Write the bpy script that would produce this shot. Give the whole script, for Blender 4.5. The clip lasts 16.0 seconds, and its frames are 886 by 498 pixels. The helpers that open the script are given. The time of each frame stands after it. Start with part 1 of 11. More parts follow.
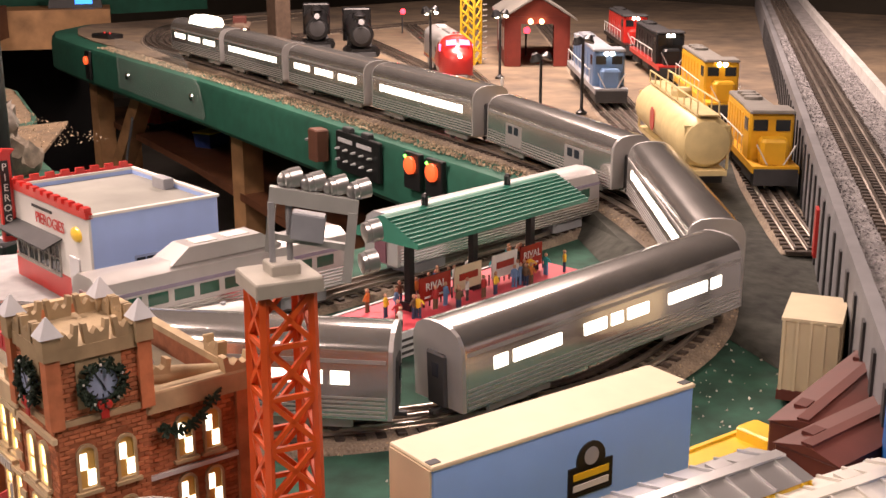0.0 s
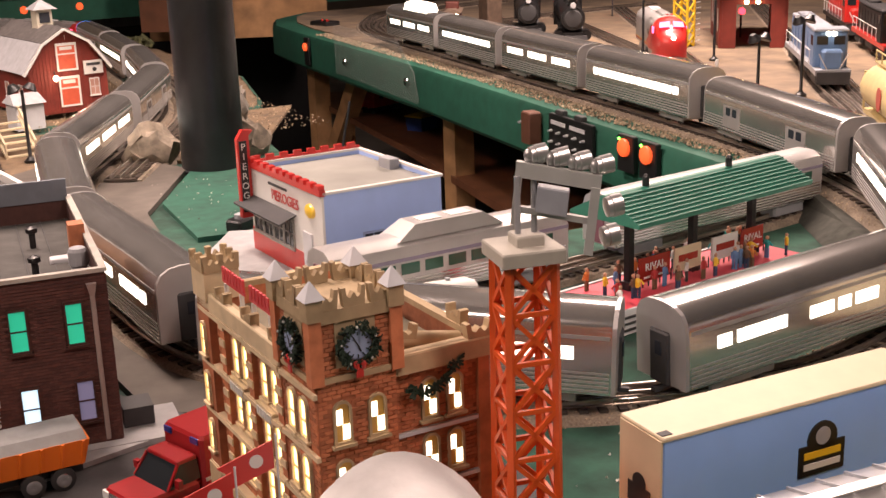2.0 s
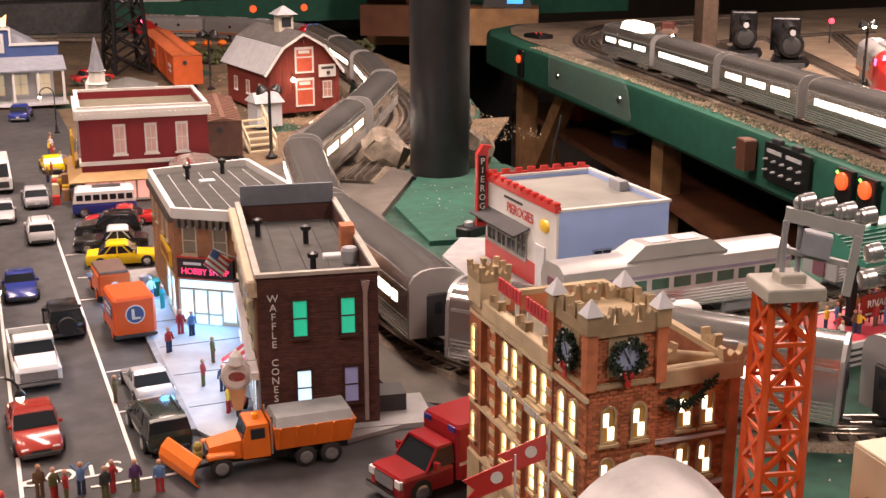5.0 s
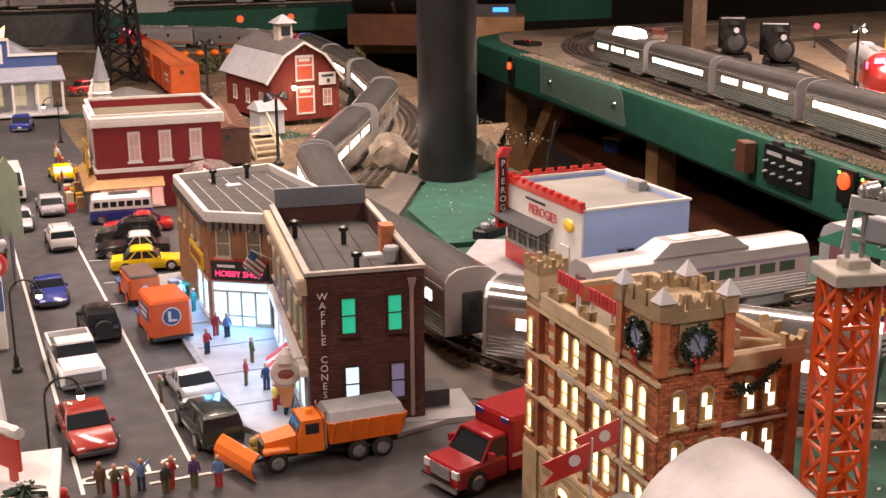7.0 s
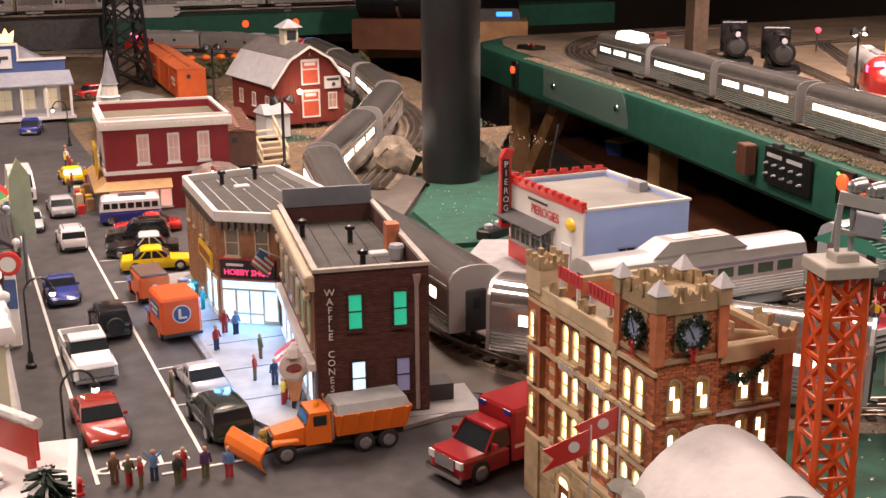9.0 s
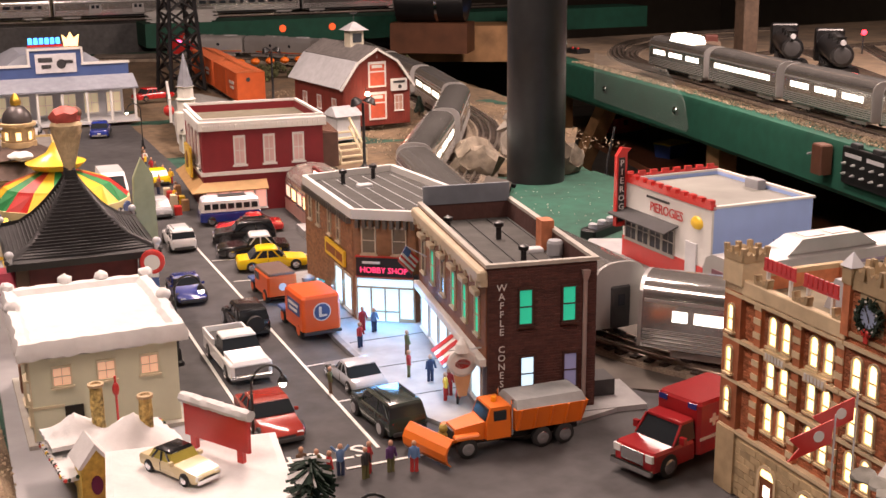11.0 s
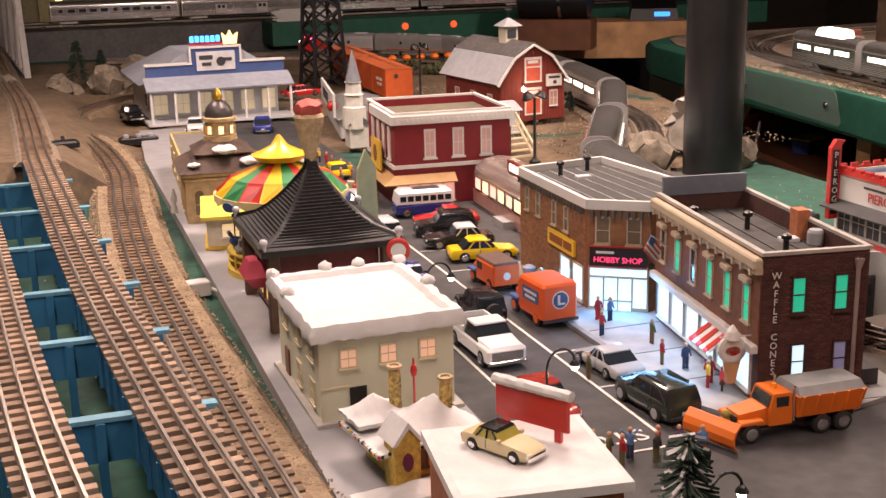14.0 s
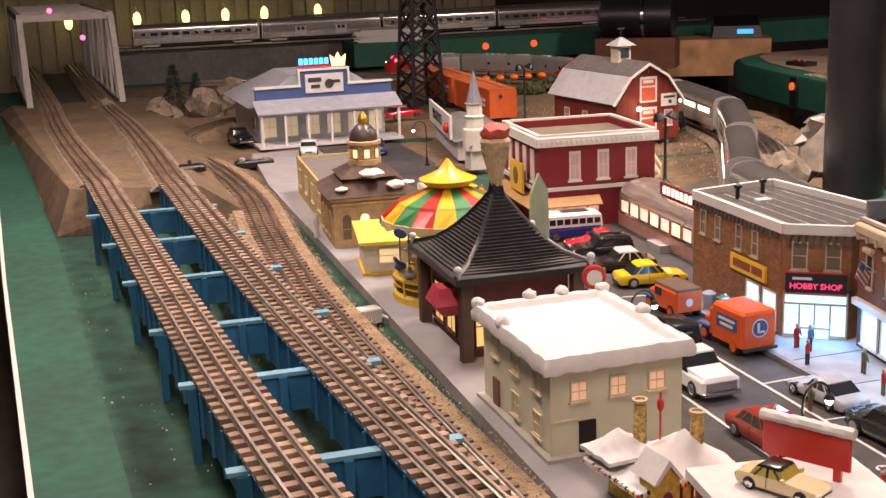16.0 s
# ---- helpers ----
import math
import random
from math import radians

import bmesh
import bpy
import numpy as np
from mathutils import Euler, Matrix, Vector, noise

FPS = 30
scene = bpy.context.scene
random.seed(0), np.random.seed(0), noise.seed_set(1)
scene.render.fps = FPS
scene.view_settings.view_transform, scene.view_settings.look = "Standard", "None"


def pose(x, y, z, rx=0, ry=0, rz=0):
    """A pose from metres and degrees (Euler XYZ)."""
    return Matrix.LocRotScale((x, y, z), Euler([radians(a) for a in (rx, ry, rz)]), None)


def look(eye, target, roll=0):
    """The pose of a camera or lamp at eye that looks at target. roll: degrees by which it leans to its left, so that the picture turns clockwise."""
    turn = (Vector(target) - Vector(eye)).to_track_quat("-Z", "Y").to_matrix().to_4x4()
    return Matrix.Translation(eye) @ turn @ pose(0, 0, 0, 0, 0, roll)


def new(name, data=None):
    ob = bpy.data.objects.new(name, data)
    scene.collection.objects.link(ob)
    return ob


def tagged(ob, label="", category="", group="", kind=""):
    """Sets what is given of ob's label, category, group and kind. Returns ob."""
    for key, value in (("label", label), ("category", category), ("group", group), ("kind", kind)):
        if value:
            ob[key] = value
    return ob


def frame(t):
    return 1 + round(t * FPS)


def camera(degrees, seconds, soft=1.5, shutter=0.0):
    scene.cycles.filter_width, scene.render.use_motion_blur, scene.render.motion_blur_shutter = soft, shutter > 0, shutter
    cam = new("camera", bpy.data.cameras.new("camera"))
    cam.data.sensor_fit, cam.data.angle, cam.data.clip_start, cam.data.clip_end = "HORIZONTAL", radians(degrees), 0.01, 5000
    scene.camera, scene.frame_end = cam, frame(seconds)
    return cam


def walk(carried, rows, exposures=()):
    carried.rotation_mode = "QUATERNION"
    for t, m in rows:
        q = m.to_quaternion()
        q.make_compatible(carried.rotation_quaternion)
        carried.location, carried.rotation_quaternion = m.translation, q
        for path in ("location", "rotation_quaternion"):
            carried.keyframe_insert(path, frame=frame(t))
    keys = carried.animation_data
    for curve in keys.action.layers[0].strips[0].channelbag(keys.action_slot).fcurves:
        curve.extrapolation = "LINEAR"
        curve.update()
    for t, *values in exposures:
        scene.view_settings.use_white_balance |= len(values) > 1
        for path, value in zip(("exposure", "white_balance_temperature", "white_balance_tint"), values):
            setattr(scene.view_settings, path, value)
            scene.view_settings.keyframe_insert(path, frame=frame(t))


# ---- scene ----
cam = camera(40.5, 16.0)
PATH = [
    (0, (-0.032, 0.057, 0.434), (1.21, 1.529, -0.102), -0.1),
    (0.5, (-0.041, 0.058, 0.433), (1.187, 1.541, -0.107), -0.2),
    (1, (-0.059, 0.069, 0.429), (1.112, 1.597, -0.114), -0.5),
    (1.5, (-0.061, 0.07, 0.43), (1.043, 1.646, -0.115), -1.1),
    (2, (-0.066, 0.049, 0.435), (0.903, 1.709, -0.12), -1.9),
    (2.5, (-0.069, 0.033, 0.439), (0.764, 1.764, -0.12), -2.2),
    (3, (-0.071, 0.018, 0.451), (0.706, 1.776, -0.104), -1.2),
    (3.5, (-0.085, 0.002, 0.453), (0.624, 1.786, -0.106), -0.9),
    (4, (-0.122, 0.003, 0.465), (0.58, 1.792, -0.089), -0.3),
    (4.5, (-0.143, -0.002, 0.469), (0.559, 1.789, -0.077), -0.2),
    (5, (-0.16, -0.003, 0.471), (0.543, 1.79, -0.07), -0.0),
    (5.2, (-0.162, 0.001, 0.471), (0.546, 1.793, -0.067), -0.0),
    (7.5, (-0.239, -0.006, 0.466), (0.507, 1.774, -0.057), -0.4),
    (8, (-0.231, -0.015, 0.472), (0.512, 1.768, -0.049), -0.5),
    (8.5, (-0.231, -0.034, 0.469), (0.507, 1.751, -0.05), -0.5),
    (10.8, (-0.38, 0.017, 0.466), (0.367, 1.801, -0.043), -0.2),
    (11, (-0.394, 0.026, 0.46), (0.344, 1.814, -0.048), -0.6),
    (11.5, (-0.403, 0.047, 0.451), (0.305, 1.846, -0.064), -1.2),
    (12, (-0.397, 0.037, 0.46), (0.229, 1.867, -0.049), -1.6),
    (12.5, (-0.43, 0.023, 0.464), (0.196, 1.854, -0.045), -1.3),
    (13, (-0.479, 0.029, 0.467), (0.155, 1.857, -0.04), -1.1),
    (13.5, (-0.538, 0.044, 0.463), (0.102, 1.869, -0.048), -1.0),
    (14, (-0.579, 0.071, 0.458), (0.037, 1.904, -0.05), -1.3),
    (14.5, (-0.617, 0.099, 0.47), (-0.021, 1.94, -0.032), -1.4),
    (15, (-0.676, 0.13, 0.475), (-0.087, 1.977, -0.019), -1.5),
    (15.5, (-0.712, 0.145, 0.471), (-0.136, 1.998, -0.011), -1.6),
    (16, (-0.736, 0.158, 0.464), (-0.183, 2.019, -0.012), -2.0),
]
walk(cam, [(t, look(eye, target, roll)) for t, eye, target, roll in PATH], [(0, 0.20), (1.5, 0.16), (4, 0.08), (8, 0.06), (11.5, 0.0), (14, -0.05), (16, -0.06)])


# ---- world, lights ----
world = bpy.data.worlds.new("world")
scene.world = world
world.use_nodes = True
world.node_tree.nodes["Background"].inputs[0].default_value = (1.0, 0.85, 0.68, 1)
world.node_tree.nodes["Background"].inputs[1].default_value = 0.002


def lamp(name, kind, energy, place, color=(1, 1, 1), size=0.1, target=None, size_y=None):
    data = bpy.data.lights.new(name, kind)
    data.energy, data.color = energy, color
    if kind == "AREA":
        data.size = size
        if size_y:
            data.shape, data.size_y = "RECTANGLE", size_y
    else:
        data.shadow_soft_size = size
    ob = new(name, data)
    ob.matrix_world = look(place, target) if target else Matrix.Translation(place)
    return ob


WARM = (1.0, 0.745, 0.65)
lamp("ceiling_lamp_light", "AREA", 40, (0.25, 1.9, 1.42), WARM, 0.22, (0.25, 1.9, 0), 0.9)
lamp("ceiling_lamp_light", "AREA", 31, (-0.75, 2.4, 1.42), WARM, 0.22, (-0.75, 2.4, 0), 0.9)
lamp("ceiling_lamp_light", "AREA", 74, (2.0, 2.3, 1.42), WARM, 0.22, (2.0, 2.3, 0), 0.9)
lamp("ceiling_lamp_light", "AREA", 20, (-0.85, 0.55, 1.42), WARM, 0.22, (-0.85, 0.55, 0), 0.9)
lamp("ceiling_lamp_light", "AREA", 17, (0.55, -0.35, 1.42), WARM, 0.22, (0.55, -0.35, 0), 0.9)


# ---- materials ----
MATS = {}


def mat(name, color, rough=0.6, metal=0.0, vary=0.12, scale=60.0, bump=0.0, emit=0.0, island=0.0, spread=0.0, color2=None, coat=0.0):
    """A procedural surface: two scales of noise over the base colour, roughness variation, fine relief."""
    if name in MATS:
        return MATS[name]
    m = bpy.data.materials.new(name)
    m.use_nodes = True
    MATS[name] = m
    nt = m.node_tree
    n, l = nt.nodes, nt.links
    b = n["Principled BSDF"]
    b.inputs["Roughness"].default_value = rough
    b.inputs["Metallic"].default_value = metal
    if coat:
        b.inputs["Coat Weight"].default_value = coat
        b.inputs["Coat Roughness"].default_value = 0.12
    if emit:
        b.inputs["Base Color"].default_value = (*color, 1)
        b.inputs["Emission Color"].default_value = (*color, 1)
        b.inputs["Emission Strength"].default_value = emit
        return m
    tc = n.new("ShaderNodeTexCoord")
    n1 = n.new("ShaderNodeTexNoise")
    n1.inputs["Scale"].default_value, n1.inputs["Detail"].default_value = scale, 6
    n2 = n.new("ShaderNodeTexNoise")
    n2.inputs["Scale"].default_value, n2.inputs["Detail"].default_value = scale / 9, 3
    l.new(tc.outputs["Object"], n1.inputs["Vector"])
    l.new(tc.outputs["Object"], n2.inputs["Vector"])
    add = n.new("ShaderNodeMath")
    add.operation = "ADD"
    l.new(n1.outputs["Fac"], add.inputs[0])
    l.new(n2.outputs["Fac"], add.inputs[1])
    ramp = n.new("ShaderNodeMapRange")
    ramp.inputs[1].default_value, ramp.inputs[2].default_value = 0.7, 1.3
    l.new(add.outputs[0], ramp.inputs[0])
    mix = n.new("ShaderNodeMix")
    mix.data_type = "RGBA"
    c2 = color2 or tuple(c * (1 - 1.6 * vary) for c in color)
    c1 = color if color2 else tuple(min(1, c * (1 + vary)) for c in color)
    mix.inputs[6].default_value, mix.inputs[7].default_value = (*c2, 1), (*c1, 1)
    l.new(ramp.outputs[0], mix.inputs[0])
    out = mix.outputs[2]
    if island or spread:
        src = n.new("ShaderNodeNewGeometry").outputs["Random Per Island"] if island else n.new("ShaderNodeObjectInfo").outputs["Random"]
        k = island or spread
        mr = n.new("ShaderNodeMapRange")
        mr.inputs[3].default_value, mr.inputs[4].default_value = 1 - k, 1 + k
        l.new(src, mr.inputs[0])
        hv = n.new("ShaderNodeHueSaturation")
        l.new(mr.outputs[0], hv.inputs["Value"])
        l.new(out, hv.inputs["Color"])
        out = hv.outputs["Color"]
    l.new(out, b.inputs["Base Color"])
    rr = n.new("ShaderNodeMapRange")
    rr.inputs[3].default_value, rr.inputs[4].default_value = max(0.03, rough - 0.08), min(1, rough + 0.12)
    l.new(n2.outputs["Fac"], rr.inputs[0])
    l.new(rr.outputs[0], b.inputs["Roughness"])
    if bump:
        bp = n.new("ShaderNodeBump")
        bp.inputs["Strength"].default_value, bp.inputs["Distance"].default_value = bump, 0.002
        l.new(n1.outputs["Fac"], bp.inputs["Height"])
        l.new(bp.outputs[0], b.inputs["Normal"])
    return m


def glassy(name, color, rough=0.08):
    m = mat(name, color, rough, 0.0, 0.05, 30)
    return m


GREEN = mat("green_felt_paint", (0.014, 0.085, 0.055), 0.75, vary=0.25, scale=45, bump=0.25)
GREEN_SCENERY = mat("green_scenery", (0.022, 0.078, 0.052), 0.9, vary=0.45, scale=30, bump=0.5)
FASCIA = mat("green_fascia_cloth", (0.012, 0.095, 0.06), 0.7, vary=0.15, scale=30, bump=0.2)
DIRT = mat("tan_dirt", (0.21, 0.145, 0.085), 0.95, vary=0.35, scale=55, bump=0.8, color2=(0.085, 0.062, 0.04))
GROUT = mat("grey_ballast", (0.33, 0.27, 0.20), 0.95, vary=0.3, scale=400, bump=0.9, color2=(0.13, 0.10, 0.075))
BALLAST = mat("ballast_grain", (0.36, 0.28, 0.19), 0.9, island=0.5, vary=0.1)
GREYBALLAST = mat("grey_grain", (0.30, 0.29, 0.30), 0.9, island=0.5, vary=0.1)
ASPHALT = mat("asphalt", (0.052, 0.050, 0.052), 0.75, vary=0.3, scale=40, bump=0.3)
GREYROAD = mat("grey_roadbed", (0.115, 0.10, 0.085), 0.85, vary=0.2, scale=25, bump=0.3)
CONCRETE = mat("concrete", (0.33, 0.328, 0.33), 0.85, vary=0.15, scale=40, bump=0.3)
WHITE = mat("white_paint", (0.66, 0.655, 0.63), 0.5, vary=0.05, scale=30)
CREAM = mat("cream_paint", (0.62, 0.54, 0.37), 0.5, vary=0.06, scale=40)
SNOW = mat("snow_plaster", (0.62, 0.615, 0.61), 0.85, vary=0.06, scale=60, bump=0.6)
BLACK = mat("black_paint", (0.012, 0.012, 0.013), 0.35, vary=0.2, scale=30)
DARK = mat("dark_grey", (0.04, 0.04, 0.042), 0.6, vary=0.2, scale=50)
GREY = mat("grey_plastic", (0.33, 0.34, 0.36), 0.45, vary=0.08, scale=40)
LIGHTGREY = mat("light_grey", (0.55, 0.56, 0.58), 0.5, vary=0.08, scale=40)
SILVER = mat("silver_shell", (0.78, 0.765, 0.74), 0.15, 0.88, vary=0.10, scale=25)
SILVERFLAT = mat("silver_paint", (0.52, 0.51, 0.50), 0.38, 0.55, vary=0.08, scale=30)
ROOFSILVER = mat("silver_roof", (0.60, 0.60, 0.60), 0.30, 0.75, vary=0.08, scale=30)
STEEL = mat("rail_steel", (0.58, 0.52, 0.46), 0.3, 0.9, vary=0.2, scale=40)
RUSTRAIL = mat("rail_side", (0.16, 0.10, 0.06), 0.5, 0.6, vary=0.2, scale=40)
TIE = mat("brown_tie", (0.31, 0.215, 0.15), 0.8, vary=0.2, scale=90, bump=0.4, spread=0.3)
DARKTIE = mat("dark_tie", (0.06, 0.045, 0.035), 0.8, vary=0.2, scale=90, island=0.35)
BROWNTIE = mat("brown_tie_far", (0.19, 0.125, 0.08), 0.8, vary=0.2, scale=90, island=0.35)
BLUEGIRDER = mat("blue_girder", (0.035, 0.16, 0.30), 0.45, vary=0.15, scale=40)
WOOD = mat("pine_wood", (0.46, 0.26, 0.12), 0.6, vary=0.25, scale=18, bump=0.2)
BROWNWOOD = mat("brown_shelf_wood", (0.14, 0.055, 0.025), 0.55, vary=0.25, scale=14, bump=0.15)
RED = mat("red_paint", (0.50, 0.025, 0.02), 0.35, vary=0.08, scale=30, coat=0.3)
BARNRED = mat("barn_red", (0.19, 0.026, 0.016), 0.65, vary=0.15, scale=50, bump=0.2)
CRIMSON = mat("crimson_wall", (0.20, 0.012, 0.018), 0.6, vary=0.10, scale=50)
VANORANGE = mat("van_orange", (0.66, 0.10, 0.014), 0.4, vary=0.08, scale=30)
ORANGE = mat("orange_paint", (0.75, 0.17, 0.015), 0.4, vary=0.08, scale=30)
TOWERORANGE = mat("tower_orange", (0.70, 0.10, 0.015), 0.42, vary=0.12, scale=50)
YELLOW = mat("yellow_paint", (0.80, 0.52, 0.03), 0.35, vary=0.07, scale=30, coat=0.3)
CARYELLOW = mat("car_yellow", (0.82, 0.58, 0.01), 0.25, vary=0.04, scale=20, coat=0.6)
PINK = mat("pink_platform", (0.66, 0.07, 0.10), 0.6, vary=0.10, scale=30)
BRICK = mat("brick_red", (0.44, 0.155, 0.07), 0.8, vary=0.2, scale=120, bump=0.3, spread=0.3)
BRICKJ = mat("brick_courses", (0.44, 0.155, 0.07), 0.8, vary=0.2, scale=120, bump=0.3, island=0.3)
DARKBRICK = mat("dark_brown_brick", (0.075, 0.030, 0.024), 0.75, vary=0.15, scale=120, bump=0.4)
TANBRICK = mat("tan_brown_brick", (0.26, 0.125, 0.055), 0.8, vary=0.18, scale=120, bump=0.4)
STONE = mat("tan_stone", (0.45, 0.34, 0.20), 0.8, vary=0.2, scale=60, bump=0.4)
ROOFGREY = mat("tar_roof", (0.060, 0.058, 0.054), 0.85, vary=0.25, scale=50, bump=0.4)
SHINGLE = mat("black_shingle", (0.022, 0.021, 0.022), 0.6, vary=0.3, scale=70, bump=0.4)
BLUEWALL = mat("pale_blue_wall", (0.33, 0.46, 0.80), 0.6, vary=0.05, scale=30)
NAVY = mat("navy_facade", (0.05, 0.09, 0.24), 0.55, vary=0.1, scale=40)
SAGE = mat("sage_wall", (0.60, 0.60, 0.45), 0.6, vary=0.06, scale=40)
GREENROOF = mat("green_metal_roof", (0.03, 0.19, 0.13), 0.5, vary=0.1, scale=40)
RUBBER = mat("rubber", (0.016, 0.016, 0.017), 0.75, vary=0.1, scale=60)
CHROME = mat("chrome", (0.75, 0.75, 0.76), 0.12, 1.0, vary=0.03, scale=20)
CARGLASS = glassy("car_glass", (0.02, 0.024, 0.028))
DARKGLASS = glassy("dark_glass", (0.03, 0.035, 0.045))
LITWARM = mat("lit_warm_window", (1.0, 0.66, 0.30), emit=2.2)
LITWHITE = mat("lit_white_window", (1.0, 0.93, 0.80), emit=3.2)
LITCOOL = mat("lit_cool_window", (0.62, 0.84, 1.0), emit=1.0)
LITGREEN = mat("lit_green_window", (0.03, 0.70, 0.42), emit=0.32)
LITBLUE = mat("lit_blue", (0.05, 0.30, 1.0), emit=2.0)
LITRED = mat("lit_red", (1.0, 0.03, 0.05), emit=6.0)
LITPINK = mat("lit_pink", (1.0, 0.10, 0.25), emit=4.0)
LITORANGE = mat("lit_orange_button", (1.0, 0.12, 0.03), emit=0.9)
BULB = mat("lit_bulb", (1.0, 0.85, 0.6), emit=14.0)


# ---- mesh helpers ----
class Shape:
    """Collects faces of one mesh."""

    def __init__(self):
        self.v, self.f, self.mi = [], [], []
        self.cur = 0

    def add(self, verts, faces, m=None):
        o = len(self.v)
        for p in verts:
            self.v.append(tuple(m @ Vector(p)) if m else tuple(p))
        for f in faces:
            self.f.append([i + o for i in f])
            self.mi.append(self.cur)
        return self

    def box(self, x0, x1, y0, y1, z0, z1, m=None, c=0.0):
        if c <= 0:
            v = [(x, y, z) for z in (z0, z1) for y in (y0, y1) for x in (x0, x1)]
            return self.add(v, [(0, 2, 3, 1), (4, 5, 7, 6), (0, 1, 5, 4), (2, 6, 7, 3), (0, 4, 6, 2), (1, 3, 7, 5)], m)
        # box with chamfered upright and top edges
        ring = lambda d: [(x0 + d + c, y0 + d), (x1 - d - c, y0 + d), (x1 - d, y0 + d + c), (x1 - d, y1 - d - c), (x1 - d - c, y1 - d), (x0 + d + c, y1 - d), (x0 + d, y1 - d - c), (x0 + d, y0 + d + c)]
        return self.loft([[(*p, z0) for p in ring(0)], [(*p, z1 - c) for p in ring(0)], [(*p, z1) for p in ring(c * 0.7)]], m=m)

    def loft(self, rings, caps=True, closed=True, m=None):
        n = len(rings[0])
        v = [p for r in rings for p in r]
        f = []
        for i in range(len(rings) - 1):
            for j in range(n if closed else n - 1):
                a, b = i * n + j, i * n + (j + 1) % n
                f.append((a, b, b + n, a + n))
        if caps:
            f.append(tuple(reversed(range(n))))
            f.append(tuple(range((len(rings) - 1) * n, len(rings) * n)))
        return self.add(v, f, m)

    def prism(self, pts, z0, z1, m=None):
        return self.loft([[(x, y, z0) for x, y in pts], [(x, y, z1) for x, y in pts]], m=m)

    def side(self, pts, x0, x1, m=None):
        """A profile of (y, z) swept along x."""
        return self.loft([[(x0, y, z) for y, z in pts], [(x1, y, z) for y, z in pts]], m=m)

    def lathe(self, prof, n=14, m=None, cx=0, cy=0):
        rings = [[(cx + r * math.cos(2 * math.pi * k / n), cy + r * math.sin(2 * math.pi * k / n), z) for k in range(n)] for r, z in prof]
        return self.loft(rings, m=m)

    def rod(self, a, b, r, n=6):
        a, b = Vector(a), Vector(b)
        q = (b - a).to_track_quat("Z", "Y").to_matrix().to_4x4()
        return self.lathe([(r, 0), (r, (b - a).length)], n, Matrix.Translation(a) @ q)

    def bar(self, a, b, w, h=None):
        """A square bar from a to b."""
        a, b = Vector(a), Vector(b)
        h = h or w
        q = (b - a).to_track_quat("Z", "Y").to_matrix().to_4x4()
        return self.box(-w / 2, w / 2, -h / 2, h / 2, 0, (b - a).length, Matrix.Translation(a) @ q)

    def ball(self, c, r, n=10, k=6, sz=1.0, jit=0.0):
        prof = []
        for i in range(k + 1):
            a = -math.pi / 2 + math.pi * i / k
            prof.append((max(r * math.cos(a), r * 0.02), r * sz * math.sin(a)))
        o = len(self.v)
        self.lathe(prof, n, Matrix.Translation(c))
        if jit:
            for i in range(o, len(self.v)):
                p = Vector(self.v[i])
                self.v[i] = tuple(p + noise.noise_vector(p * (2 / r)) * jit * r)
        return self

    def mesh(self, name, mats, smooth=False):
        me = bpy.data.meshes.new(name)
        me.from_pydata(self.v, [], self.f)
        for m in mats if isinstance(mats, (list, tuple)) else [mats]:
            me.materials.append(m)
        if any(self.mi):
            me.polygons.foreach_set("material_index", self.mi)
        if smooth:
            me.polygons.foreach_set("use_smooth", [True] * len(me.polygons))
            me.set_sharp_from_angle(angle=radians(38))
        me.update()
        return me


def S():
    return Shape()


def thing(name, label, category, m=None, group="", kind=""):
    ob = new(name)
    ob.empty_display_size = 0.02
    ob.matrix_basis = m if m is not None else Matrix.Identity(4)
    return tagged(ob, label, category, group, kind)


def part(name, shape, material, parent, label="", smooth=False, m=None):
    ob = new(name, shape.mesh(name, material, smooth))
    ob.parent = parent
    if m is not None:
        ob.matrix_basis = m
    if label:
        ob["label"] = label
    return ob


def solid(name, shape, material, label, category, kind="", smooth=False, m=None, group=""):
    ob = new(name, shape.mesh(name, material, smooth))
    if m is not None:
        ob.matrix_basis = m
    return tagged(ob, label, category, group, kind)


def words(text, size, material, parent, m, name="lettering", label="", spacing=1.0, depth=0.0003, align="CENTER"):
    """Raised letters in the built-in font, turned into a mesh."""
    cu = bpy.data.curves.new(name, "FONT")
    cu.body, cu.size, cu.extrude, cu.align_x, cu.align_y, cu.space_character, cu.resolution_u = text, size, depth, align, "CENTER", spacing, 2
    tmp = bpy.data.objects.new("tmp", cu)
    scene.collection.objects.link(tmp)
    dg = bpy.context.evaluated_depsgraph_get()
    me = bpy.data.meshes.new_from_object(tmp.evaluated_get(dg))
    bpy.data.objects.remove(tmp)
    me.name = name
    me.materials.clear()
    me.materials.append(material)
    ob = new(name, me)
    ob.parent = parent
    ob.matrix_basis = m
    if label:
        ob["label"] = label
    return ob


def yaw(x, y, z, a):
    return pose(x, y, z, 0, 0, a)


def smooth_path(pts, n=16):
    """A Catmull-Rom line through (x, y, z) points, evenly resampled at 8 mm."""
    P = [Vector(p) for p in pts]
    P = [2 * P[0] - P[1]] + P + [2 * P[-1] - P[-2]]
    out = []
    for i in range(1, len(P) - 2):
        for k in range(n):
            t = k / n
            a, b, c, d = P[i - 1], P[i], P[i + 1], P[i + 2]
            out.append(0.5 * ((2 * b) + (c - a) * t + (2 * a - 5 * b + 4 * c - d) * t * t + (3 * b - a - 3 * c + d) * t ** 3))
    out.append(P[-2])
    return out


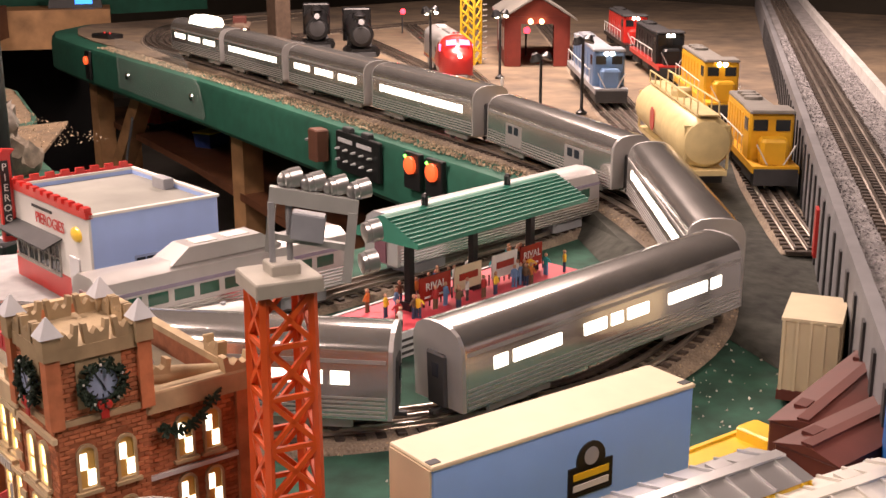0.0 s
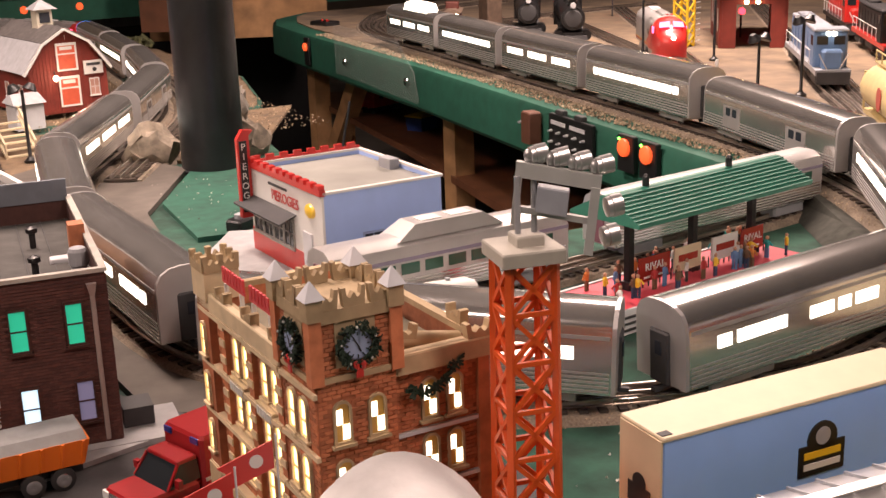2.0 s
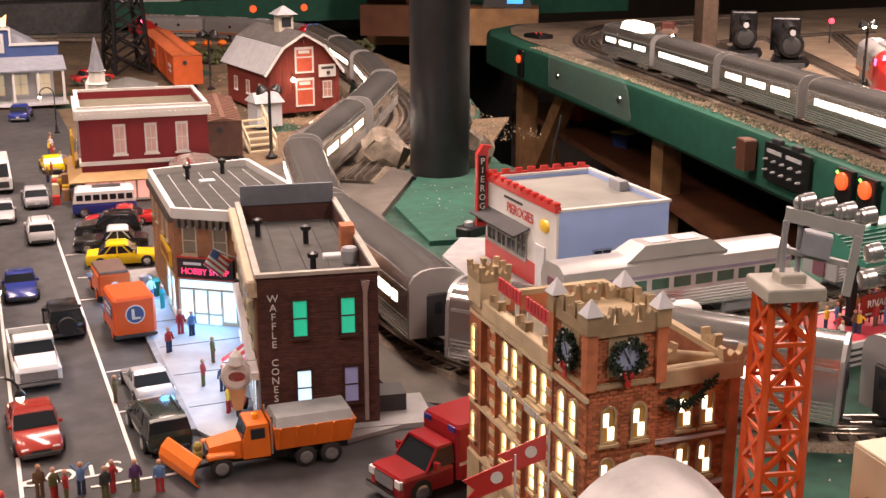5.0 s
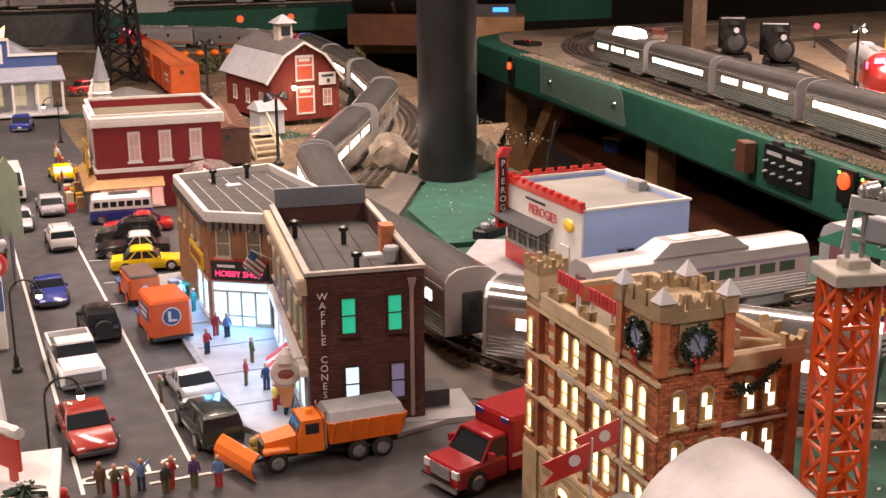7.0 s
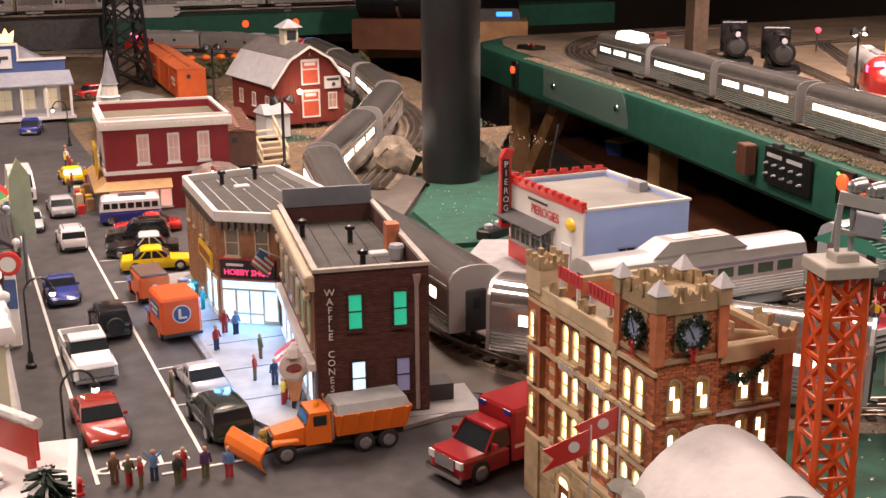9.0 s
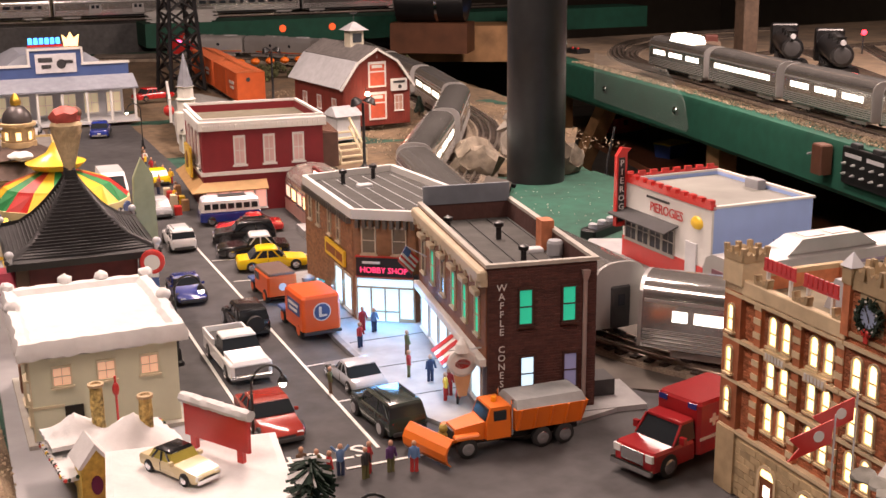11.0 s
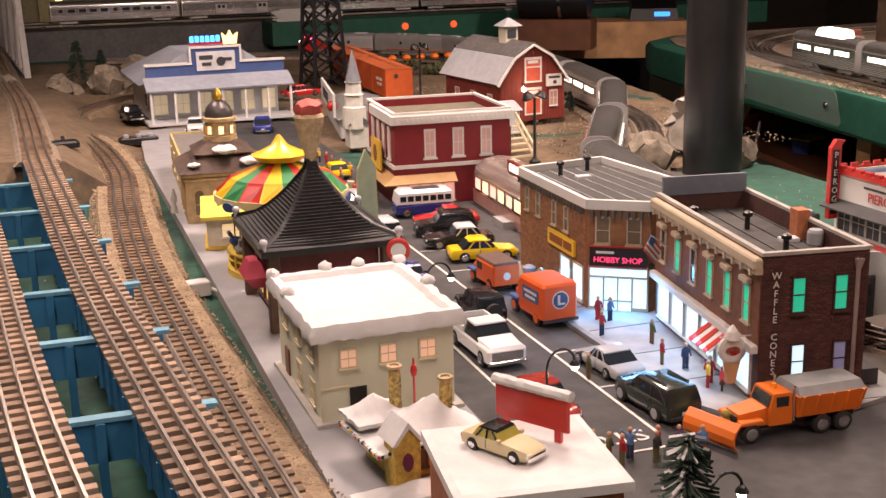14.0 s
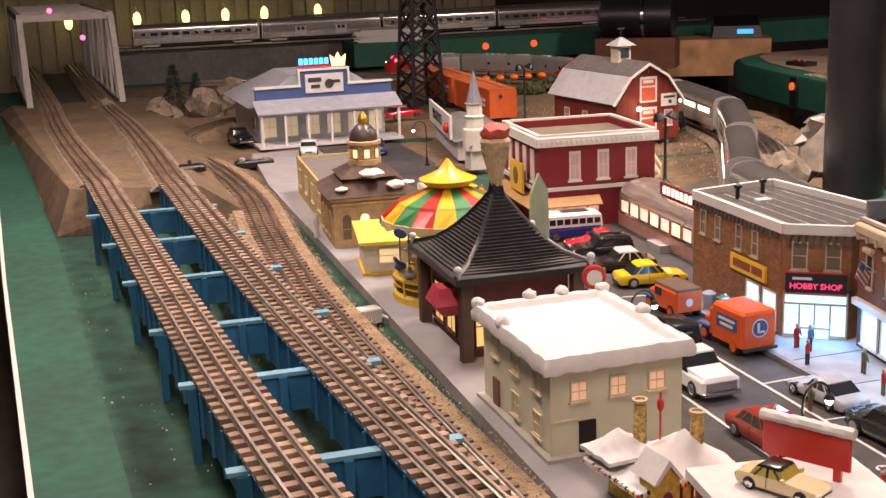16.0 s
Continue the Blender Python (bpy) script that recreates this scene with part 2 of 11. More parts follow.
class Line:
    """A path that gives place and heading at a length along it."""

    def __init__(self, pts):
        self.p = smooth_path(pts)
        self.s = [0.0]
        for a, b in zip(self.p, self.p[1:]):
            self.s.append(self.s[-1] + (b - a).length)
        self.length = self.s[-1]

    def at(self, s):
        s = min(max(s, 0), self.length - 1e-6)
        i = int(np.searchsorted(self.s, s, side="right")) - 1
        i = min(i, len(self.p) - 2)
        k = (s - self.s[i]) / max(1e-9, self.s[i + 1] - self.s[i])
        return self.p[i].lerp(self.p[i + 1], k)

    def dir(self, s):
        return (self.at(s + 0.012) - self.at(s - 0.012)).normalized()

    def samples(self, step):
        n = max(2, int(self.length / step))
        return [self.length * i / n for i in range(n + 1)]

    def sweep(self, sh, prof, step=0.02, s0=0, s1=None):
        """prof: closed list of (side, up)."""
        s1 = self.length if s1 is None else s1
        n = max(2, int((s1 - s0) / step))
        rings = []
        for i in range(n + 1):
            s = s0 + (s1 - s0) * i / n
            c, d = self.at(s), self.dir(s)
            r = Vector((d.y, -d.x, 0)).normalized()
            rings.append([c + r * a + Vector((0, 0, u)) for a, u in prof])
        return sh.loft(rings)


def rails(line, parent, gauge=0.0335, h=0.0055, base=0.0, w=0.0026):
    """Two outer rails and a centre rail, each a part."""
    for off in (-gauge / 2, 0, gauge / 2):
        k = w if off else w * 0.8
        prof = [(off - k * 0.9, base), (off + k * 0.9, base), (off + k * 0.9, base + h * 0.2), (off + k * 0.3, base + h * 0.35), (off + k * 0.5, base + h * 0.75), (off + k * 0.5, base + h), (off - k * 0.5, base + h), (off - k * 0.5, base + h * 0.75), (off - k * 0.3, base + h * 0.35), (off - k * 0.9, base + h * 0.2)]
        part("rail", line.sweep(S(), prof, 0.025), STEEL, parent, "polished steel rail" if off else "darker centre rail")


def ties_joined(line, parent, material, pitch=0.0180, length=0.056, w=0.0082, h=0.004, base=-0.004):
    sh = S()
    rnd = random.Random(5)
    for s in line.samples(pitch):
        c, d = line.at(s), line.dir(s)
        m = Matrix.Translation(c) @ pose(0, 0, base, 0, 0, math.degrees(math.atan2(d.y, d.x)) + rnd.uniform(-1.5, 1.5))
        sh.box(-w / 2, w / 2, -length / 2 + rnd.uniform(-.001, .001), length / 2 + rnd.uniform(-.001, .001), 0, h, m)
    ob = part("tie_bed", sh, material, parent)
    ob["kind"] = "stuff"
    return ob


def grains(parent, spots, material, n, size=0.0022, seed=1, name="ballast_stone"):
    """Loose stones: spots() gives a place on the ground."""
    rnd = random.Random(seed)
    sh = S()
    for _ in range(n):
        p = spots(rnd)
        s = size * rnd.uniform(0.5, 1.3)
        m = Matrix.Translation(p) @ pose(0, 0, 0, rnd.uniform(0, 360), rnd.uniform(0, 360), rnd.uniform(0, 360))
        sh.add([(s, 0, -s * .4), (-s * .5, s * .9, -s * .4), (-s * .5, -s * .9, -s * .4), (0, 0, s * .8)], [(0, 2, 1), (0, 1, 3), (1, 2, 3), (2, 0, 3)], m)
    ob = solid(name, sh, material, "", "", "stuff")
    ob.parent = parent
    return ob


# ---- the room ----
floor = solid("floor", S().box(-4, 6, -3, 9, -1.02, -0.95), mat("room_floor", (0.20, 0.18, 0.16), 0.6, vary=0.2, scale=6), "worn grey-brown room floor below the layout tables", "floor", "structure")
# wall and ceiling colours are darkened to weaken the room's bounced light
darkened_wall = mat("darkened_wall", (0.10, 0.085, 0.065), 0.8, vary=0.1, scale=8)
solid("wall_north", S().box(-4, 6, 8.9, 9.0, -0.95, 1.5), darkened_wall, "plain tan back wall of the layout room, darkened against bounced light", "wall", "structure")
solid("wall_south", S().box(-4, 6, -3.0, -2.9, -0.95, 1.5), darkened_wall, "plain tan wall of the layout room, darkened against bounced light", "wall", "structure")
solid("wall_west", S().box(-4.0, -3.9, -2.9, 8.9, -0.95, 1.5), darkened_wall, "plain tan side wall of the layout room, darkened against bounced light", "wall", "structure")
solid("wall_east", S().box(5.9, 6.0, -2.9, 8.9, -0.95, 1.5), darkened_wall, "plain tan side wall of the layout room, darkened against bounced light", "wall", "structure")
solid("ceiling", S().box(-4, 6, -3, 9, 1.5, 1.56), mat("ceiling_darkened", (0.14, 0.125, 0.105), 0.9, vary=0.05, scale=10), "plain room ceiling, coloured dark to cut bounced light", "ceiling", "structure")
for x, y in ((0.25, 1.9), (-0.75, 2.4), (2.0, 2.3), (-0.85, 0.55), (0.55, -0.35)):
    t = thing("ceiling_light", "long warm ceiling light in a white housing", "ceiling light", pose(x, y, 1.44), "ceiling lights")
    part("housing", S().box(-0.14, 0.14, -0.5, 0.5, 0.0, 0.06, c=0.01), WHITE, t)

# town table, in the shape of a broad L; the aisle lies between it and the yard table
town = thing("town_table", "green painted layout table top under the model town", "table", kind="structure")
outline = [(-0.93, -0.6), (2.9, -0.6), (2.9, 1.36), (0.86, 1.36), (0.80, 1.52), (0.80, 2.12), (0.87, 2.45), (1.02, 2.75), (1.15, 3.2), (1.17, 3.9), (1.15, 4.5), (1.0, 5.25), (-1.12, 5.25), (-1.04, 4.2), (-0.985, 3.6), (-0.875, 2.05), (-0.815, 1.22), (-0.735, 0.2)]
part("table_top", S().prism(outline, -0.035, -0.012), GREEN_SCENERY, town, "green scenic table top with dust specks")
part("outer_lip", S().prism([(-0.78, 0.2), (-0.70, 0.2), (-0.727, 1.195), (-0.795, 2.25), (-0.905, 3.6), (-0.97, 3.6), (-0.871, 2.05), (-0.811, 1.22)], -0.0115, 0.001), GREEN, town, "smooth green painted edge board")
part("edge_strip", S().prism([(-0.752, 0.2), (-0.7495, 0.3), (-0.811, 1.22), (-0.871, 2.05), (-0.97, 3.6), (-0.976, 3.6), (-0.8765, 2.05), (-0.8165, 1.22)], -0.03, 0.0025), WHITE, town, "white plastic edge strip")
part("table_apron", S().prism([(x * 0.995, y) for x, y in outline], -0.16, -0.036), FASCIA, town, "dark green table apron")

# dusty ground round the barn and along the far end
ground = S()
rnd = random.Random(3)
nx, ny = 46, 60
for j in range(ny + 1):
    for i in range(nx + 1):
        x = -0.93 + 2.2 * i / nx
        y = 2.55 + 2.68 * j / ny
        edge = min(1, max(0, (y - 2.6) / 0.15)) * min(1, max(0, (5.2 - y) / 0.1))
        h = -0.02 + edge * (0.013 + 0.010 * noise.noise((x * 7, y * 7, 1)) + 0.004 * noise.noise((x * 30, y * 30, 2)))
        if x < -0.42 and y < 4.4:
            h = min(h, -0.006)
        lim = float(np.interp(y, [2.12, 2.45, 2.75, 3.2, 3.9, 4.5, 5.6], [0.79, 0.86, 1.01, 1.14, 1.16, 1.14, 0.95]))
        x = min(x, lim)
        ground.v.append((x, y, h))
for j in range(ny):
    for i in range(nx):
        a = j * (nx + 1) + i
        ground.f.append((a, a + 1, a + nx + 2, a + nx + 1))
        ground.mi.append(0)
solid("ground", ground, DIRT, "uneven tan and brown scenic ground", "ground", "structure", True)

# yard table with its dark green rounded fascia
yard = thing("yard_table", "raised train yard table with a dark green cloth-covered edge", "table", kind="structure")
yo = [(1.245, 1.38), (1.295, 1.70), (1.392, 2.3), (1.472, 2.8), (1.535, 3.3), (1.615, 3.9), (1.665, 4.20), (1.76, 4.42), (1.95, 4.56), (4.6, 4.80), (4.6, 1.38)]
inner = lambda d: [(x + (d if i < 8 else 0), y - (d if 5 < i < 10 else 0)) for i, (x, y) in enumerate(yo)]
sh = S().loft([[(x, y, z) for x, y in inner(d)] for d, z in ((0.012, -0.092), (0.0, -0.080), (0.0, 0.005), (0.010, 0.022), (0.03, 0.028))])
part("table_top", sh, FASCIA, yard, "rounded dark green cloth edge", True)
yardtop = S()
part("yard_surface", yardtop.prism(inner(0.07), 0.0285, 0.032), mat("yard_ground", (0.27, 0.20, 0.13), 0.9, vary=0.3, scale=14, bump=0.6, color2=(0.095, 0.075, 0.06)), yard, "brown yard ground")
# the join between both tables
solid("ballast_bank", S().loft([[(0.96, 0.70, -0.011), (1.95, 0.95, -0.011), (2.9, 1.385, -0.011), (1.30, 1.385, -0.011), (1.12, 1.10, -0.011)], [(1.04, 0.86, 0.004), (1.9, 1.1, 0.012), (2.85, 1.384, 0.031), (1.32, 1.384, 0.031), (1.16, 1.10, 0.012)]]), mat("dark_bank", (0.05, 0.052, 0.042), 0.95, vary=0.4, scale=60, bump=0.6), "dark earth bank between the tables", "ground", "structure")

for x, y, lean in ((1.60, 2.80, 0), (1.80, 4.12, 0.10)):
    leg = thing("timber_support", "square pine timber support under the yard table", "support", pose(x, y, -0.95), "supports of the yard table")
    part("post", S().loft([[(-0.03, -0.03, 0), (0.03, -0.03, 0), (0.03, 0.03, 0), (-0.03, 0.03, 0)], [(-0.03, -0.03, 0.857), (0.03, -0.03, 0.857), (0.03, 0.03, 0.857), (-0.03, 0.03, 0.857)]]), WOOD, leg)
    if lean:
        part("brace", S().bar((-0.02, -0.05, 0.38), (-0.03, -0.42, 0.845), 0.055), WOOD, leg, "slanted pine brace")
shelf = thing("lower_shelf", "brown wooden shelf below the yard table", "shelf", pose(0, 0, 0))
part("board", S().prism([(1.34, 1.75), (1.42, 1.55), (3.0, 1.45), (3.0, 4.4), (1.88, 4.4), (1.66, 3.2), (1.56, 2.75)], -0.30, -0.28), BROWNWOOD, shelf)
for x, y in ((1.62, 1.6), (2.9, 1.6), (2.9, 4.2), (1.95, 4.2)):
    part("leg", S().box(x - 0.02, x + 0.02, y - 0.02, y + 0.02, -0.95, -0.30), WOOD, shelf)

# steel column
col = thing("steel_column", "thick black painted steel column on the table", "column", pose(0.648, 2.075, -0.012), kind="")
part("shaft", S().lathe([(0.060, 0), (0.060, 0.006), (0.056, 0.008), (0.055, 1.51)], 28), mat("column_black", (0.014, 0.015, 0.016), 0.32, vary=0.25, scale=50, bump=0.35), col, "", True)

# ---- roads and pavements of the town ----
road = thing("town_road", "dark asphalt town road with white markings", "road", kind="structure")
part("asphalt", S().prism([(-0.205, 0.30), (0.205, 0.30), (0.42, 0.62), (0.42, 0.78), (0.36, 0.92), (0.24, 1.02), (0.13, 1.25), (0.14, 2.12), (0.03, 2.17), (0.03, 3.12), (-0.17, 3.12), (-0.205, 2.4)], -0.0118, 0.0), ASPHALT, road)
for pts in ([(-0.157, 0.97), (-0.1535, 0.97), (-0.153, 2.35), (-0.1565, 2.35)], [(-0.0605, 1.0), (-0.057, 1.0), (-0.064, 1.9), (-0.0675, 1.9)], [(-0.10, 0.967), (-0.015, 0.967), (-0.015, 0.9705), (-0.10, 0.9705)], [(-0.058, 1.235), (-0.003, 1.238), (-0.003, 1.2405), (-0.058, 1.2375)], [(-0.058, 1.122), (-0.02, 1.122), (-0.02, 1.1245), (-0.058, 1.1245)], [(-0.055, 1.60), (0.06, 1.585), (0.06, 1.5875), (-0.055, 1.6025)], [(-0.06, 1.72), (0.08, 1.70), (0.08, 1.7025), (-0.06, 1.7225)], [(-0.06, 1.50), (0.0, 1.495), (0.0, 1.4975), (-0.06, 1.5025)]):
    part("road_line", S().prism(pts, 0.0004, 0.0009), WHITE, road, "white painted road line")
words("STOP", 0.036, WHITE, road, pose(-0.112, 1.002, 0.0007, 0, 0, 180), "road_lettering", "white painted word on the road", 1.0, 0.0002)

walk_r = thing("pavement", "pale grey concrete pavement beside the shops", "pavement", kind="structure")
part("slab", S().prism([(0.004, 1.045), (0.03, 0.985), (0.075, 0.962), (0.215, 0.992), (0.205, 1.06), (0.11, 1.09), (0.13, 1.30), (0.075, 1.60), (0.012, 1.60), (0.002, 1.3)], -0.0117, 0.0045), CONCRETE, walk_r)
for i in range(5):
    part("joint", S().box(0.006, 0.10, 1.10 + i * 0.09, 1.1012 + i * 0.09, 0.0046, 0.0049), DARK, walk_r, "dark joint")
part("kerb", S().prism([(-0.003, 1.045), (0.004, 1.045), (0.002, 1.3), (0.012, 1.60), (0.005, 1.60), (-0.005, 1.3)], -0.0117, 0.0058), mat("kerb_grey", (0.22, 0.22, 0.23), 0.8, vary=0.2), walk_r, "darker kerb")
walk_l = thing("pavement", "long pale grey foam-board pavement along the tracks", "pavement", kind="structure")
part("slab", S().prism([(-0.375, 0.80), (-0.205, 0.80), (-0.205, 2.0), (-0.18, 3.1), (-0.345, 3.1), (-0.372, 2.66)], -0.0117, 0.0035), mat("pale_board", (0.30, 0.30, 0.31), 0.8, vary=0.1, scale=30), walk_l)
solid("roadbed", S().prism([(0.21, 1.06), (0.42, 0.92), (0.44, 0.98), (0.40, 1.2), (0.39, 1.5), (0.44, 1.80), (0.60, 2.08), (0.50, 2.35), (0.30, 2.2), (0.22, 1.7), (0.205, 1.3)], -0.0116, -0.003), GREYROAD, "dusty grey roadbed board under the curved track", "roadbed", "structure")
solid("grass_board", S().prism([(0.455, 1.62), (0.795, 1.56), (0.795, 2.10), (0.70, 2.14), (0.60, 2.06), (0.48, 1.85)], -0.0119, -0.004), GREEN, "smooth green painted board beside the diner lot", "ground", "structure")

solid("dirt_patch", S().prism([(0.31, 2.20), (0.50, 2.33), (0.62, 2.16), (0.78, 2.18), (1.04, 2.62), (0.16, 2.62), (0.31, 2.50)], -0.0118, -0.0062), DIRT, "brown dirt before the barn", "ground", "structure")


# ---- tracks ----
def track(name, label, pts, tie_mat, bed=None, tie_parts=False, bank=0.045, gh=0.012):
    line = Line(pts)
    t = thing(name, label, "railway track")
    if bed:
        part("ballast_bed", line.sweep(S(), [(-bank, -gh), (bank, -gh), (bank * 0.72, -0.0025), (-bank * 0.72, -0.0025)], 0.03), bed, t, "grainy ballast bed")
    rails(line, t)
    if tie_parts:
        base = S().box(-0.0046, 0.0046, -0.0285, 0.0285, -0.0045, 0.0).mesh("tie", TIE)
        r2 = random.Random(8)
        for s in line.samples(0.0195)[:150]:
            c, d = line.at(s), line.dir(s)
            ob = new("tie", base)
            ob.parent = t
            ob.matrix_basis = Matrix.Translation(c) @ pose(0, r2.uniform(-.0008, .0008), 0, 0, 0, math.degrees(math.atan2(d.y, d.x)) + r2.uniform(-1.2, 1.2))
    else:
        ties_joined(line, t, tie_mat)
    return t, line


MAIN = [(3.0, 4.46, 0.038), (2.55, 4.40, 0.038), (2.12, 4.16, 0.038), (1.86, 3.82, 0.038), (1.71, 3.44, 0.038), (1.60, 2.84, 0.038), (1.485, 2.20, 0.038), (1.395, 1.70, 0.038), (1.32, 1.34, 0.034), (1.195, 1.03, 0.022), (1.00, 0.845, 0.012), (0.81, 0.79, 0.000), (0.66, 0.815, -0.003), (0.52, 0.876, -0.003), (0.41, 0.965, -0.001), (0.33, 1.07, 0.003), (0.287, 1.19, 0.003), (0.277, 1.36, 0.003), (0.29, 1.62, 0.003), (0.33, 1.86, 0.003), (0.40, 2.06, 0.003), (0.50, 2.24, 0.004), (0.64, 2.48, 0.006), (0.75, 2.72, 0.008), (0.82, 3.02, 0.008), (0.87, 3.40, 0.008), (0.92, 3.80, 0.008), (0.92, 4.15, 0.008), (0.78, 4.46, 0.008), (0.50, 4.70, 0.008), (0.15, 4.88, 0.008), (-0.3, 4.98, 0.008)]
main_track, main_line = track("main_track", "three-rail model track curving through the layout", MAIN, DARKTIE, GROUT)
second, second_line = track("second_track", "second three-rail track beside the main line", [(0.47, 2.04, 0.003), (0.57, 2.21, 0.004), (0.715, 2.44, 0.006), (0.825, 2.69, 0.008), (0.895, 3.00, 0.008), (0.95, 3.40, 0.008), (0.995, 3.82, 0.008), (0.99, 4.19, 0.008), (0.84, 4.52, 0.008), (0.54, 4.77, 0.008), (0.17, 4.96, 0.008)], DARKTIE, GROUT)

# deck bridges over the green hollow, on blue girders
br1, line1 = track("bridge_track", "three-rail track with close brown ties on a blue girder bridge", [(-0.575, 0.75, 0.078), (-0.615, 1.1, 0.078), (-0.655, 1.6, 0.078), (-0.715, 2.45, 0.078)], TIE, None, True)
br2, line2 = track("bridge_track", "three-rail track with close brown ties on a blue girder bridge", [(-0.465, 0.70, 0.078), (-0.50, 1.05, 0.078), (-0.545, 1.6, 0.078), (-0.585, 2.36, 0.078)], TIE, None, True)
for line, t in ((line1, "left"), (line2, "right")):
    g = thing("girder_bridge", "blue plastic girder bridge carrying a track", "bridge", group="girder bridges")
    for off in (-0.024, 0.024):
        part("girder", line.sweep(S(), [(off - 0.0015, -0.052), (off + 0.0015, -0.052), (off + 0.0015, -0.0075), (off - 0.0015, -0.0075)], 0.04), BLUEGIRDER, g)
        part("flange", line.sweep(S(), [(off - 0.004, -0.007), (off + 0.004, -0.007), (off + 0.004, -0.005), (off - 0.004, -0.005)], 0.04), BLUEGIRDER, g)
        rib = S().box(-0.0015, 0.0015, -0.0015, 0.0015, -0.052, -0.0075).mesh("rib", BLUEGIRDER)
        for s in line.samples(0.05):
            c, d = line.at(s), line.dir(s)
            ob = new("rib", rib)
            ob.parent = g
            ob.matrix_basis = Matrix.Translation(c) @ pose(0, 0, 0, 0, 0, math.degrees(math.atan2(d.y, d.x))) @ Matrix.Translation((0, -off * 1.16, 0))
for k, y in enumerate((0.80, 1.06, 1.28, 1.47, 1.70, 1.93, 2.16)):
    x0, x1 = -0.608 - (y - 1.0) * 0.082, -0.495 - (y - 1.0) * 0.070
    pier = thing("bridge_pier", "blue plastic bridge pier with a ribbed cross wall", "bridge pier", pose(0, 0, 0), "bridge piers")
    part("cross_wall", S().box(x0 - 0.032, x1 + 0.032, y - 0.004, y + 0.004, 0.030, 0.066), BLUEGIRDER, pier)
    part("cap", S().box(x0 - 0.042, x1 + 0.042, y - 0.006, y + 0.006, 0.0665, 0.0705), mat("pale_blue_cap", (0.16, 0.36, 0.48), 0.5), pier, "paler top flange")
    for x in (x0 - 0.030, (x0 + x1) / 2, x1 + 0.030):
        part("post", S().box(x - 0.004, x + 0.004, y - 0.009, y + 0.009, -0.011, 0.0662), BLUEGIRDER, pier)

# earth bank beyond the bridges and the third track on its ballast
solid("earth_bank", S().loft([[(-0.80, 2.40, -0.011), (-0.42, 2.32, -0.011), (-0.36, 3.0, -0.011), (-0.40, 4.5, -0.011), (-1.0, 4.5, -0.011)], [(-0.77, 2.45, 0.066), (-0.54, 2.37, 0.066), (-0.52, 3.0, 0.045), (-0.52, 4.5, 0.012), (-0.96, 4.5, 0.012)]]), DIRT, "sandy earth bank carrying the tracks", "ground", "structure")
far1, _ = track("far_track", "three-rail track on sandy ground", [(-0.715, 2.46, 0.074), (-0.76, 3.0, 0.060), (-0.80, 3.6, 0.042), (-0.835, 4.3, 0.026), (-0.95, 6.0, 0.026)], BROWNTIE, GROUT)
far2, _ = track("far_track", "three-rail track on sandy ground", [(-0.585, 2.37, 0.074), (-0.60, 3.0, 0.060), (-0.62, 3.6, 0.042), (-0.66, 4.3, 0.026), (-0.75, 6.0, 0.026)], BROWNTIE, GROUT)
side, side_line = track("side_track", "brown-tied track in tan ballast along the town", [(-0.405, 0.55, 0.012), (-0.425, 0.95, 0.012), (-0.445, 1.35, 0.013), (-0.46, 1.75, 0.016), (-0.455, 2.1, 0.02), (-0.44, 2.45, 0.022), (-0.46, 2.8, 0.022), (-0.50, 3.1, 0.02), (-0.46, 3.45, 0.016), (-0.28, 3.75, 0.012), (-0.05, 3.85, 0.012)], BROWNTIE, mat("tan_ballast", (0.36, 0.27, 0.17), 0.95, vary=0.3, scale=350, bump=0.9, color2=(0.16, 0.11, 0.065)), bank=0.062, gh=0.026)


def bed_spot(line, half, up, s0, s1):
    def f(r):
        s = r.uniform(s0, s1)
        c, d = line.at(s), line.dir(s)
        k = r.uniform(-1, 1)
        return c + Vector((d.y, -d.x, 0)) * k * half + Vector((0, 0, up - max(0, abs(k) - 0.7) * 0.02))
    return f


grains(side, bed_spot(side_line, 0.058, -0.0025, 0, 2.6), BALLAST, 9000, 0.0016, 2)
grains(main_track, bed_spot(main_line, 0.045, -0.003, 1.6, 5.2), BALLAST, 7000, 0.0017, 3)


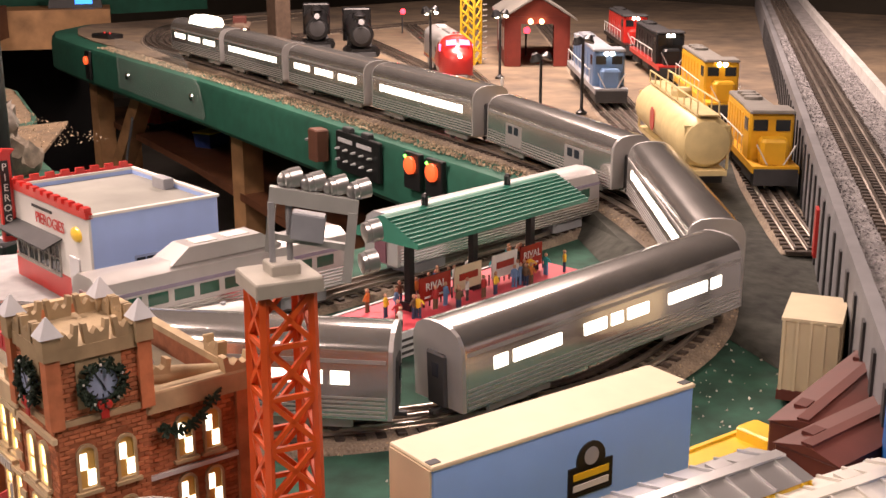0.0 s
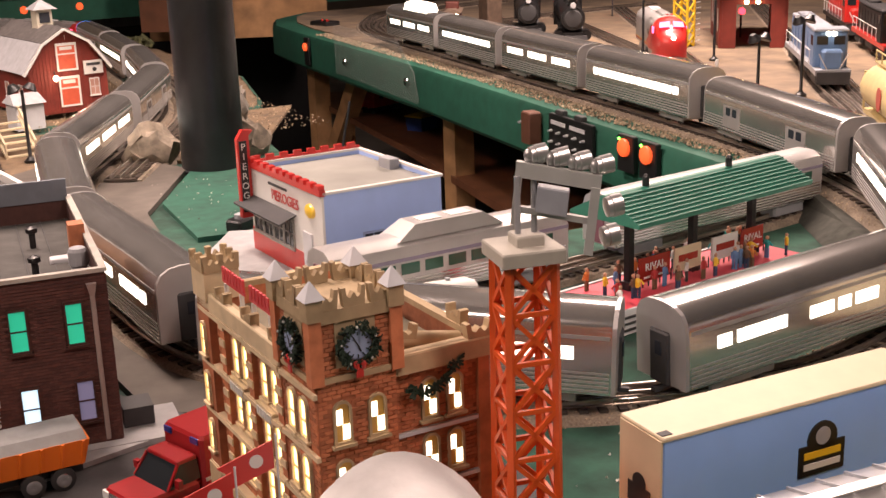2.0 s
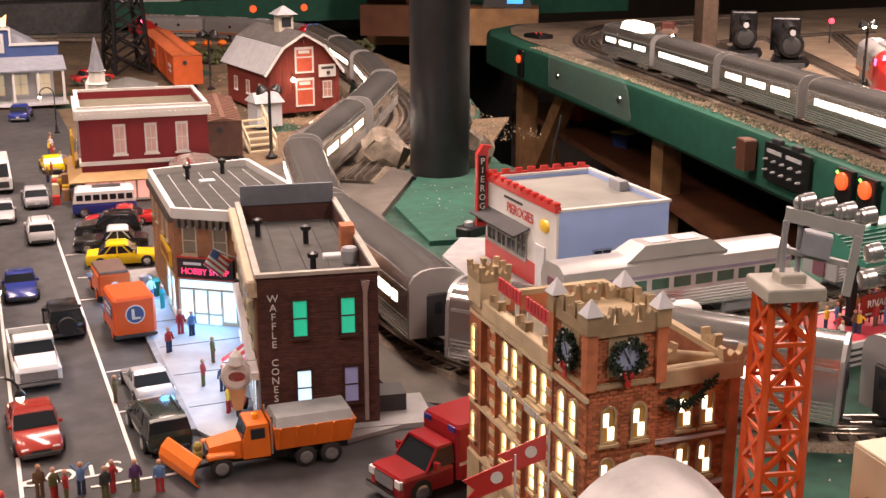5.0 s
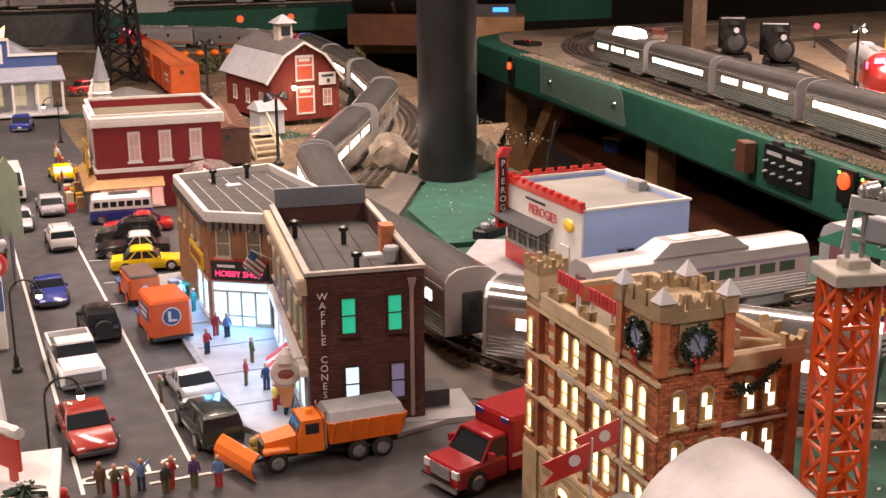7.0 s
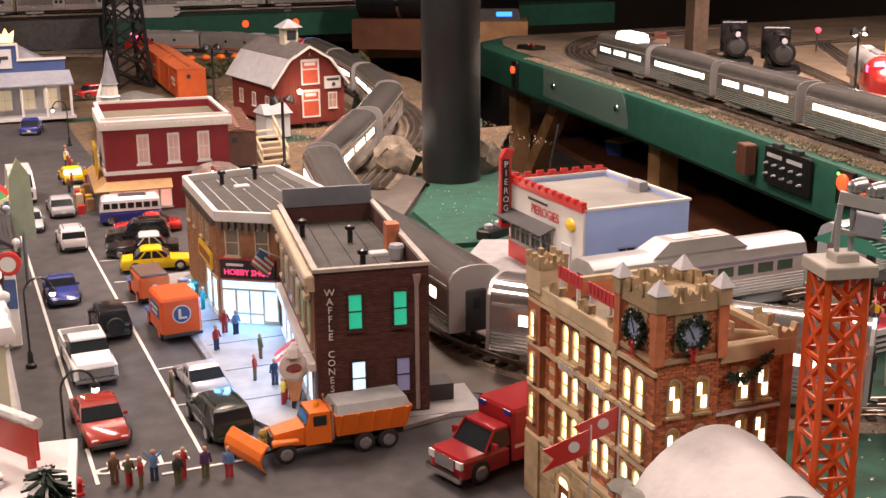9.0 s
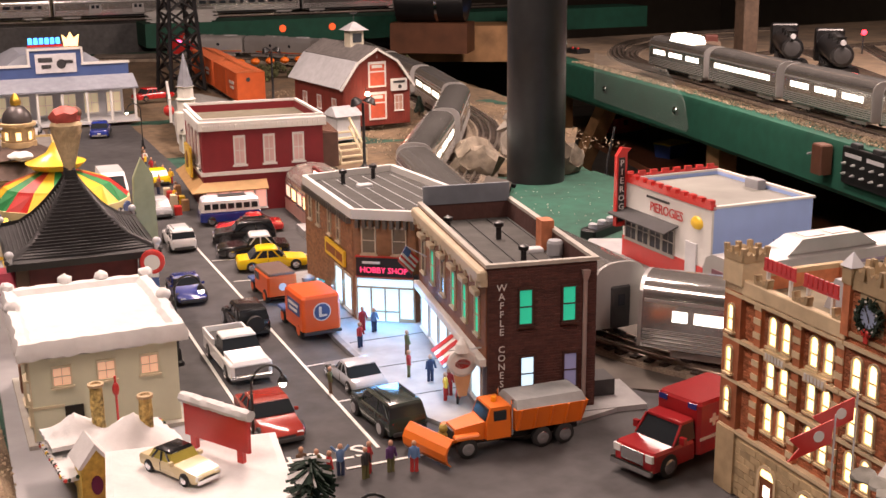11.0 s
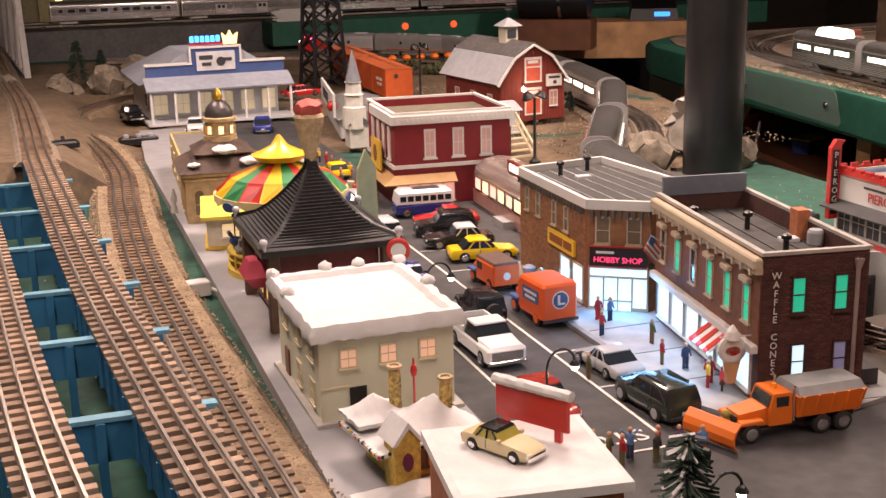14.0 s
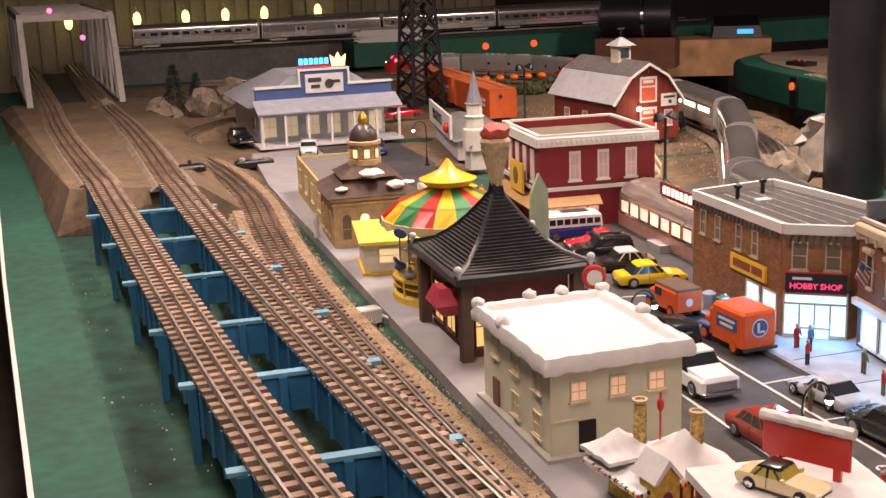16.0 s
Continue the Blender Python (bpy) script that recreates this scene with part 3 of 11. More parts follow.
# ---- the silver passenger train ----
def passenger_car(L=0.415, dome=False, baggage=False, blue_end=False, lit=True, dark=False):
    """A streamlined car with its centre at the origin and its length along x; rails at z = 0."""
    t = thing("passenger_car", "streamlined silver passenger car with lit windows on the track", "train car", group="cars of the silver train")
    W, h = 0.034, 0.096
    prof = [(-W, 0.018), (-W, 0.073), (-W * 0.96, 0.081), (-W * 0.82, 0.089), (-W * 0.55, 0.0942), (-W * 0.2, h), (W * 0.2, h), (W * 0.55, 0.0942), (W * 0.82, 0.089), (W * 0.96, 0.081), (W, 0.073), (W, 0.018)]
    part("shell", S().side(prof, -L / 2 + 0.004, L / 2 - 0.004), SILVER, t, "polished silver shell with a rounded roof", True)
    flutes = S()
    for i in range(5):
        for s in (-1, 1):
            z = 0.0205 + i * 0.0042
            flutes.box(-L / 2 + 0.006, L / 2 - 0.006, s * (W + 0.0001) - 0.0004, s * (W + 0.0001) + 0.0004, z, z + 0.0018)
    part("fluting", flutes, SILVERFLAT, t, "fine horizontal fluting")["kind"] = "stuff"
    for s in (-1, 1):
        part("letterboard", S().box(-L / 2 + 0.006, L / 2 - 0.006, s * W - 0.0006, s * W + 0.0006, 0.070, 0.0735), SILVERFLAT, t)
        if baggage:
            for x in (-0.10, 0.09):
                d = part("door", S().box(x - 0.026, x + 0.026, s * W - 0.001, s * W + 0.001, 0.026, 0.061), SILVERFLAT, t, "sliding baggage door")
                part("window", S().box(x - 0.017, x - 0.003, s * W - 0.0015, s * W + 0.0015, 0.045, 0.058), DARKGLASS, d)
                part("window", S().box(x + 0.003, x + 0.017, s * W - 0.0015, s * W + 0.0015, 0.045, 0.058), DARKGLASS, d)
        else:
            n = 11
            for i in range(n):
                x = -L / 2 + 0.045 + i * (L - 0.09) / (n - 1)
                if dark and i % 4 == 3:
                    continue
                wd = 0.0150 if i % 5 != 0 else 0.008
                part("window", S().box(x - wd, x + wd, s * W - 0.001, s * W + 0.001, 0.0505, 0.0625), LITWHITE if lit else DARKGLASS, t)
    for e in (-1, 1):
        x = e * (L / 2 - 0.002)
        part("end_wall", S().side([(y * 0.99, z) for y, z in prof], x - 0.002, x + 0.002), LITBLUE if blue_end and e > 0 else SILVERFLAT, t, "car end lit blue" if blue_end and e > 0 else "plain silver car end")
        part("diaphragm", S().box(x + e * 0.002 - 0.002, x + e * 0.002 + 0.003, -0.013, 0.013, 0.018, 0.068, c=0.002), LITBLUE if blue_end and e > 0 else DARK, t)
        part("vestibule_window", S().box(x + e * 0.005 - 0.0006, x + e * 0.005 + 0.0006, -0.004, 0.004, 0.045, 0.058), DARKGLASS, t)
        tr = part("truck", S().box(e * (L / 2 - 0.075) - 0.034, e * (L / 2 - 0.075) + 0.034, -0.022, 0.022, 0.008, 0.014).box(e * (L / 2 - 0.075) - 0.04, e * (L / 2 - 0.075) + 0.04, -0.026, -0.022, 0.007, 0.016, c=0.002).box(e * (L / 2 - 0.075) - 0.04, e * (L / 2 - 0.075) + 0.04, 0.022, 0.026, 0.007, 0.016, c=0.002), SILVERFLAT, t, "silver cast truck")
        for dx in (-0.022, 0.022):
            for yy in (-0.0185, 0.0185):
                part("wheel", S().lathe([(0.0095, -0.002), (0.0095, 0.0015), (0.004, 0.002)], 12, pose(e * (L / 2 - 0.075) + dx, yy, 0.0095, 90, 0, 0)), DARK, tr)
        part("coupler", S().box(e * L / 2 - 0.009, e * L / 2 + 0.009, -0.003, 0.003, 0.010, 0.014), DARK, t)
    part("underframe", S().box(-L / 2 + 0.12, L / 2 - 0.12, -0.018, 0.018, 0.0095, 0.0205, c=0.003).box(-L / 2 + 0.008, L / 2 - 0.008, -0.028, 0.028, 0.018, 0.0205), DARK, t, "dark equipment boxes")
    if dome:
        part("dome", S().loft([[(-0.075, -0.026, 0.080), (0.075, -0.026, 0.080), (0.075, 0.026, 0.080), (-0.075, 0.026, 0.080)], [(-0.062, -0.021, 0.109), (0.062, -0.021, 0.109), (0.062, 0.021, 0.109), (-0.062, 0.021, 0.109)], [(-0.05, -0.013, 0.113), (0.05, -0.013, 0.113), (0.05, 0.013, 0.113), (-0.05, 0.013, 0.113)]]), LITWHITE, t, "glowing glass dome")
    return t


def place_on(t, line, s, L, flip=False, k=0.94):
    a, b = line.at(s - L * 0.32), line.at(s + L * 0.32)
    d = (b - a).normalized()
    c = (a + b) / 2
    q = d.to_track_quat("X", "Z").to_matrix().to_4x4()
    t.matrix_basis = Matrix.Translation(c + Vector((0, 0, 0.0055))) @ q @ (pose(0, 0, 0, 0, 0, 180) if flip else Matrix.Identity(4)) @ Matrix.Diagonal((1, k, k, 1))


def warbonnet(L=0.285, lead=True):
    """A streamlined diesel with a red nose; the nose points along +x."""
    t = thing("streamlined_diesel", "silver streamlined diesel locomotive with a red nose and cab", "locomotive", group="diesels of the silver train")
    W, h = 0.031, 0.086
    prof = [(-W, 0.020), (-W, 0.066), (-W * 0.9, 0.076), (-W * 0.6, 0.083), (-W * 0.2, h), (W * 0.2, h), (W * 0.6, 0.083), (W * 0.9, 0.076), (W, 0.066), (W, 0.020)]
    xe = L / 2 - (0.075 if lead else 0.003)
    part("body", S().side(prof, -L / 2, xe), SILVERFLAT, t, "silver side panels", True)
    if lead:
        ring = lambda x, k, zt, zb=0.012: [(x, y * k, zb + (z - 0.020) / 0.066 * (zt - zb)) for y, z in prof]
        part("nose", S().loft([ring(xe, 1.002, 0.0863), ring(xe + 0.03, 1.002, 0.0855), ring(xe + 0.036, 0.99, 0.078), ring(xe + 0.044, 0.96, 0.066), ring(xe + 0.060, 0.84, 0.060), ring(xe + 0.070, 0.60, 0.052, 0.014), ring(xe + 0.075, 0.30, 0.042, 0.018)]), RED, t, "glossy red rounded nose and cab", True)
        sweep = S()
        for s in (-1, 1):
            y = s * (W + 0.0006)
            sweep.add([(xe, y, 0.022), (xe, y, 0.074), (xe - 0.03, y, 0.064), (xe - 0.06, y, 0.042), (xe - 0.085, y, 0.033), (xe - 0.085, y, 0.028), (xe - 0.06, y, 0.022)], [(0, 1, 2, 3, 4, 5, 6) if s < 0 else (6, 5, 4, 3, 2, 1, 0)])
        part("red_sweep", sweep, RED, t, "red sweep with a yellow edge")
        for s in (-1, 1):
            part("cab_window", S().box(xe + 0.004, xe + 0.022, s * W - 0.0015, s * W + 0.0015, 0.056, 0.068), LITPINK, t, "cab window lit red")
            part("windshield", S().add([(xe + 0.0335, s * 0.003, 0.079), (xe + 0.0335, s * 0.022, 0.077), (xe + 0.043, s * 0.024, 0.068), (xe + 0.044, s * 0.003, 0.069)], [(0, 1, 2, 3) if s < 0 else (3, 2, 1, 0)], Matrix.Translation((0.0025, 0, 0.001))), LITPINK, t)
        part("headlight", S().lathe([(0.004, 0), (0.004, 0.004), (0.003, 0.005)], 12, pose(xe + 0.068, 0, 0.05, 0, 80, 0)), BULB, t, "bright round headlight")
        part("pilot", S().loft([[(xe + 0.05, -0.026, 0.004), (xe + 0.075, -0.012, 0.004), (xe + 0.075, 0.012, 0.004), (xe + 0.05, 0.026, 0.004)], [(xe + 0.045, -0.027, 0.016), (xe + 0.07, -0.016, 0.016), (xe + 0.07, 0.016, 0.016), (xe + 0.045, 0.027, 0.016)]]), SILVERFLAT, t)
        part("horn", S().rod((xe - 0.005, 0.004, 0.089), (xe + 0.02, 0.004, 0.091), 0.0018).rod((xe - 0.005, -0.004, 0.089), (xe + 0.02, -0.004, 0.091), 0.0018), RED, t)
    for s in (-1, 1):
        part("stripe", S().box(-L / 2 + 0.003, xe - 0.055, s * W - 0.0008, s * W + 0.0008, 0.0245, 0.0275), RED, t, "thin red and yellow stripe")
        part("stripe", S().box(-L / 2 + 0.003, xe - 0.055, s * W - 0.0008, s * W + 0.0008, 0.0278, 0.0288), YELLOW, t)
        for x in (-0.06, 0.03):
            part("porthole", S().lathe([(0.006, -0.0008), (0.006, 0.0008)], 14, pose(x, s * W, 0.052, 90, 0, 0)), DARKGLASS, t)
    for i in range(4):
        part("roof_fan", S().lathe([(0.011, 0.084), (0.011, 0.0885), (0.008, 0.0895), (0.003, 0.0885)], 16, pose(-0.02 + i * 0.027, 0, 0)), ROOFSILVER, t, "round roof fan")
    part("roof_hatch", S().box(-L / 2 + 0.03, -L / 2 + 0.08, -0.010, 0.010, 0.085, 0.0885, c=0.001), LIGHTGREY, t)
    part("end_door", S().box(-L / 2 - 0.001, -L / 2 + 0.001, -0.009, 0.009, 0.022, 0.066), DARK, t)
    for e in (-1, 1):
        cx = e * (L / 2 - 0.072)
        tr = part("truck", S().box(cx - 0.036, cx + 0.036, -0.020, 0.020, 0.008, 0.016).box(cx - 0.042, cx + 0.042, -0.0275, -0.0225, 0.006, 0.018, c=0.003).box(cx - 0.042, cx + 0.042, 0.0225, 0.0275, 0.006, 0.018, c=0.003), SILVERFLAT, t, "silver cast truck")
        for dx in (-0.022, 0.022):
            for yy in (-0.0185, 0.0185):
                part("wheel", S().lathe([(0.0100, -0.002), (0.0100, 0.0015), (0.004, 0.002)], 12, pose(cx + dx, yy, 0.010, 90, 0, 0)), DARK, tr)
    part("fuel_tank", S().box(-0.035, 0.035, -0.023, 0.023, 0.006, 0.0205, c=0.003), SILVERFLAT, t)
    part("coupler", S().box(-L / 2 - 0.012, -L / 2 + 0.01, -0.003, 0.003, 0.010, 0.014), DARK, t)
    return t


def near_s(line, x, y):
    best = min(range(len(line.p)), key=lambda i: (line.p[i].x - x) ** 2 + (line.p[i].y - y) ** 2)
    return line.s[best]


CL = 0.425
joint = near_s(main_line, 0.300, 1.135)
tail_s = near_s(main_line, 1.73, 3.52)
head_s = near_s(main_line, 0.25, 4.83)
UL = 0.315
first = -int((joint - tail_s) / CL)
count = int((head_s - 3 * (UL + 0.012) - joint) / CL + 0.5) - first
for i in range(count):
    car = passenger_car(CL - 0.034, dome=(i == 0), baggage=(i in (4, count - 4, count - 1)), blue_end=(i == count - 1), dark=(i % 2 == 0))
    place_on(car, main_line, joint + (first + i + 0.5) * CL, CL, False, 1.10 if i < 4 else 0.98)
s = joint + (first + count) * CL
for i, lead in enumerate((True, False, True)):
    loco = warbonnet(UL, lead)
    place_on(loco, main_line, s + UL / 2 + 0.006, UL, i == 0)
    s += UL + 0.012


# ---- building helpers ----
def face(x0, x1, y0, y1, which):
    return {"front": pose(0, y0, 0), "back": pose(0, y1, 0, 0, 0, 180), "left": pose(x0, 0, 0, 0, 0, -90), "right": pose(x1, 0, 0, 0, 0, 90)}[which]


def window(parent, m, u, z, w, h, pane, frame_mat=WHITE, arch=False, sash=True, sill=True, t=0.0016, name="window", split=False):
    """A window on the wall face m: ring frame proud of the wall, pane inside, sash bars and sill."""
    def loop(d, dz):
        r = w / 2 + d
        top = [(u + r * math.cos(math.pi * i / 8), z + h + r * math.sin(math.pi * i / 8)) for i in range(9)] if arch else [(u + r, z + h + dz), (u - r, z + h + dz)]
        return [(u - r, z - d), (u + r, z - d)] + top
    out, inn = loop(t, t * 1.5), loop(0, 0)
    n = len(out)
    v = [(x, y, q) for pts, y in ((out, -0.0020), (inn, -0.0020), (inn, 0.0005), (out, 0.0005)) for x, q in pts]
    fc = [(a * n + k, a * n + (k + 1) % n, (a + 1) % 4 * n + (k + 1) % n, (a + 1) % 4 * n + k) for a in range(4) for k in range(n)]
    f = part(name, S().add(v, fc, m), frame_mat, parent)
    part("pane", S().loft([[(x, -0.0006, q) for x, q in inn], [(x, 0.0003, q) for x, q in inn]], m=m), pane, f)
    if sash:
        part("sash_bar", S().box(u - w / 2, u + w / 2, -0.0013, -0.0004, z + h * 0.5 - 0.0006, z + h * 0.5 + 0.0006, m), frame_mat, f)
        if split:
            part("sash_bar", S().box(u - 0.0005, u + 0.0005, -0.0012, -0.0004, z, z + h, m), frame_mat, f)
    if sill:
        part("sill", S().box(u - w / 2 - t * 2, u + w / 2 + t * 2, -0.0035, 0.0005, z - t * 2.2, z - t, m), frame_mat, f)
    return f


def shell(parent, x0, x1, y0, y1, h, wall, roof=None, parapet=0.0, t=0.004, cap=None, cap_mat=None, roof_z=None):
    """Four walls, a roof set down behind the parapet, a coping."""
    part("wall", S().box(x0, x1, y0, y0 + t, 0, h), wall, parent)
    part("wall", S().box(x0, x1, y1 - t, y1, 0, h), wall, parent)
    part("wall", S().box(x0, x0 + t, y0 + t, y1 - t, 0, h), wall, parent)
    part("wall", S().box(x1 - t, x1, y0 + t, y1 - t, 0, h), wall, parent)
    rz = h - parapet if roof_z is None else roof_z
    part("roof", S().box(x0 + t, x1 - t, y0 + t, y1 - t, rz - 0.004, rz), roof or ROOFGREY, parent)
    if cap:
        c = S()
        o = 0.002
        c.box(x0 - o, x1 + o, y0 - o, y0 + t, h, h + cap).box(x0 - o, x1 + o, y1 - t, y1 + o, h, h + cap).box(x0 - o, x0 + t, y0 + t, y1 - t, h, h + cap).box(x1 - t, x1 + o, y0 + t, y1 - t, h, h + cap)
        part("coping", c, cap_mat or WHITE, parent)


def brick_rows(parent, m, u0, u1, z0, z1, material, bw=0.0078, bh=0.0034, skip=(), name="brickwork", seed=1):
    """Small bricks laid in running bond on a wall face, joints recessed; too small to pick apart singly."""
    sh = S()
    row = 0
    z = z0
    rnd = random.Random(seed)
    while z + bh * 0.8 < z1:
        x = u0 - (bw / 2 if row % 2 else 0)
        while x < u1:
            a, b = max(x, u0), min(x + bw - 0.0006, u1)
            if b - a > 0.001 and not any(s0 < (a + b) / 2 < s1 and q0 < z + bh / 2 < q1 for s0, s1, q0, q1 in skip):
                d = 0.0006 + rnd.uniform(0, 0.0003)
                sh.add([(a, -d, z), (b, -d, z), (b, -d, z + bh - 0.0006), (a, -d, z + bh - 0.0006), (a, 0, z - 0.0002), (b, 0, z - 0.0002), (b, 0, z + bh - 0.0004), (a, 0, z + bh - 0.0004)], [(0, 1, 2, 3), (0, 4, 5, 1), (1, 5, 6, 2), (2, 6, 7, 3), (3, 7, 4, 0)], m)
            x += bw
        z += bh
        row += 1
    ob = part(name, sh, material, parent)
    ob["kind"] = "stuff"
    return ob


def lettered(text, size, material, parent, m, u, z, out=0.0022, spacing=1.0, label=""):
    return words(text, size, material, parent, m @ pose(u, -out, z, 90, 0, 0), "lettering", label, spacing)


def roof_cluster(t, mats, spots):
    for kind, x, y, z in spots:
        if kind == "pipe":
            part("vent_pipe", S().lathe([(0.003, 0), (0.003, 0.014), (0.0055, 0.015), (0.0055, 0.019), (0.001, 0.021)], 12, pose(x, y, z)), mats, t)
        elif kind == "fan":
            part("roof_fan", S().lathe([(0.007, 0), (0.007, 0.004), (0.0085, 0.005), (0.0085, 0.017), (0.007, 0.020), (0.003, 0.020)], 14, pose(x, y, z)), GREY, t)
        else:
            part("hatch", S().box(x - 0.010, x + 0.010, y - 0.007, y + 0.007, z, z + 0.004, c=0.001), LIGHTGREY, t)


# ---- waffle cone shop: two-storey dark brick building ----
def waffle_shop():
    t = thing("waffle_cone_shop", "two-storey dark brown brick shop with green lit windows", "building", yaw(0.060, 1.017, 0.0045, -8.5))
    x1, y1, h = 0.110, 0.285, 0.150
    shell(t, 0, x1, 0, y1, h, DARKBRICK, ROOFGREY, 0.020, cap=0.0035, cap_mat=mat("pale_coping", (0.38, 0.36, 0.32), 0.7, vary=0.15))
    f, l, r, b = (face(0, x1, 0, y1, k) for k in ("front", "left", "right", "back"))
    holes = []
    for u, z, pm in ((0.038, 0.092, LITGREEN), (0.082, 0.092, LITGREEN), (0.040, 0.024, LITCOOL), (0.084, 0.024, mat("dim_window", (0.25, 0.25, 0.42), emit=0.25))):
        window(t, f, u, z, 0.0125, 0.034, pm, mat("brown_frame", (0.05, 0.02, 0.015), 0.5), split=False)
        holes.append((u - 0.009, u + 0.009, z - 0.004, z + 0.038))
    brick_rows(t, f, 0.001, x1 - 0.001, 0.002, h - 0.001, mat("dark_brick_courses", (0.085, 0.032, 0.026), 0.75, vary=0.15, scale=120, island=0.22), skip=holes, bw=0.0066, bh=0.0028)
    brick_rows(t, r, 0.001, y1 - 0.001, 0.002, h - 0.001, MATS["dark_brick_courses"], bw=0.0066, bh=0.0028)
    for i, c in enumerate("WAFFLE CONES"):
        if c != " ":
            lettered(c, 0.0098, WHITE, t, f, 0.0135, 0.130 - i * 0.0088, 0.0026)
    # street front
    brown = mat("street_brick", (0.17, 0.07, 0.035), 0.75, vary=0.2, scale=120, bump=0.3)
    part("street_facade", S().box(-0.0015, 0, 0.001, y1, 0.052, h), brown, t, "brown brick upper facade")
    trim = mat("tan_trim", (0.48, 0.40, 0.28), 0.6, vary=0.1)
    for i, pm in enumerate((LITGREEN, LITGREEN, LITGREEN, DARKGLASS, LITGREEN, DARKGLASS)):
        window(t, face(-0.0015, x1, 0, y1, "left"), -0.028 - i * 0.046, 0.078, 0.013, 0.036, pm, trim)
        part("hood", S().box(-0.008, -0.0015, 0.018 + i * 0.046, 0.038 + i * 0.046, 0.118, 0.123, c=0.001), trim, t, "tan window hood")
    part("cornice", S().box(-0.010, 0.0, -0.002, y1, h - 0.012, h - 0.002, c=0.002).box(-0.007, 0.0, -0.001, y1, h - 0.018, h - 0.012), trim, t, "tan cornice")
    for i in range(14):
        part("bracket", S().box(-0.0085, -0.002, 0.010 + i * 0.0205, 0.014 + i * 0.0205, h - 0.021, h - 0.0125), trim, t)
    part("shop_fascia", S().box(-0.009, -0.001, 0, y1, 0.052, 0.060, c=0.001), WHITE, t, "white fascia over the shopfront")
    for i in range(6):
        window(t, face(-0.002, x1, 0, y1, "left"), -0.030 - i * 0.044, 0.010, 0.034, 0.038, LITCOOL, WHITE, sash=False, sill=True)
    part("awning", S().loft([[(-0.002, 0.055, 0.054), (-0.002, 0.105, 0.054), (-0.030, 0.105, 0.034), (-0.030, 0.055, 0.034)], [(-0.002, 0.055, 0.056), (-0.002, 0.105, 0.056), (-0.0305, 0.105, 0.036), (-0.0305, 0.055, 0.036)]]), WHITE, t, "red and white striped awning")
    for i in range(3):
        y = 0.057 + i * 0.019
        part("awning_stripe", S().loft([[(-0.0025, y, 0.0562), (-0.0025, y + 0.009, 0.0562), (-0.031, y + 0.009, 0.0362), (-0.031, y, 0.0362)], [(-0.0025, y, 0.0567), (-0.0025, y + 0.009, 0.0567), (-0.0313, y + 0.009, 0.0367), (-0.0313, y, 0.0367)]]), RED, t)
    # cone sign on the corner
    sign = part("cone_sign", S().loft([[(-0.030, 0.014, 0.043), (-0.012, 0.014, 0.043), (-0.017, 0.014, 0.018), (-0.025, 0.014, 0.018)], [(-0.030, 0.018, 0.043), (-0.012, 0.018, 0.043), (-0.017, 0.018, 0.018), (-0.025, 0.018, 0.018)]]), mat("cone_tan", (0.62, 0.34, 0.17), 0.6), t, "ice cream cone sign board")
    part("scoop", S().lathe([(0.0145, -0.002), (0.0145, 0.002), (0.012, 0.003)], 20, pose(-0.021, 0.016, 0.053, 90, 0, 0)), WHITE, sign)
    part("scoop_tip", S().lathe([(0.008, 0), (0.0055, 0.008), (0.001, 0.014)], 12, pose(-0.021, 0.016, 0.064)), WHITE, sign)
    part("badge", S().lathe([(0.0065, -0.003), (0.0065, 0.003)], 16, pose(-0.021, 0.016, 0.052, 90, 0, 0) @ Matrix.Diagonal((1.2, 0.75, 1, 1))), RED, sign, "red oval badge")
    part("bracket", S().rod((-0.034, 0.016, 0.066), (0.0, 0.016, 0.066), 0.0008), LIGHTGREY, sign)
    # downpipe and roof things
    part("downpipe", S().box(x1 - 0.014, x1 - 0.010, -0.0035, -0.0005, 0.004, 0.137, c=0.0008).loft([[(x1 - 0.016, -0.006, 0.142), (x1 - 0.008, -0.006, 0.142), (x1 - 0.008, -0.0005, 0.142), (x1 - 0.016, -0.0005, 0.142)], [(x1 - 0.014, -0.004, 0.132), (x1 - 0.010, -0.004, 0.132), (x1 - 0.010, -0.0005, 0.132), (x1 - 0.014, -0.0005, 0.132)]][::-1]), mat("pipe_grey", (0.30, 0.24, 0.22), 0.5), t)
    part("high_parapet", S().box(0.004, x1 - 0.002, y1 - 0.005, y1 - 0.0005, h, h + 0.022), mat("slate_blue", (0.16, 0.18, 0.21), 0.6), t, "raised grey rear parapet")
    for i in range(5):
        part("roof_seam", S().box(0.006 + i * 0.024, 0.0068 + i * 0.024, 0.006, y1 - 0.006, h - 0.0198, h - 0.0188), DARK, t)
    roof_cluster(t, BLACK, (("pipe", 0.06, 0.075, h - 0.02), ("pipe", 0.018, 0.22, h - 0.02), ("pipe", 0.065, 0.18, h - 0.02), ("hatch", 0.085, 0.12, h - 0.02), ("fan", 0.097, 0.085, h - 0.02)))
    part("chimney", S().box(x1 - 0.016, x1 - 0.002, 0.12, 0.138, h - 0.02, h + 0.012), BRICK, t, "brick chimney stack")
    part("base_slab", S().box(-0.004, x1 + 0.052, -0.012, 0.06, -0.006, 0.0008), CONCRETE, t, "grey concrete base")
    part("coal_bin", S().prism([(x1 + 0.004, 0.02), (x1 + 0.030, 0.02), (x1 + 0.030, 0.05), (x1 + 0.004, 0.05)], 0.001, 0.018), DARK, t)
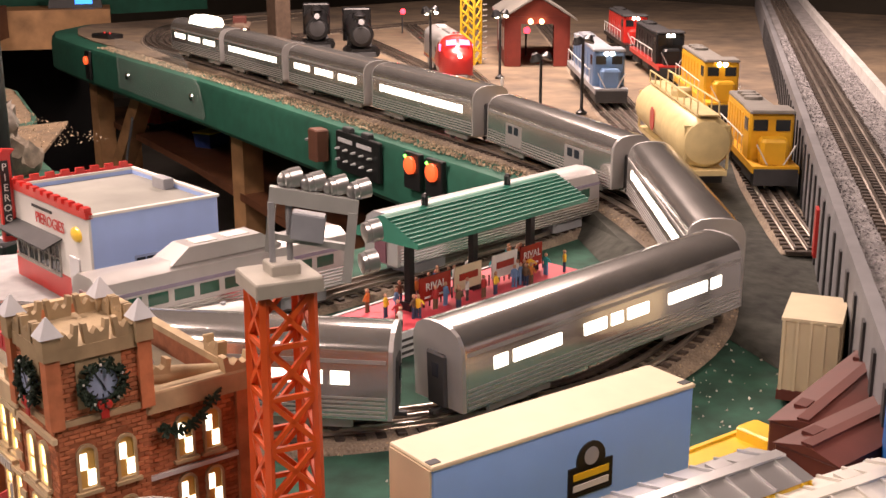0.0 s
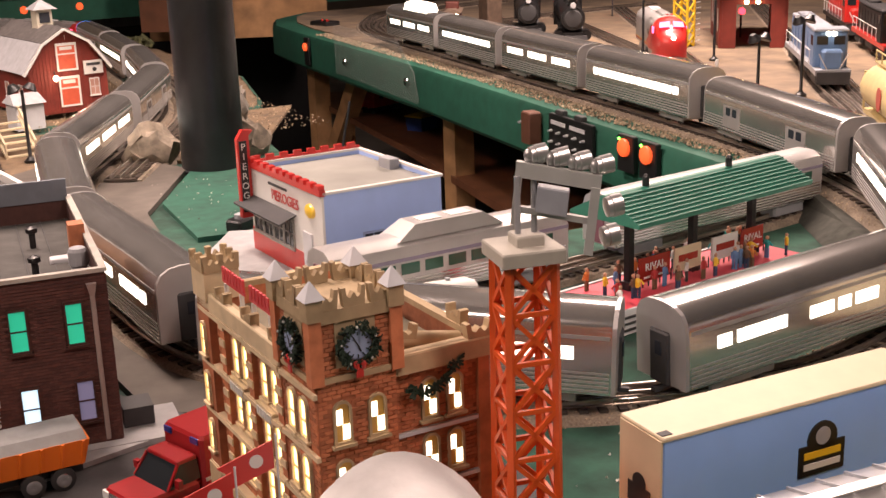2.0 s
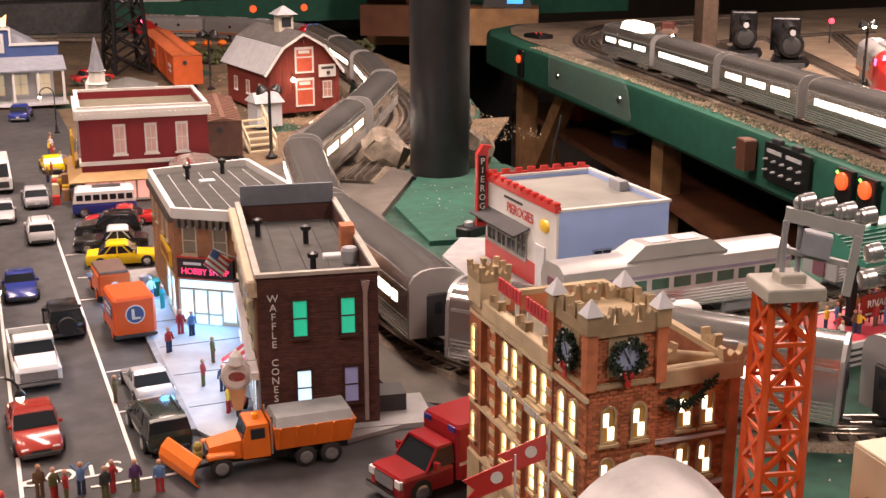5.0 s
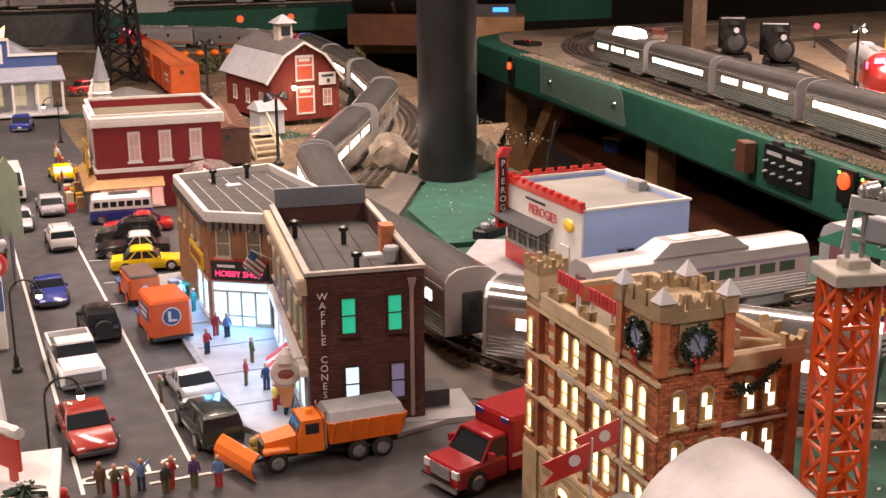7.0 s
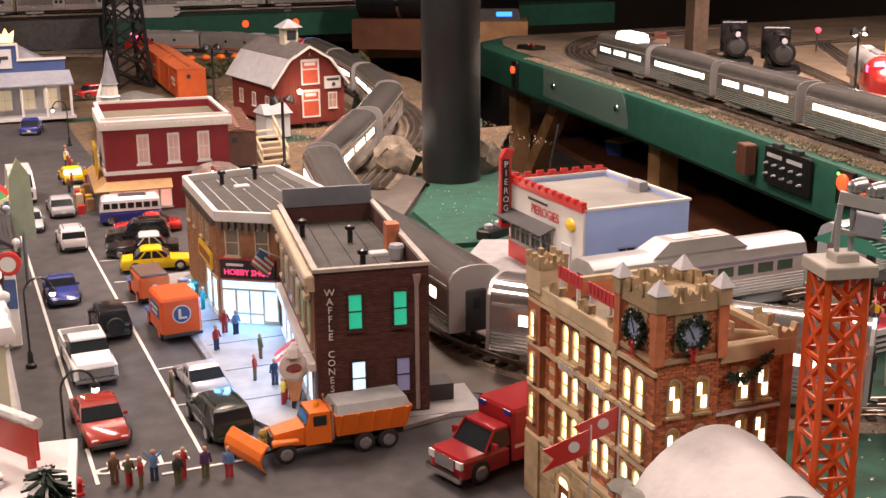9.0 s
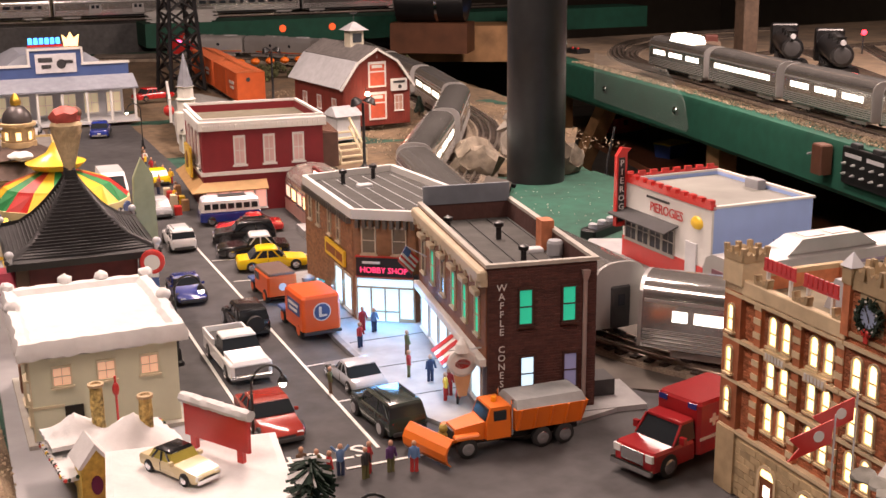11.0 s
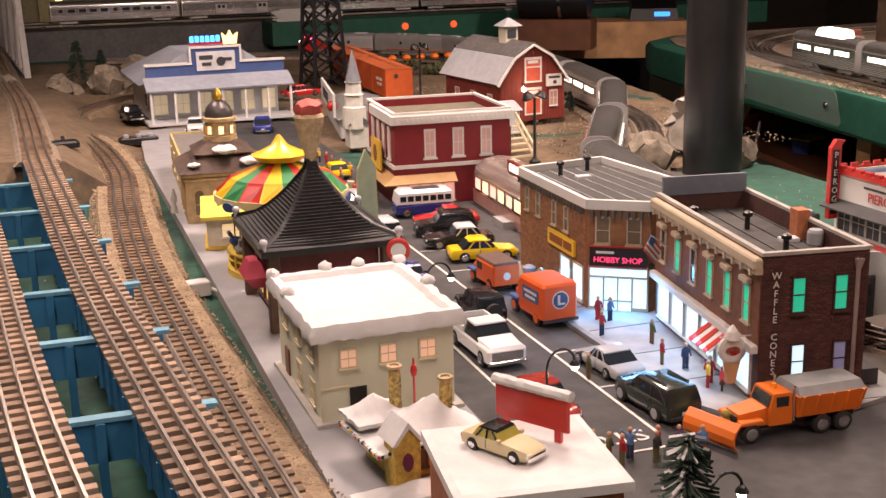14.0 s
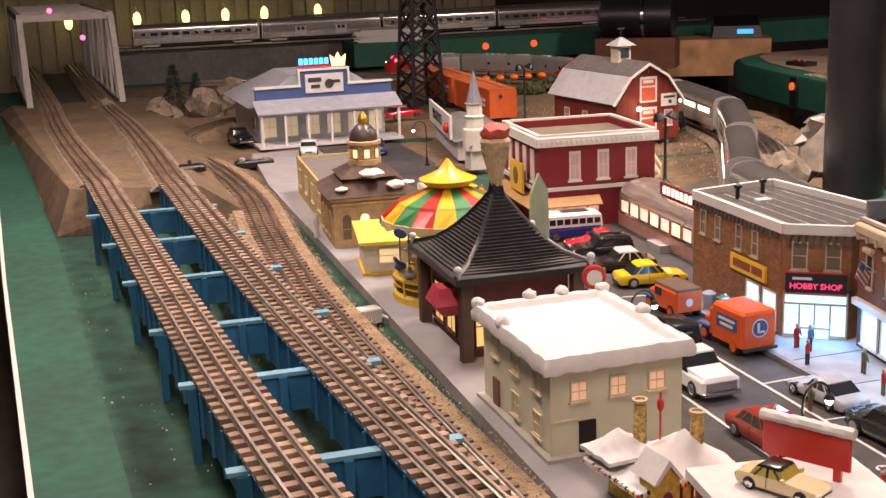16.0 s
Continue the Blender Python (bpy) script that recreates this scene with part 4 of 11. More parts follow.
    flag = part("flag_pole", S().rod((-0.001, 0.245, 0.098), (-0.030, 0.225, 0.118), 0.0007), LIGHTGREY, t)
    fm = Matrix.Translation((-0.030, 0.225, 0.118)) @ pose(0, 0, 0, 0, 42, 35)
    for i in range(7):
        part("flag_stripe", S().box(0.0, 0.030, -0.0003, 0.0003, -0.020 + i * 0.00286, -0.020 + (i + 1) * 0.00286, fm), RED if i % 2 == 0 else WHITE, flag)
    part("flag_canton", S().box(0.0, 0.012, -0.0005, 0.0005, -0.0086, 0.0001, fm), NAVY, flag)
    return t


waffle_shop()


# ---- hobby shop on the angled corner ----
def hobby_shop():
    t = thing("hobby_shop", "brown brick corner shop with a bright lit entrance and black sign", "building", Matrix.Identity(4))
    A, B, C, D, E = (0.104, 1.318), (0.041, 1.362), (0.047, 1.590), (0.182, 1.612), (0.205, 1.36)
    h = 0.143
    pts = [A, E, D, C, B]
    wall = TANBRICK
    part("wall", S().prism(pts, 0.0, h - 0.012), wall, t, "tan-brown brick walls")
    part("roof", S().prism([(x * 0.96 + 0.115 * 0.04, y * 0.97 + 1.49 * 0.03) for x, y in pts], h - 0.0118, h - 0.009), ROOFGREY, t, "dark grey tar roof with seams")
    cop = S()
    for a, b in zip(pts, pts[1:] + pts[:1]):
        cop.bar((*a, h - 0.006), (*b, h - 0.006), 0.006, 0.012)
    part("coping", cop, WHITE, t, "white cornice")
    for i in range(6):
        part("roof_seam", S().bar((0.066 + i * 0.022, 1.37, h - 0.0085), (0.070 + i * 0.020, 1.585, h - 0.0085), 0.0008), LIGHTGREY, t)
    roof_cluster(t, BLACK, (("hatch", 0.11, 1.52, h - 0.009), ("pipe", 0.09, 1.55, h - 0.009), ("pipe", 0.14, 1.57, h - 0.009)))

    def wallm(a, b):
        return Matrix.Translation((*a, 0)) @ pose(0, 0, 0, 0, 0, math.degrees(math.atan2(b[1] - a[1], b[0] - a[0])))
    corner = wallm(B, A)
    side_m = wallm(C, B)
    trim = MATS["tan_trim"]
    for u in (0.019, 0.057):
        window(t, corner, u, 0.090, 0.015, 0.030, mat("dusk_glass", (0.16, 0.13, 0.09), 0.15), trim)
    for u in (0.030, 0.070, 0.125, 0.165):
        window(t, side_m, u, 0.090, 0.012, 0.030, MATS["dusk_glass"], trim)
    for i in range(9):
        part("bracket", S().box(0.004 + i * 0.0085, 0.008 + i * 0.0085, -0.007, 0, h - 0.022, h - 0.012, corner), mat("dark_bracket", (0.10, 0.085, 0.07), 0.6), t)
    for i in range(22):
        part("bracket", S().box(0.006 + i * 0.0100, 0.009 + i * 0.0100, -0.006, 0, h - 0.020, h - 0.012, side_m), MATS["dark_bracket"], t)
    sign = part("sign", S().box(0.004, 0.073, -0.006, -0.0005, 0.062, 0.085, corner), BLACK, t, "black sign board with red lettering")
    part("sign_border", S().box(0.003, 0.074, -0.0052, -0.0008, 0.0605, 0.062, corner).box(0.003, 0.074, -0.0052, -0.0008, 0.085, 0.0865, corner), RED, sign)
    neon = mat("neon_red", (1.0, 0.05, 0.16), emit=1.6)
    part("name_bar", S().box(0.012, 0.034, -0.0068, -0.006, 0.0775, 0.0805, corner), WHITE, sign)
    lettered("HOBBY SHOP", 0.0102, neon, sign, corner, 0.0385, 0.0695, 0.0066, 0.95)
    door = part("shop_door", S().box(0.002, 0.0755, -0.003, 0, 0.058, 0.061, corner), trim, t, "tan framed double door and shop windows")
    for a, b, z0, z1 in ((0.002, 0.004, 0, 0.058), (0.0735, 0.0755, 0, 0.058), (0.020, 0.022, 0, 0.046), (0.055, 0.057, 0, 0.046), (0.0375, 0.0392, 0, 0.046), (0.004, 0.0735, 0.046, 0.048), (0.004, 0.020, 0, 0.009), (0.057, 0.0735, 0, 0.009), (0.022, 0.0375, 0.016, 0.018), (0.0392, 0.055, 0.016, 0.018)):
        part("door_frame", S().box(a, b, -0.003, 0, z0, z1, corner), trim, door)
    for a, b, z0, z1 in ((0.004, 0.020, 0.009, 0.046), (0.022, 0.0375, 0.004, 0.046), (0.0392, 0.055, 0.004, 0.046), (0.057, 0.0735, 0.009, 0.046), (0.004, 0.0735, 0.048, 0.058)):
        part("pane", S().box(a, b, -0.001, 0.0003, z0, z1, corner), LITCOOL, door)
    for a in (0.145, 0.185):
        window(t, side_m, a + 0.018, 0.012, 0.030, 0.042, LITCOOL, trim, sash=False)
    part("yellow_sign", S().box(0.110, 0.195, -0.004, -0.0005, 0.062, 0.082, side_m), YELLOW, t, "yellow sign with dark writing")
    part("sign_writing", S().box(0.118, 0.160, -0.0046, -0.004, 0.067, 0.0775, side_m).box(0.164, 0.189, -0.0046, -0.004, 0.067, 0.0775, side_m), mat("sign_brown", (0.25, 0.08, 0.02), 0.6), t)
    brick_rows(t, side_m, 0.002, 0.226, 0.004, h - 0.022, mat("tan_brick_courses", (0.27, 0.13, 0.058), 0.8, vary=0.15, scale=120, island=0.22), bw=0.0066, bh=0.0028, skip=[(0.142, 0.226, 0, 0.058), (0.108, 0.2, 0.058, 0.086)] + [(u - 0.009, u + 0.009, 0.085, 0.126) for u in (0.030, 0.070, 0.125, 0.165)])
    part("lamp_box", S().box(0.076, 0.082, -0.010, -0.002, 0.060, 0.066, corner), BLACK, t)
    return t


hobby_shop()
lamp("shop_light", "AREA", 0.15, (0.065, 1.325, 0.045), (0.16, 0.50, 1.0), 0.06, (0.03, 1.27, 0.0), 0.04)
lamp("shop_light", "AREA", 0.11, (0.050, 1.13, 0.05), (0.22, 0.55, 1.0), 0.16, (-0.02, 1.15, 0.0), 0.03)
lamp("shop_light", "AREA", 0.16, (0.036, 1.43, 0.045), (0.10, 0.45, 1.0), 0.08, (-0.03, 1.42, 0.0), 0.04)

# ---- silver diner car ----
d = thing("diner", "polished silver diner with a row of lit windows and red sign", "diner", yaw(0.168, 1.815, 0, -2))
prof = [(-0.045, 0.0), (-0.045, 0.055), (-0.040, 0.068), (-0.024, 0.078), (0, 0.082), (0.024, 0.078), (0.040, 0.068), (0.045, 0.055), (0.045, 0.0)]
dm = pose(0, 0, 0, 0, 0, 90)
part("body", S().side(prof, -0.185, 0.185, dm), mat("diner_silver", (0.66, 0.60, 0.55), 0.25, 0.8, vary=0.1, scale=25), d, "rounded silver body", True)
part("lower_band", S().box(-0.0465, -0.045, -0.185, 0.185, 0.004, 0.026), mat("diner_band", (0.62, 0.36, 0.30), 0.35, 0.5), d, "pinkish band below the windows")
for i in range(9):
    window(d, face(-0.0455, 0.045, -0.2, 0.2, "left"), 0.156 - i * 0.039, 0.031, 0.028, 0.019, LITWARM if i % 2 else mat("diner_glow", (1.0, 0.72, 0.55), emit=0.8), CHROME, sash=False)
sgn = part("sign", S().box(-0.028, -0.024, -0.17, 0.06, 0.078, 0.098), mat("sign_maroon", (0.16, 0.03, 0.03), 0.5), d, "long rooftop sign with glowing letters")
for i in range(14):
    part("sign_letter", S().box(-0.030, -0.0275, -0.160 + i * 0.0152, -0.151 + i * 0.0152, 0.0815, 0.0935, c=0.001), mat("neon_pink", (1.0, 0.55, 0.45), emit=3.0), sgn)
part("step", S().box(-0.065, -0.045, -0.02, 0.03, 0, 0.012), CONCRETE, d)
part("fridge", S().box(-0.085, -0.062, -0.215, -0.192, 0, 0.045, c=0.002), CREAM, d, "cream vending cabinet")

# ---- crimson shop with a white cornice ----
r = thing("crimson_shop", "crimson two-storey shop with white cornice and white windows", "building", yaw(-0.004, 2.032, 0, -3.5) @ Matrix.Diagonal((1.02, 0.80, 1.085, 1)))
shell(r, 0, 0.205, 0, 0.265, 0.146, CRIMSON, mat("tan_roof", (0.13, 0.115, 0.08), 0.85, vary=0.2), 0.012, cap=0.004)
rf, rl = face(0, 0.205, 0, 0.265, "front"), face(0, 0.205, 0, 0.265, "left")
for u in (0.062, 0.112, 0.162):
    window(r, rf, u, 0.078, 0.015, 0.040, mat("pale_pane", (0.62, 0.42, 0.40), 0.3), WHITE, t=0.0025, split=True)
for u in (-0.045, -0.10, -0.155, -0.21):
    window(r, rl, u, 0.076, 0.018, 0.044, mat("pale_pane2", (0.75, 0.66, 0.62), 0.3), WHITE, t=0.003)
part("cornice", S().box(-0.007, 0.211, -0.007, 0, 0.131, 0.146, c=0.002).box(-0.007, 0, 0.0, 0.211, 0.131, 0.146), WHITE, r, "white cornice band")
for i in range(23):
    part("dentil", S().box(0.002 + i * 0.0088, 0.0055 + i * 0.0088, -0.0095, -0.007, 0.134, 0.140), WHITE, r)
part("band", S().box(-0.004, 0.207, -0.004, 0, 0.060, 0.066).box(-0.004, 0, 0, 0.267, 0.060, 0.066), WHITE, r, "white string course")
part("tan_awning", S().loft([[(-0.001, -0.001, 0.049), (0.105, -0.001, 0.049), (0.105, -0.022, 0.036), (-0.022, -0.022, 0.036), (-0.022, 0.26, 0.036), (-0.001, 0.26, 0.049)], [(-0.001, -0.001, 0.050), (0.105, -0.001, 0.050), (0.105, -0.023, 0.038), (-0.023, -0.023, 0.038), (-0.023, 0.26, 0.038), (-0.001, 0.26, 0.050)]]), mat("tan_awning", (0.50, 0.30, 0.12), 0.6), r)
for i in range(5):
    window(r, rf, 0.012 + i * 0.0205, 0.006, 0.017, 0.028, mat("shop_pink", (1.0, 0.45, 0.36), emit=0.7), WHITE, sash=False)
part("hall_of_fame_sign", S().box(-0.014, -0.010, 0.07, 0.16, 0.050, 0.098), YELLOW, r, "large yellow shop sign")
part("sign_figure", S().lathe([(0.014, -0.003), (0.014, 0.003)], 16, pose(-0.0125, 0.115, 0.075, 0, 90, 0)), mat("sign_brown2", (0.2, 0.1, 0.03), 0.6), r)
for i in range(7):
    part("sidewalk_crate", S().box(-0.05 + (i % 2) * 0.016, -0.038 + (i % 2) * 0.016, 0.01 + i * 0.034, 0.028 + i * 0.034, 0, 0.014 + (i % 3) * 0.004, c=0.001), (RED, WOOD, CREAM, YELLOW)[i % 4], r)

# ---- sage house with a snowy flat roof ----
g = thing("snowy_sage_house", "sage green two-storey house with a thick snow-covered flat roof", "building", yaw(-0.350, 1.126, 0.0035, 1.0) @ Matrix.Diagonal((0.93, 0.93, 0.97, 1)))
shell(g, 0, 0.145, 0, 0.195, 0.096, SAGE, SNOW, 0.004)
gf, gl = face(0, 0.145, 0, 0.195, "front"), face(0, 0.145, 0, 0.195, "left")
for u in (0.030, 0.073, 0.116):
    window(g, gf, u, 0.058, 0.016, 0.017, mat("curtained", (1.0, 0.62, 0.42), emit=0.25), CREAM, split=True)
for u in (-0.035, -0.095, -0.155):
    window(g, gl, u, 0.060, 0.020, 0.019, mat("pale_curtain", (0.60, 0.56, 0.36), 0.4), CREAM, split=True)
    if u != -0.155:
        window(g, gl, u, 0.014, 0.020, 0.021, MATS["pale_curtain"], CREAM, split=True)
part("door", S().box(-0.002, 0.0, 0.145, 0.163, 0, 0.034), mat("door_brown", (0.16, 0.06, 0.03), 0.5), g, "brown front door")
part("porch_door", S().box(0.030, 0.048, -0.002, 0.0, 0.0, 0.036), BLACK, g, "dark side door")
part("plinth", S().box(-0.008, 0.153, -0.010, 0.2, -0.003, 0.004), mat("plinth", (0.40, 0.38, 0.34), 0.8), g)
part("corner_board", S().box(-0.0015, 0.0, -0.0015, 0.0, 0, 0.096).box(0.0, 0.03, -0.0012, 0, 0.036, 0.0385), CREAM, g)
snow = S()
ring = []
n = 96
for i in range(n):
    a = i / n * 4
    k = int(a)
    f = a - k
    x, y = [(-0.010 + f * 0.165, -0.010), (0.155, -0.010 + f * 0.215), (0.155 - f * 0.165, 0.205), (-0.010, 0.205 - f * 0.215)][k]
    w = 0.0035 * noise.noise((x * 55, y * 55, 3))
    ring.append((x + w, y + w, 0.0035 * noise.noise((x * 90, y * 90, 7))))
snow.loft([[(x, y, 0.089 + d2) for x, y, d2 in ring], [(x * 1.01 - 0.001, y * 1.01 - 0.001, 0.097 + d2 * 0.6) for x, y, d2 in ring], [(0.0725 + (x - 0.0725) * 0.97, 0.0975 + (y - 0.0975) * 0.97, 0.105 + d2 * 0.5) for x, y, d2 in ring], [(0.0725 + (x - 0.0725) * 0.86, 0.0975 + (y - 0.0975) * 0.88, 0.1045) for x, y, d2 in ring], [(0.0725 + (x - 0.0725) * 0.80, 0.0975 + (y - 0.0975) * 0.83, 0.099) for x, y, d2 in ring]])
part("snow_cover", snow, SNOW, g, "thick white snow with drooping edges", True)
for x, y in ((-0.004, 0.20), (0.06, 0.203), (0.15, 0.198), (0.152, 0.10), (0.10, 0.203), (-0.004, 0.12)):
    part("snow_lump", S().ball((x, y, 0.106), 0.0085, 10, 6, 0.85, 0.25), SNOW, g, "", True)

# ---- kiosk with a swept black shingle roof and a big cone ----
k = thing("ice_cream_pavilion", "dark pavilion with a swept black shingle roof", "pavilion", yaw(-0.266, 1.505, 0.0035, 0) @ Matrix.Diagonal((1.02, 1, 0.96, 1)))
for x in (-0.068, 0.068):
    for y in (-0.082, 0.09):
        part("corner_post", S().box(x - 0.007, x + 0.007, y - 0.007, y + 0.007, 0, 0.10, c=0.001), mat("dark_timber", (0.10, 0.055, 0.035), 0.7, vary=0.2), k)
part("wall", S().box(-0.060, 0.060, -0.074, 0.082, 0.0, 0.10), mat("maroon_wall", (0.14, 0.03, 0.03), 0.7, vary=0.25), k)
for u in (-0.04, 0.0, 0.04):
    window(k, face(-0.06, 0.06, -0.074, 0.082, "front"), u, 0.014, 0.028, 0.05, mat("pavilion_glow", (1.0, 0.6, 0.2), emit=0.7), MATS["dark_timber"], split=True)
for u in (-0.05, 0.0, 0.05):
    window(k, face(-0.06, 0.06, -0.074, 0.082, "left"), u, 0.014, 0.034, 0.05, MATS["pavilion_glow"], MATS["dark_timber"], split=True)


def swept(z):
    f = (z - 0.108) / 0.088
    return 1.0 - f ** 0.55


rings = []
for i in range(9):
    z = 0.108 + 0.088 * i / 8
    w = max(0.05, swept(z) if i else 1.0)
    ax, ay = 0.083 * w, 0.098 * w
    rings.append([(-ax, -ay, z), (0, -ay, z - 0.003 * w), (ax, -ay, z), (ax, 0, z - 0.003 * w), (ax, ay, z), (0, ay, z - 0.003 * w), (-ax, ay, z), (-ax, 0, z - 0.003 * w)])
part("roof", S().loft(rings), SHINGLE, k, "swept pyramid roof")
for i in range(24):
    z0 = 0.109 + 0.085 * (i / 24) ** 1.25
    w = swept(z0)
    ax, ay = 0.0838 * w, 0.0988 * w
    for a, b in (((-ax, -ay), (ax, -ay)), ((ax, -ay), (ax, ay)), ((ax, ay), (-ax, ay)), ((-ax, ay), (-ax, -ay))):
        part("shingle", S().bar((*a, z0 + 0.0008), (*b, z0 + 0.0008), 0.0016, 0.003), SHINGLE, k)
for sx in (-1, 1):
    for sy in (-1, 1):
        ridge = []
        for i in range(9):
            z = 0.110 + 0.088 * i / 8
            w = max(0.05, swept(z - 0.002) if i else 1.0)
            x, y = sx * 0.084 * w, sy * 0.099 * w
            ridge.append([(x - 0.0018, y - 0.0018, z - 0.002), (x + 0.0018, y - 0.0018, z - 0.002), (x + 0.0018, y + 0.0018, z + 0.0015), (x - 0.0018, y + 0.0018, z + 0.0015)])
        part("hip_ridge", S().loft(ridge), BLACK, k)
        part("corner_ball", S().ball((sx * 0.080, sy * 0.095, 0.118), 0.005, 10, 6).lathe([(0.003, 0.106), (0.003, 0.114)], 8, cx=sx * 0.080, cy=sy * 0.095), LIGHTGREY, k, "grey finial lamp", True)
part("eave", S().box(-0.084, 0.084, -0.099, -0.096, 0.099, 0.107).box(-0.084, 0.084, 0.096, 0.099, 0.099, 0.107).box(-0.084, -0.081, -0.096, 0.096, 0.099, 0.107).box(0.081, 0.084, -0.096, 0.096, 0.099, 0.107), BLACK, k)
cone = part("giant_cone", S().lathe([(0.003, 0.190), (0.010, 0.214), (0.0165, 0.245), (0.0185, 0.252), (0.016, 0.256)], 18), mat("waffle_cone", (0.55, 0.42, 0.24), 0.7, vary=0.2, scale=160, bump=0.8), k, "giant waffle cone on the roof peak", True)
grid = S()
for i in range(18):
    for sg in (-1, 1):
        pts = []
        for j in range(7):
            f = j / 6
            a = 2 * math.pi * i / 18 + sg * f * 1.3
            rr = 0.0034 + (0.0169 - 0.003) * f ** 0.95
            pts.append((rr * math.cos(a), rr * math.sin(a), 0.191 + 0.054 * f))
        for p, q in zip(pts, pts[1:]):
            grid.bar(p, q, 0.0008)
part("waffle_grid", grid, MATS["waffle_cone"], cone)
part("scoop", S().ball((0, 0, 0.262), 0.017, 14, 8, 0.8, 0.3), mat("strawberry", (0.55, 0.10, 0.08), 0.6, vary=0.3), cone, "red scoop", True)
part("scoop", S().ball((0.010, 0.004, 0.266), 0.010, 12, 8, 0.8, 0.3), mat("chocolate", (0.20, 0.09, 0.05), 0.6, vary=0.3), cone, "brown scoop", True)
bx = part("red_lantern", S().loft([[(-0.088, -0.060, 0.052), (-0.066, -0.060, 0.052), (-0.066, -0.036, 0.052), (-0.088, -0.036, 0.052)], [(-0.100, -0.072, 0.068), (-0.062, -0.072, 0.068), (-0.062, -0.026, 0.068), (-0.100, -0.026, 0.068)], [(-0.092, -0.062, 0.088), (-0.066, -0.062, 0.088), (-0.066, -0.034, 0.088), (-0.092, -0.034, 0.088)]]), mat("raspberry", (0.50, 0.05, 0.09), 0.5), k, "raspberry red awning box")
gs = thing("menu_board", "tall pale green menu sign behind the pavilion", "sign", yaw(-0.165, 1.625, 0.0035, 18))
part("board", S().loft([[(x, -0.002, z) for x, z in ((-0.017, 0.075), (0.017, 0.06), (0.015, 0.15), (0.0, 0.175), (-0.013, 0.15))], [(x, 0.002, z) for x, z in ((-0.017, 0.075), (0.017, 0.06), (0.015, 0.15), (0.0, 0.175), (-0.013, 0.15))]]), mat("mint_board", (0.40, 0.47, 0.30), 0.6, vary=0.12), gs)
part("post", S().rod((0, 0, 0), (0, 0, 0.075), 0.003), GREY, gs)
rs = thing("soda_sign", "white pole sign with a round red badge", "sign", yaw(-0.196, 1.375, 0.0035, -15))
part("pylon", S().box(-0.006, 0.006, -0.003, 0.003, 0, 0.085, c=0.001), WHITE, rs)
part("badge", S().lathe([(0.014, -0.003), (0.014, 0.003), (0.012, 0.004)], 18, pose(0, 0, 0.098, 90, 0, 0)), RED, rs)
part("badge_ring", S().lathe([(0.009, -0.005), (0.009, 0.0045)], 18, pose(0, 0, 0.098, 90, 0, 0)), WHITE, rs)
part("panel", S().box(-0.0065, 0.0065, -0.0045, -0.003, 0.045, 0.08), NAVY, rs)

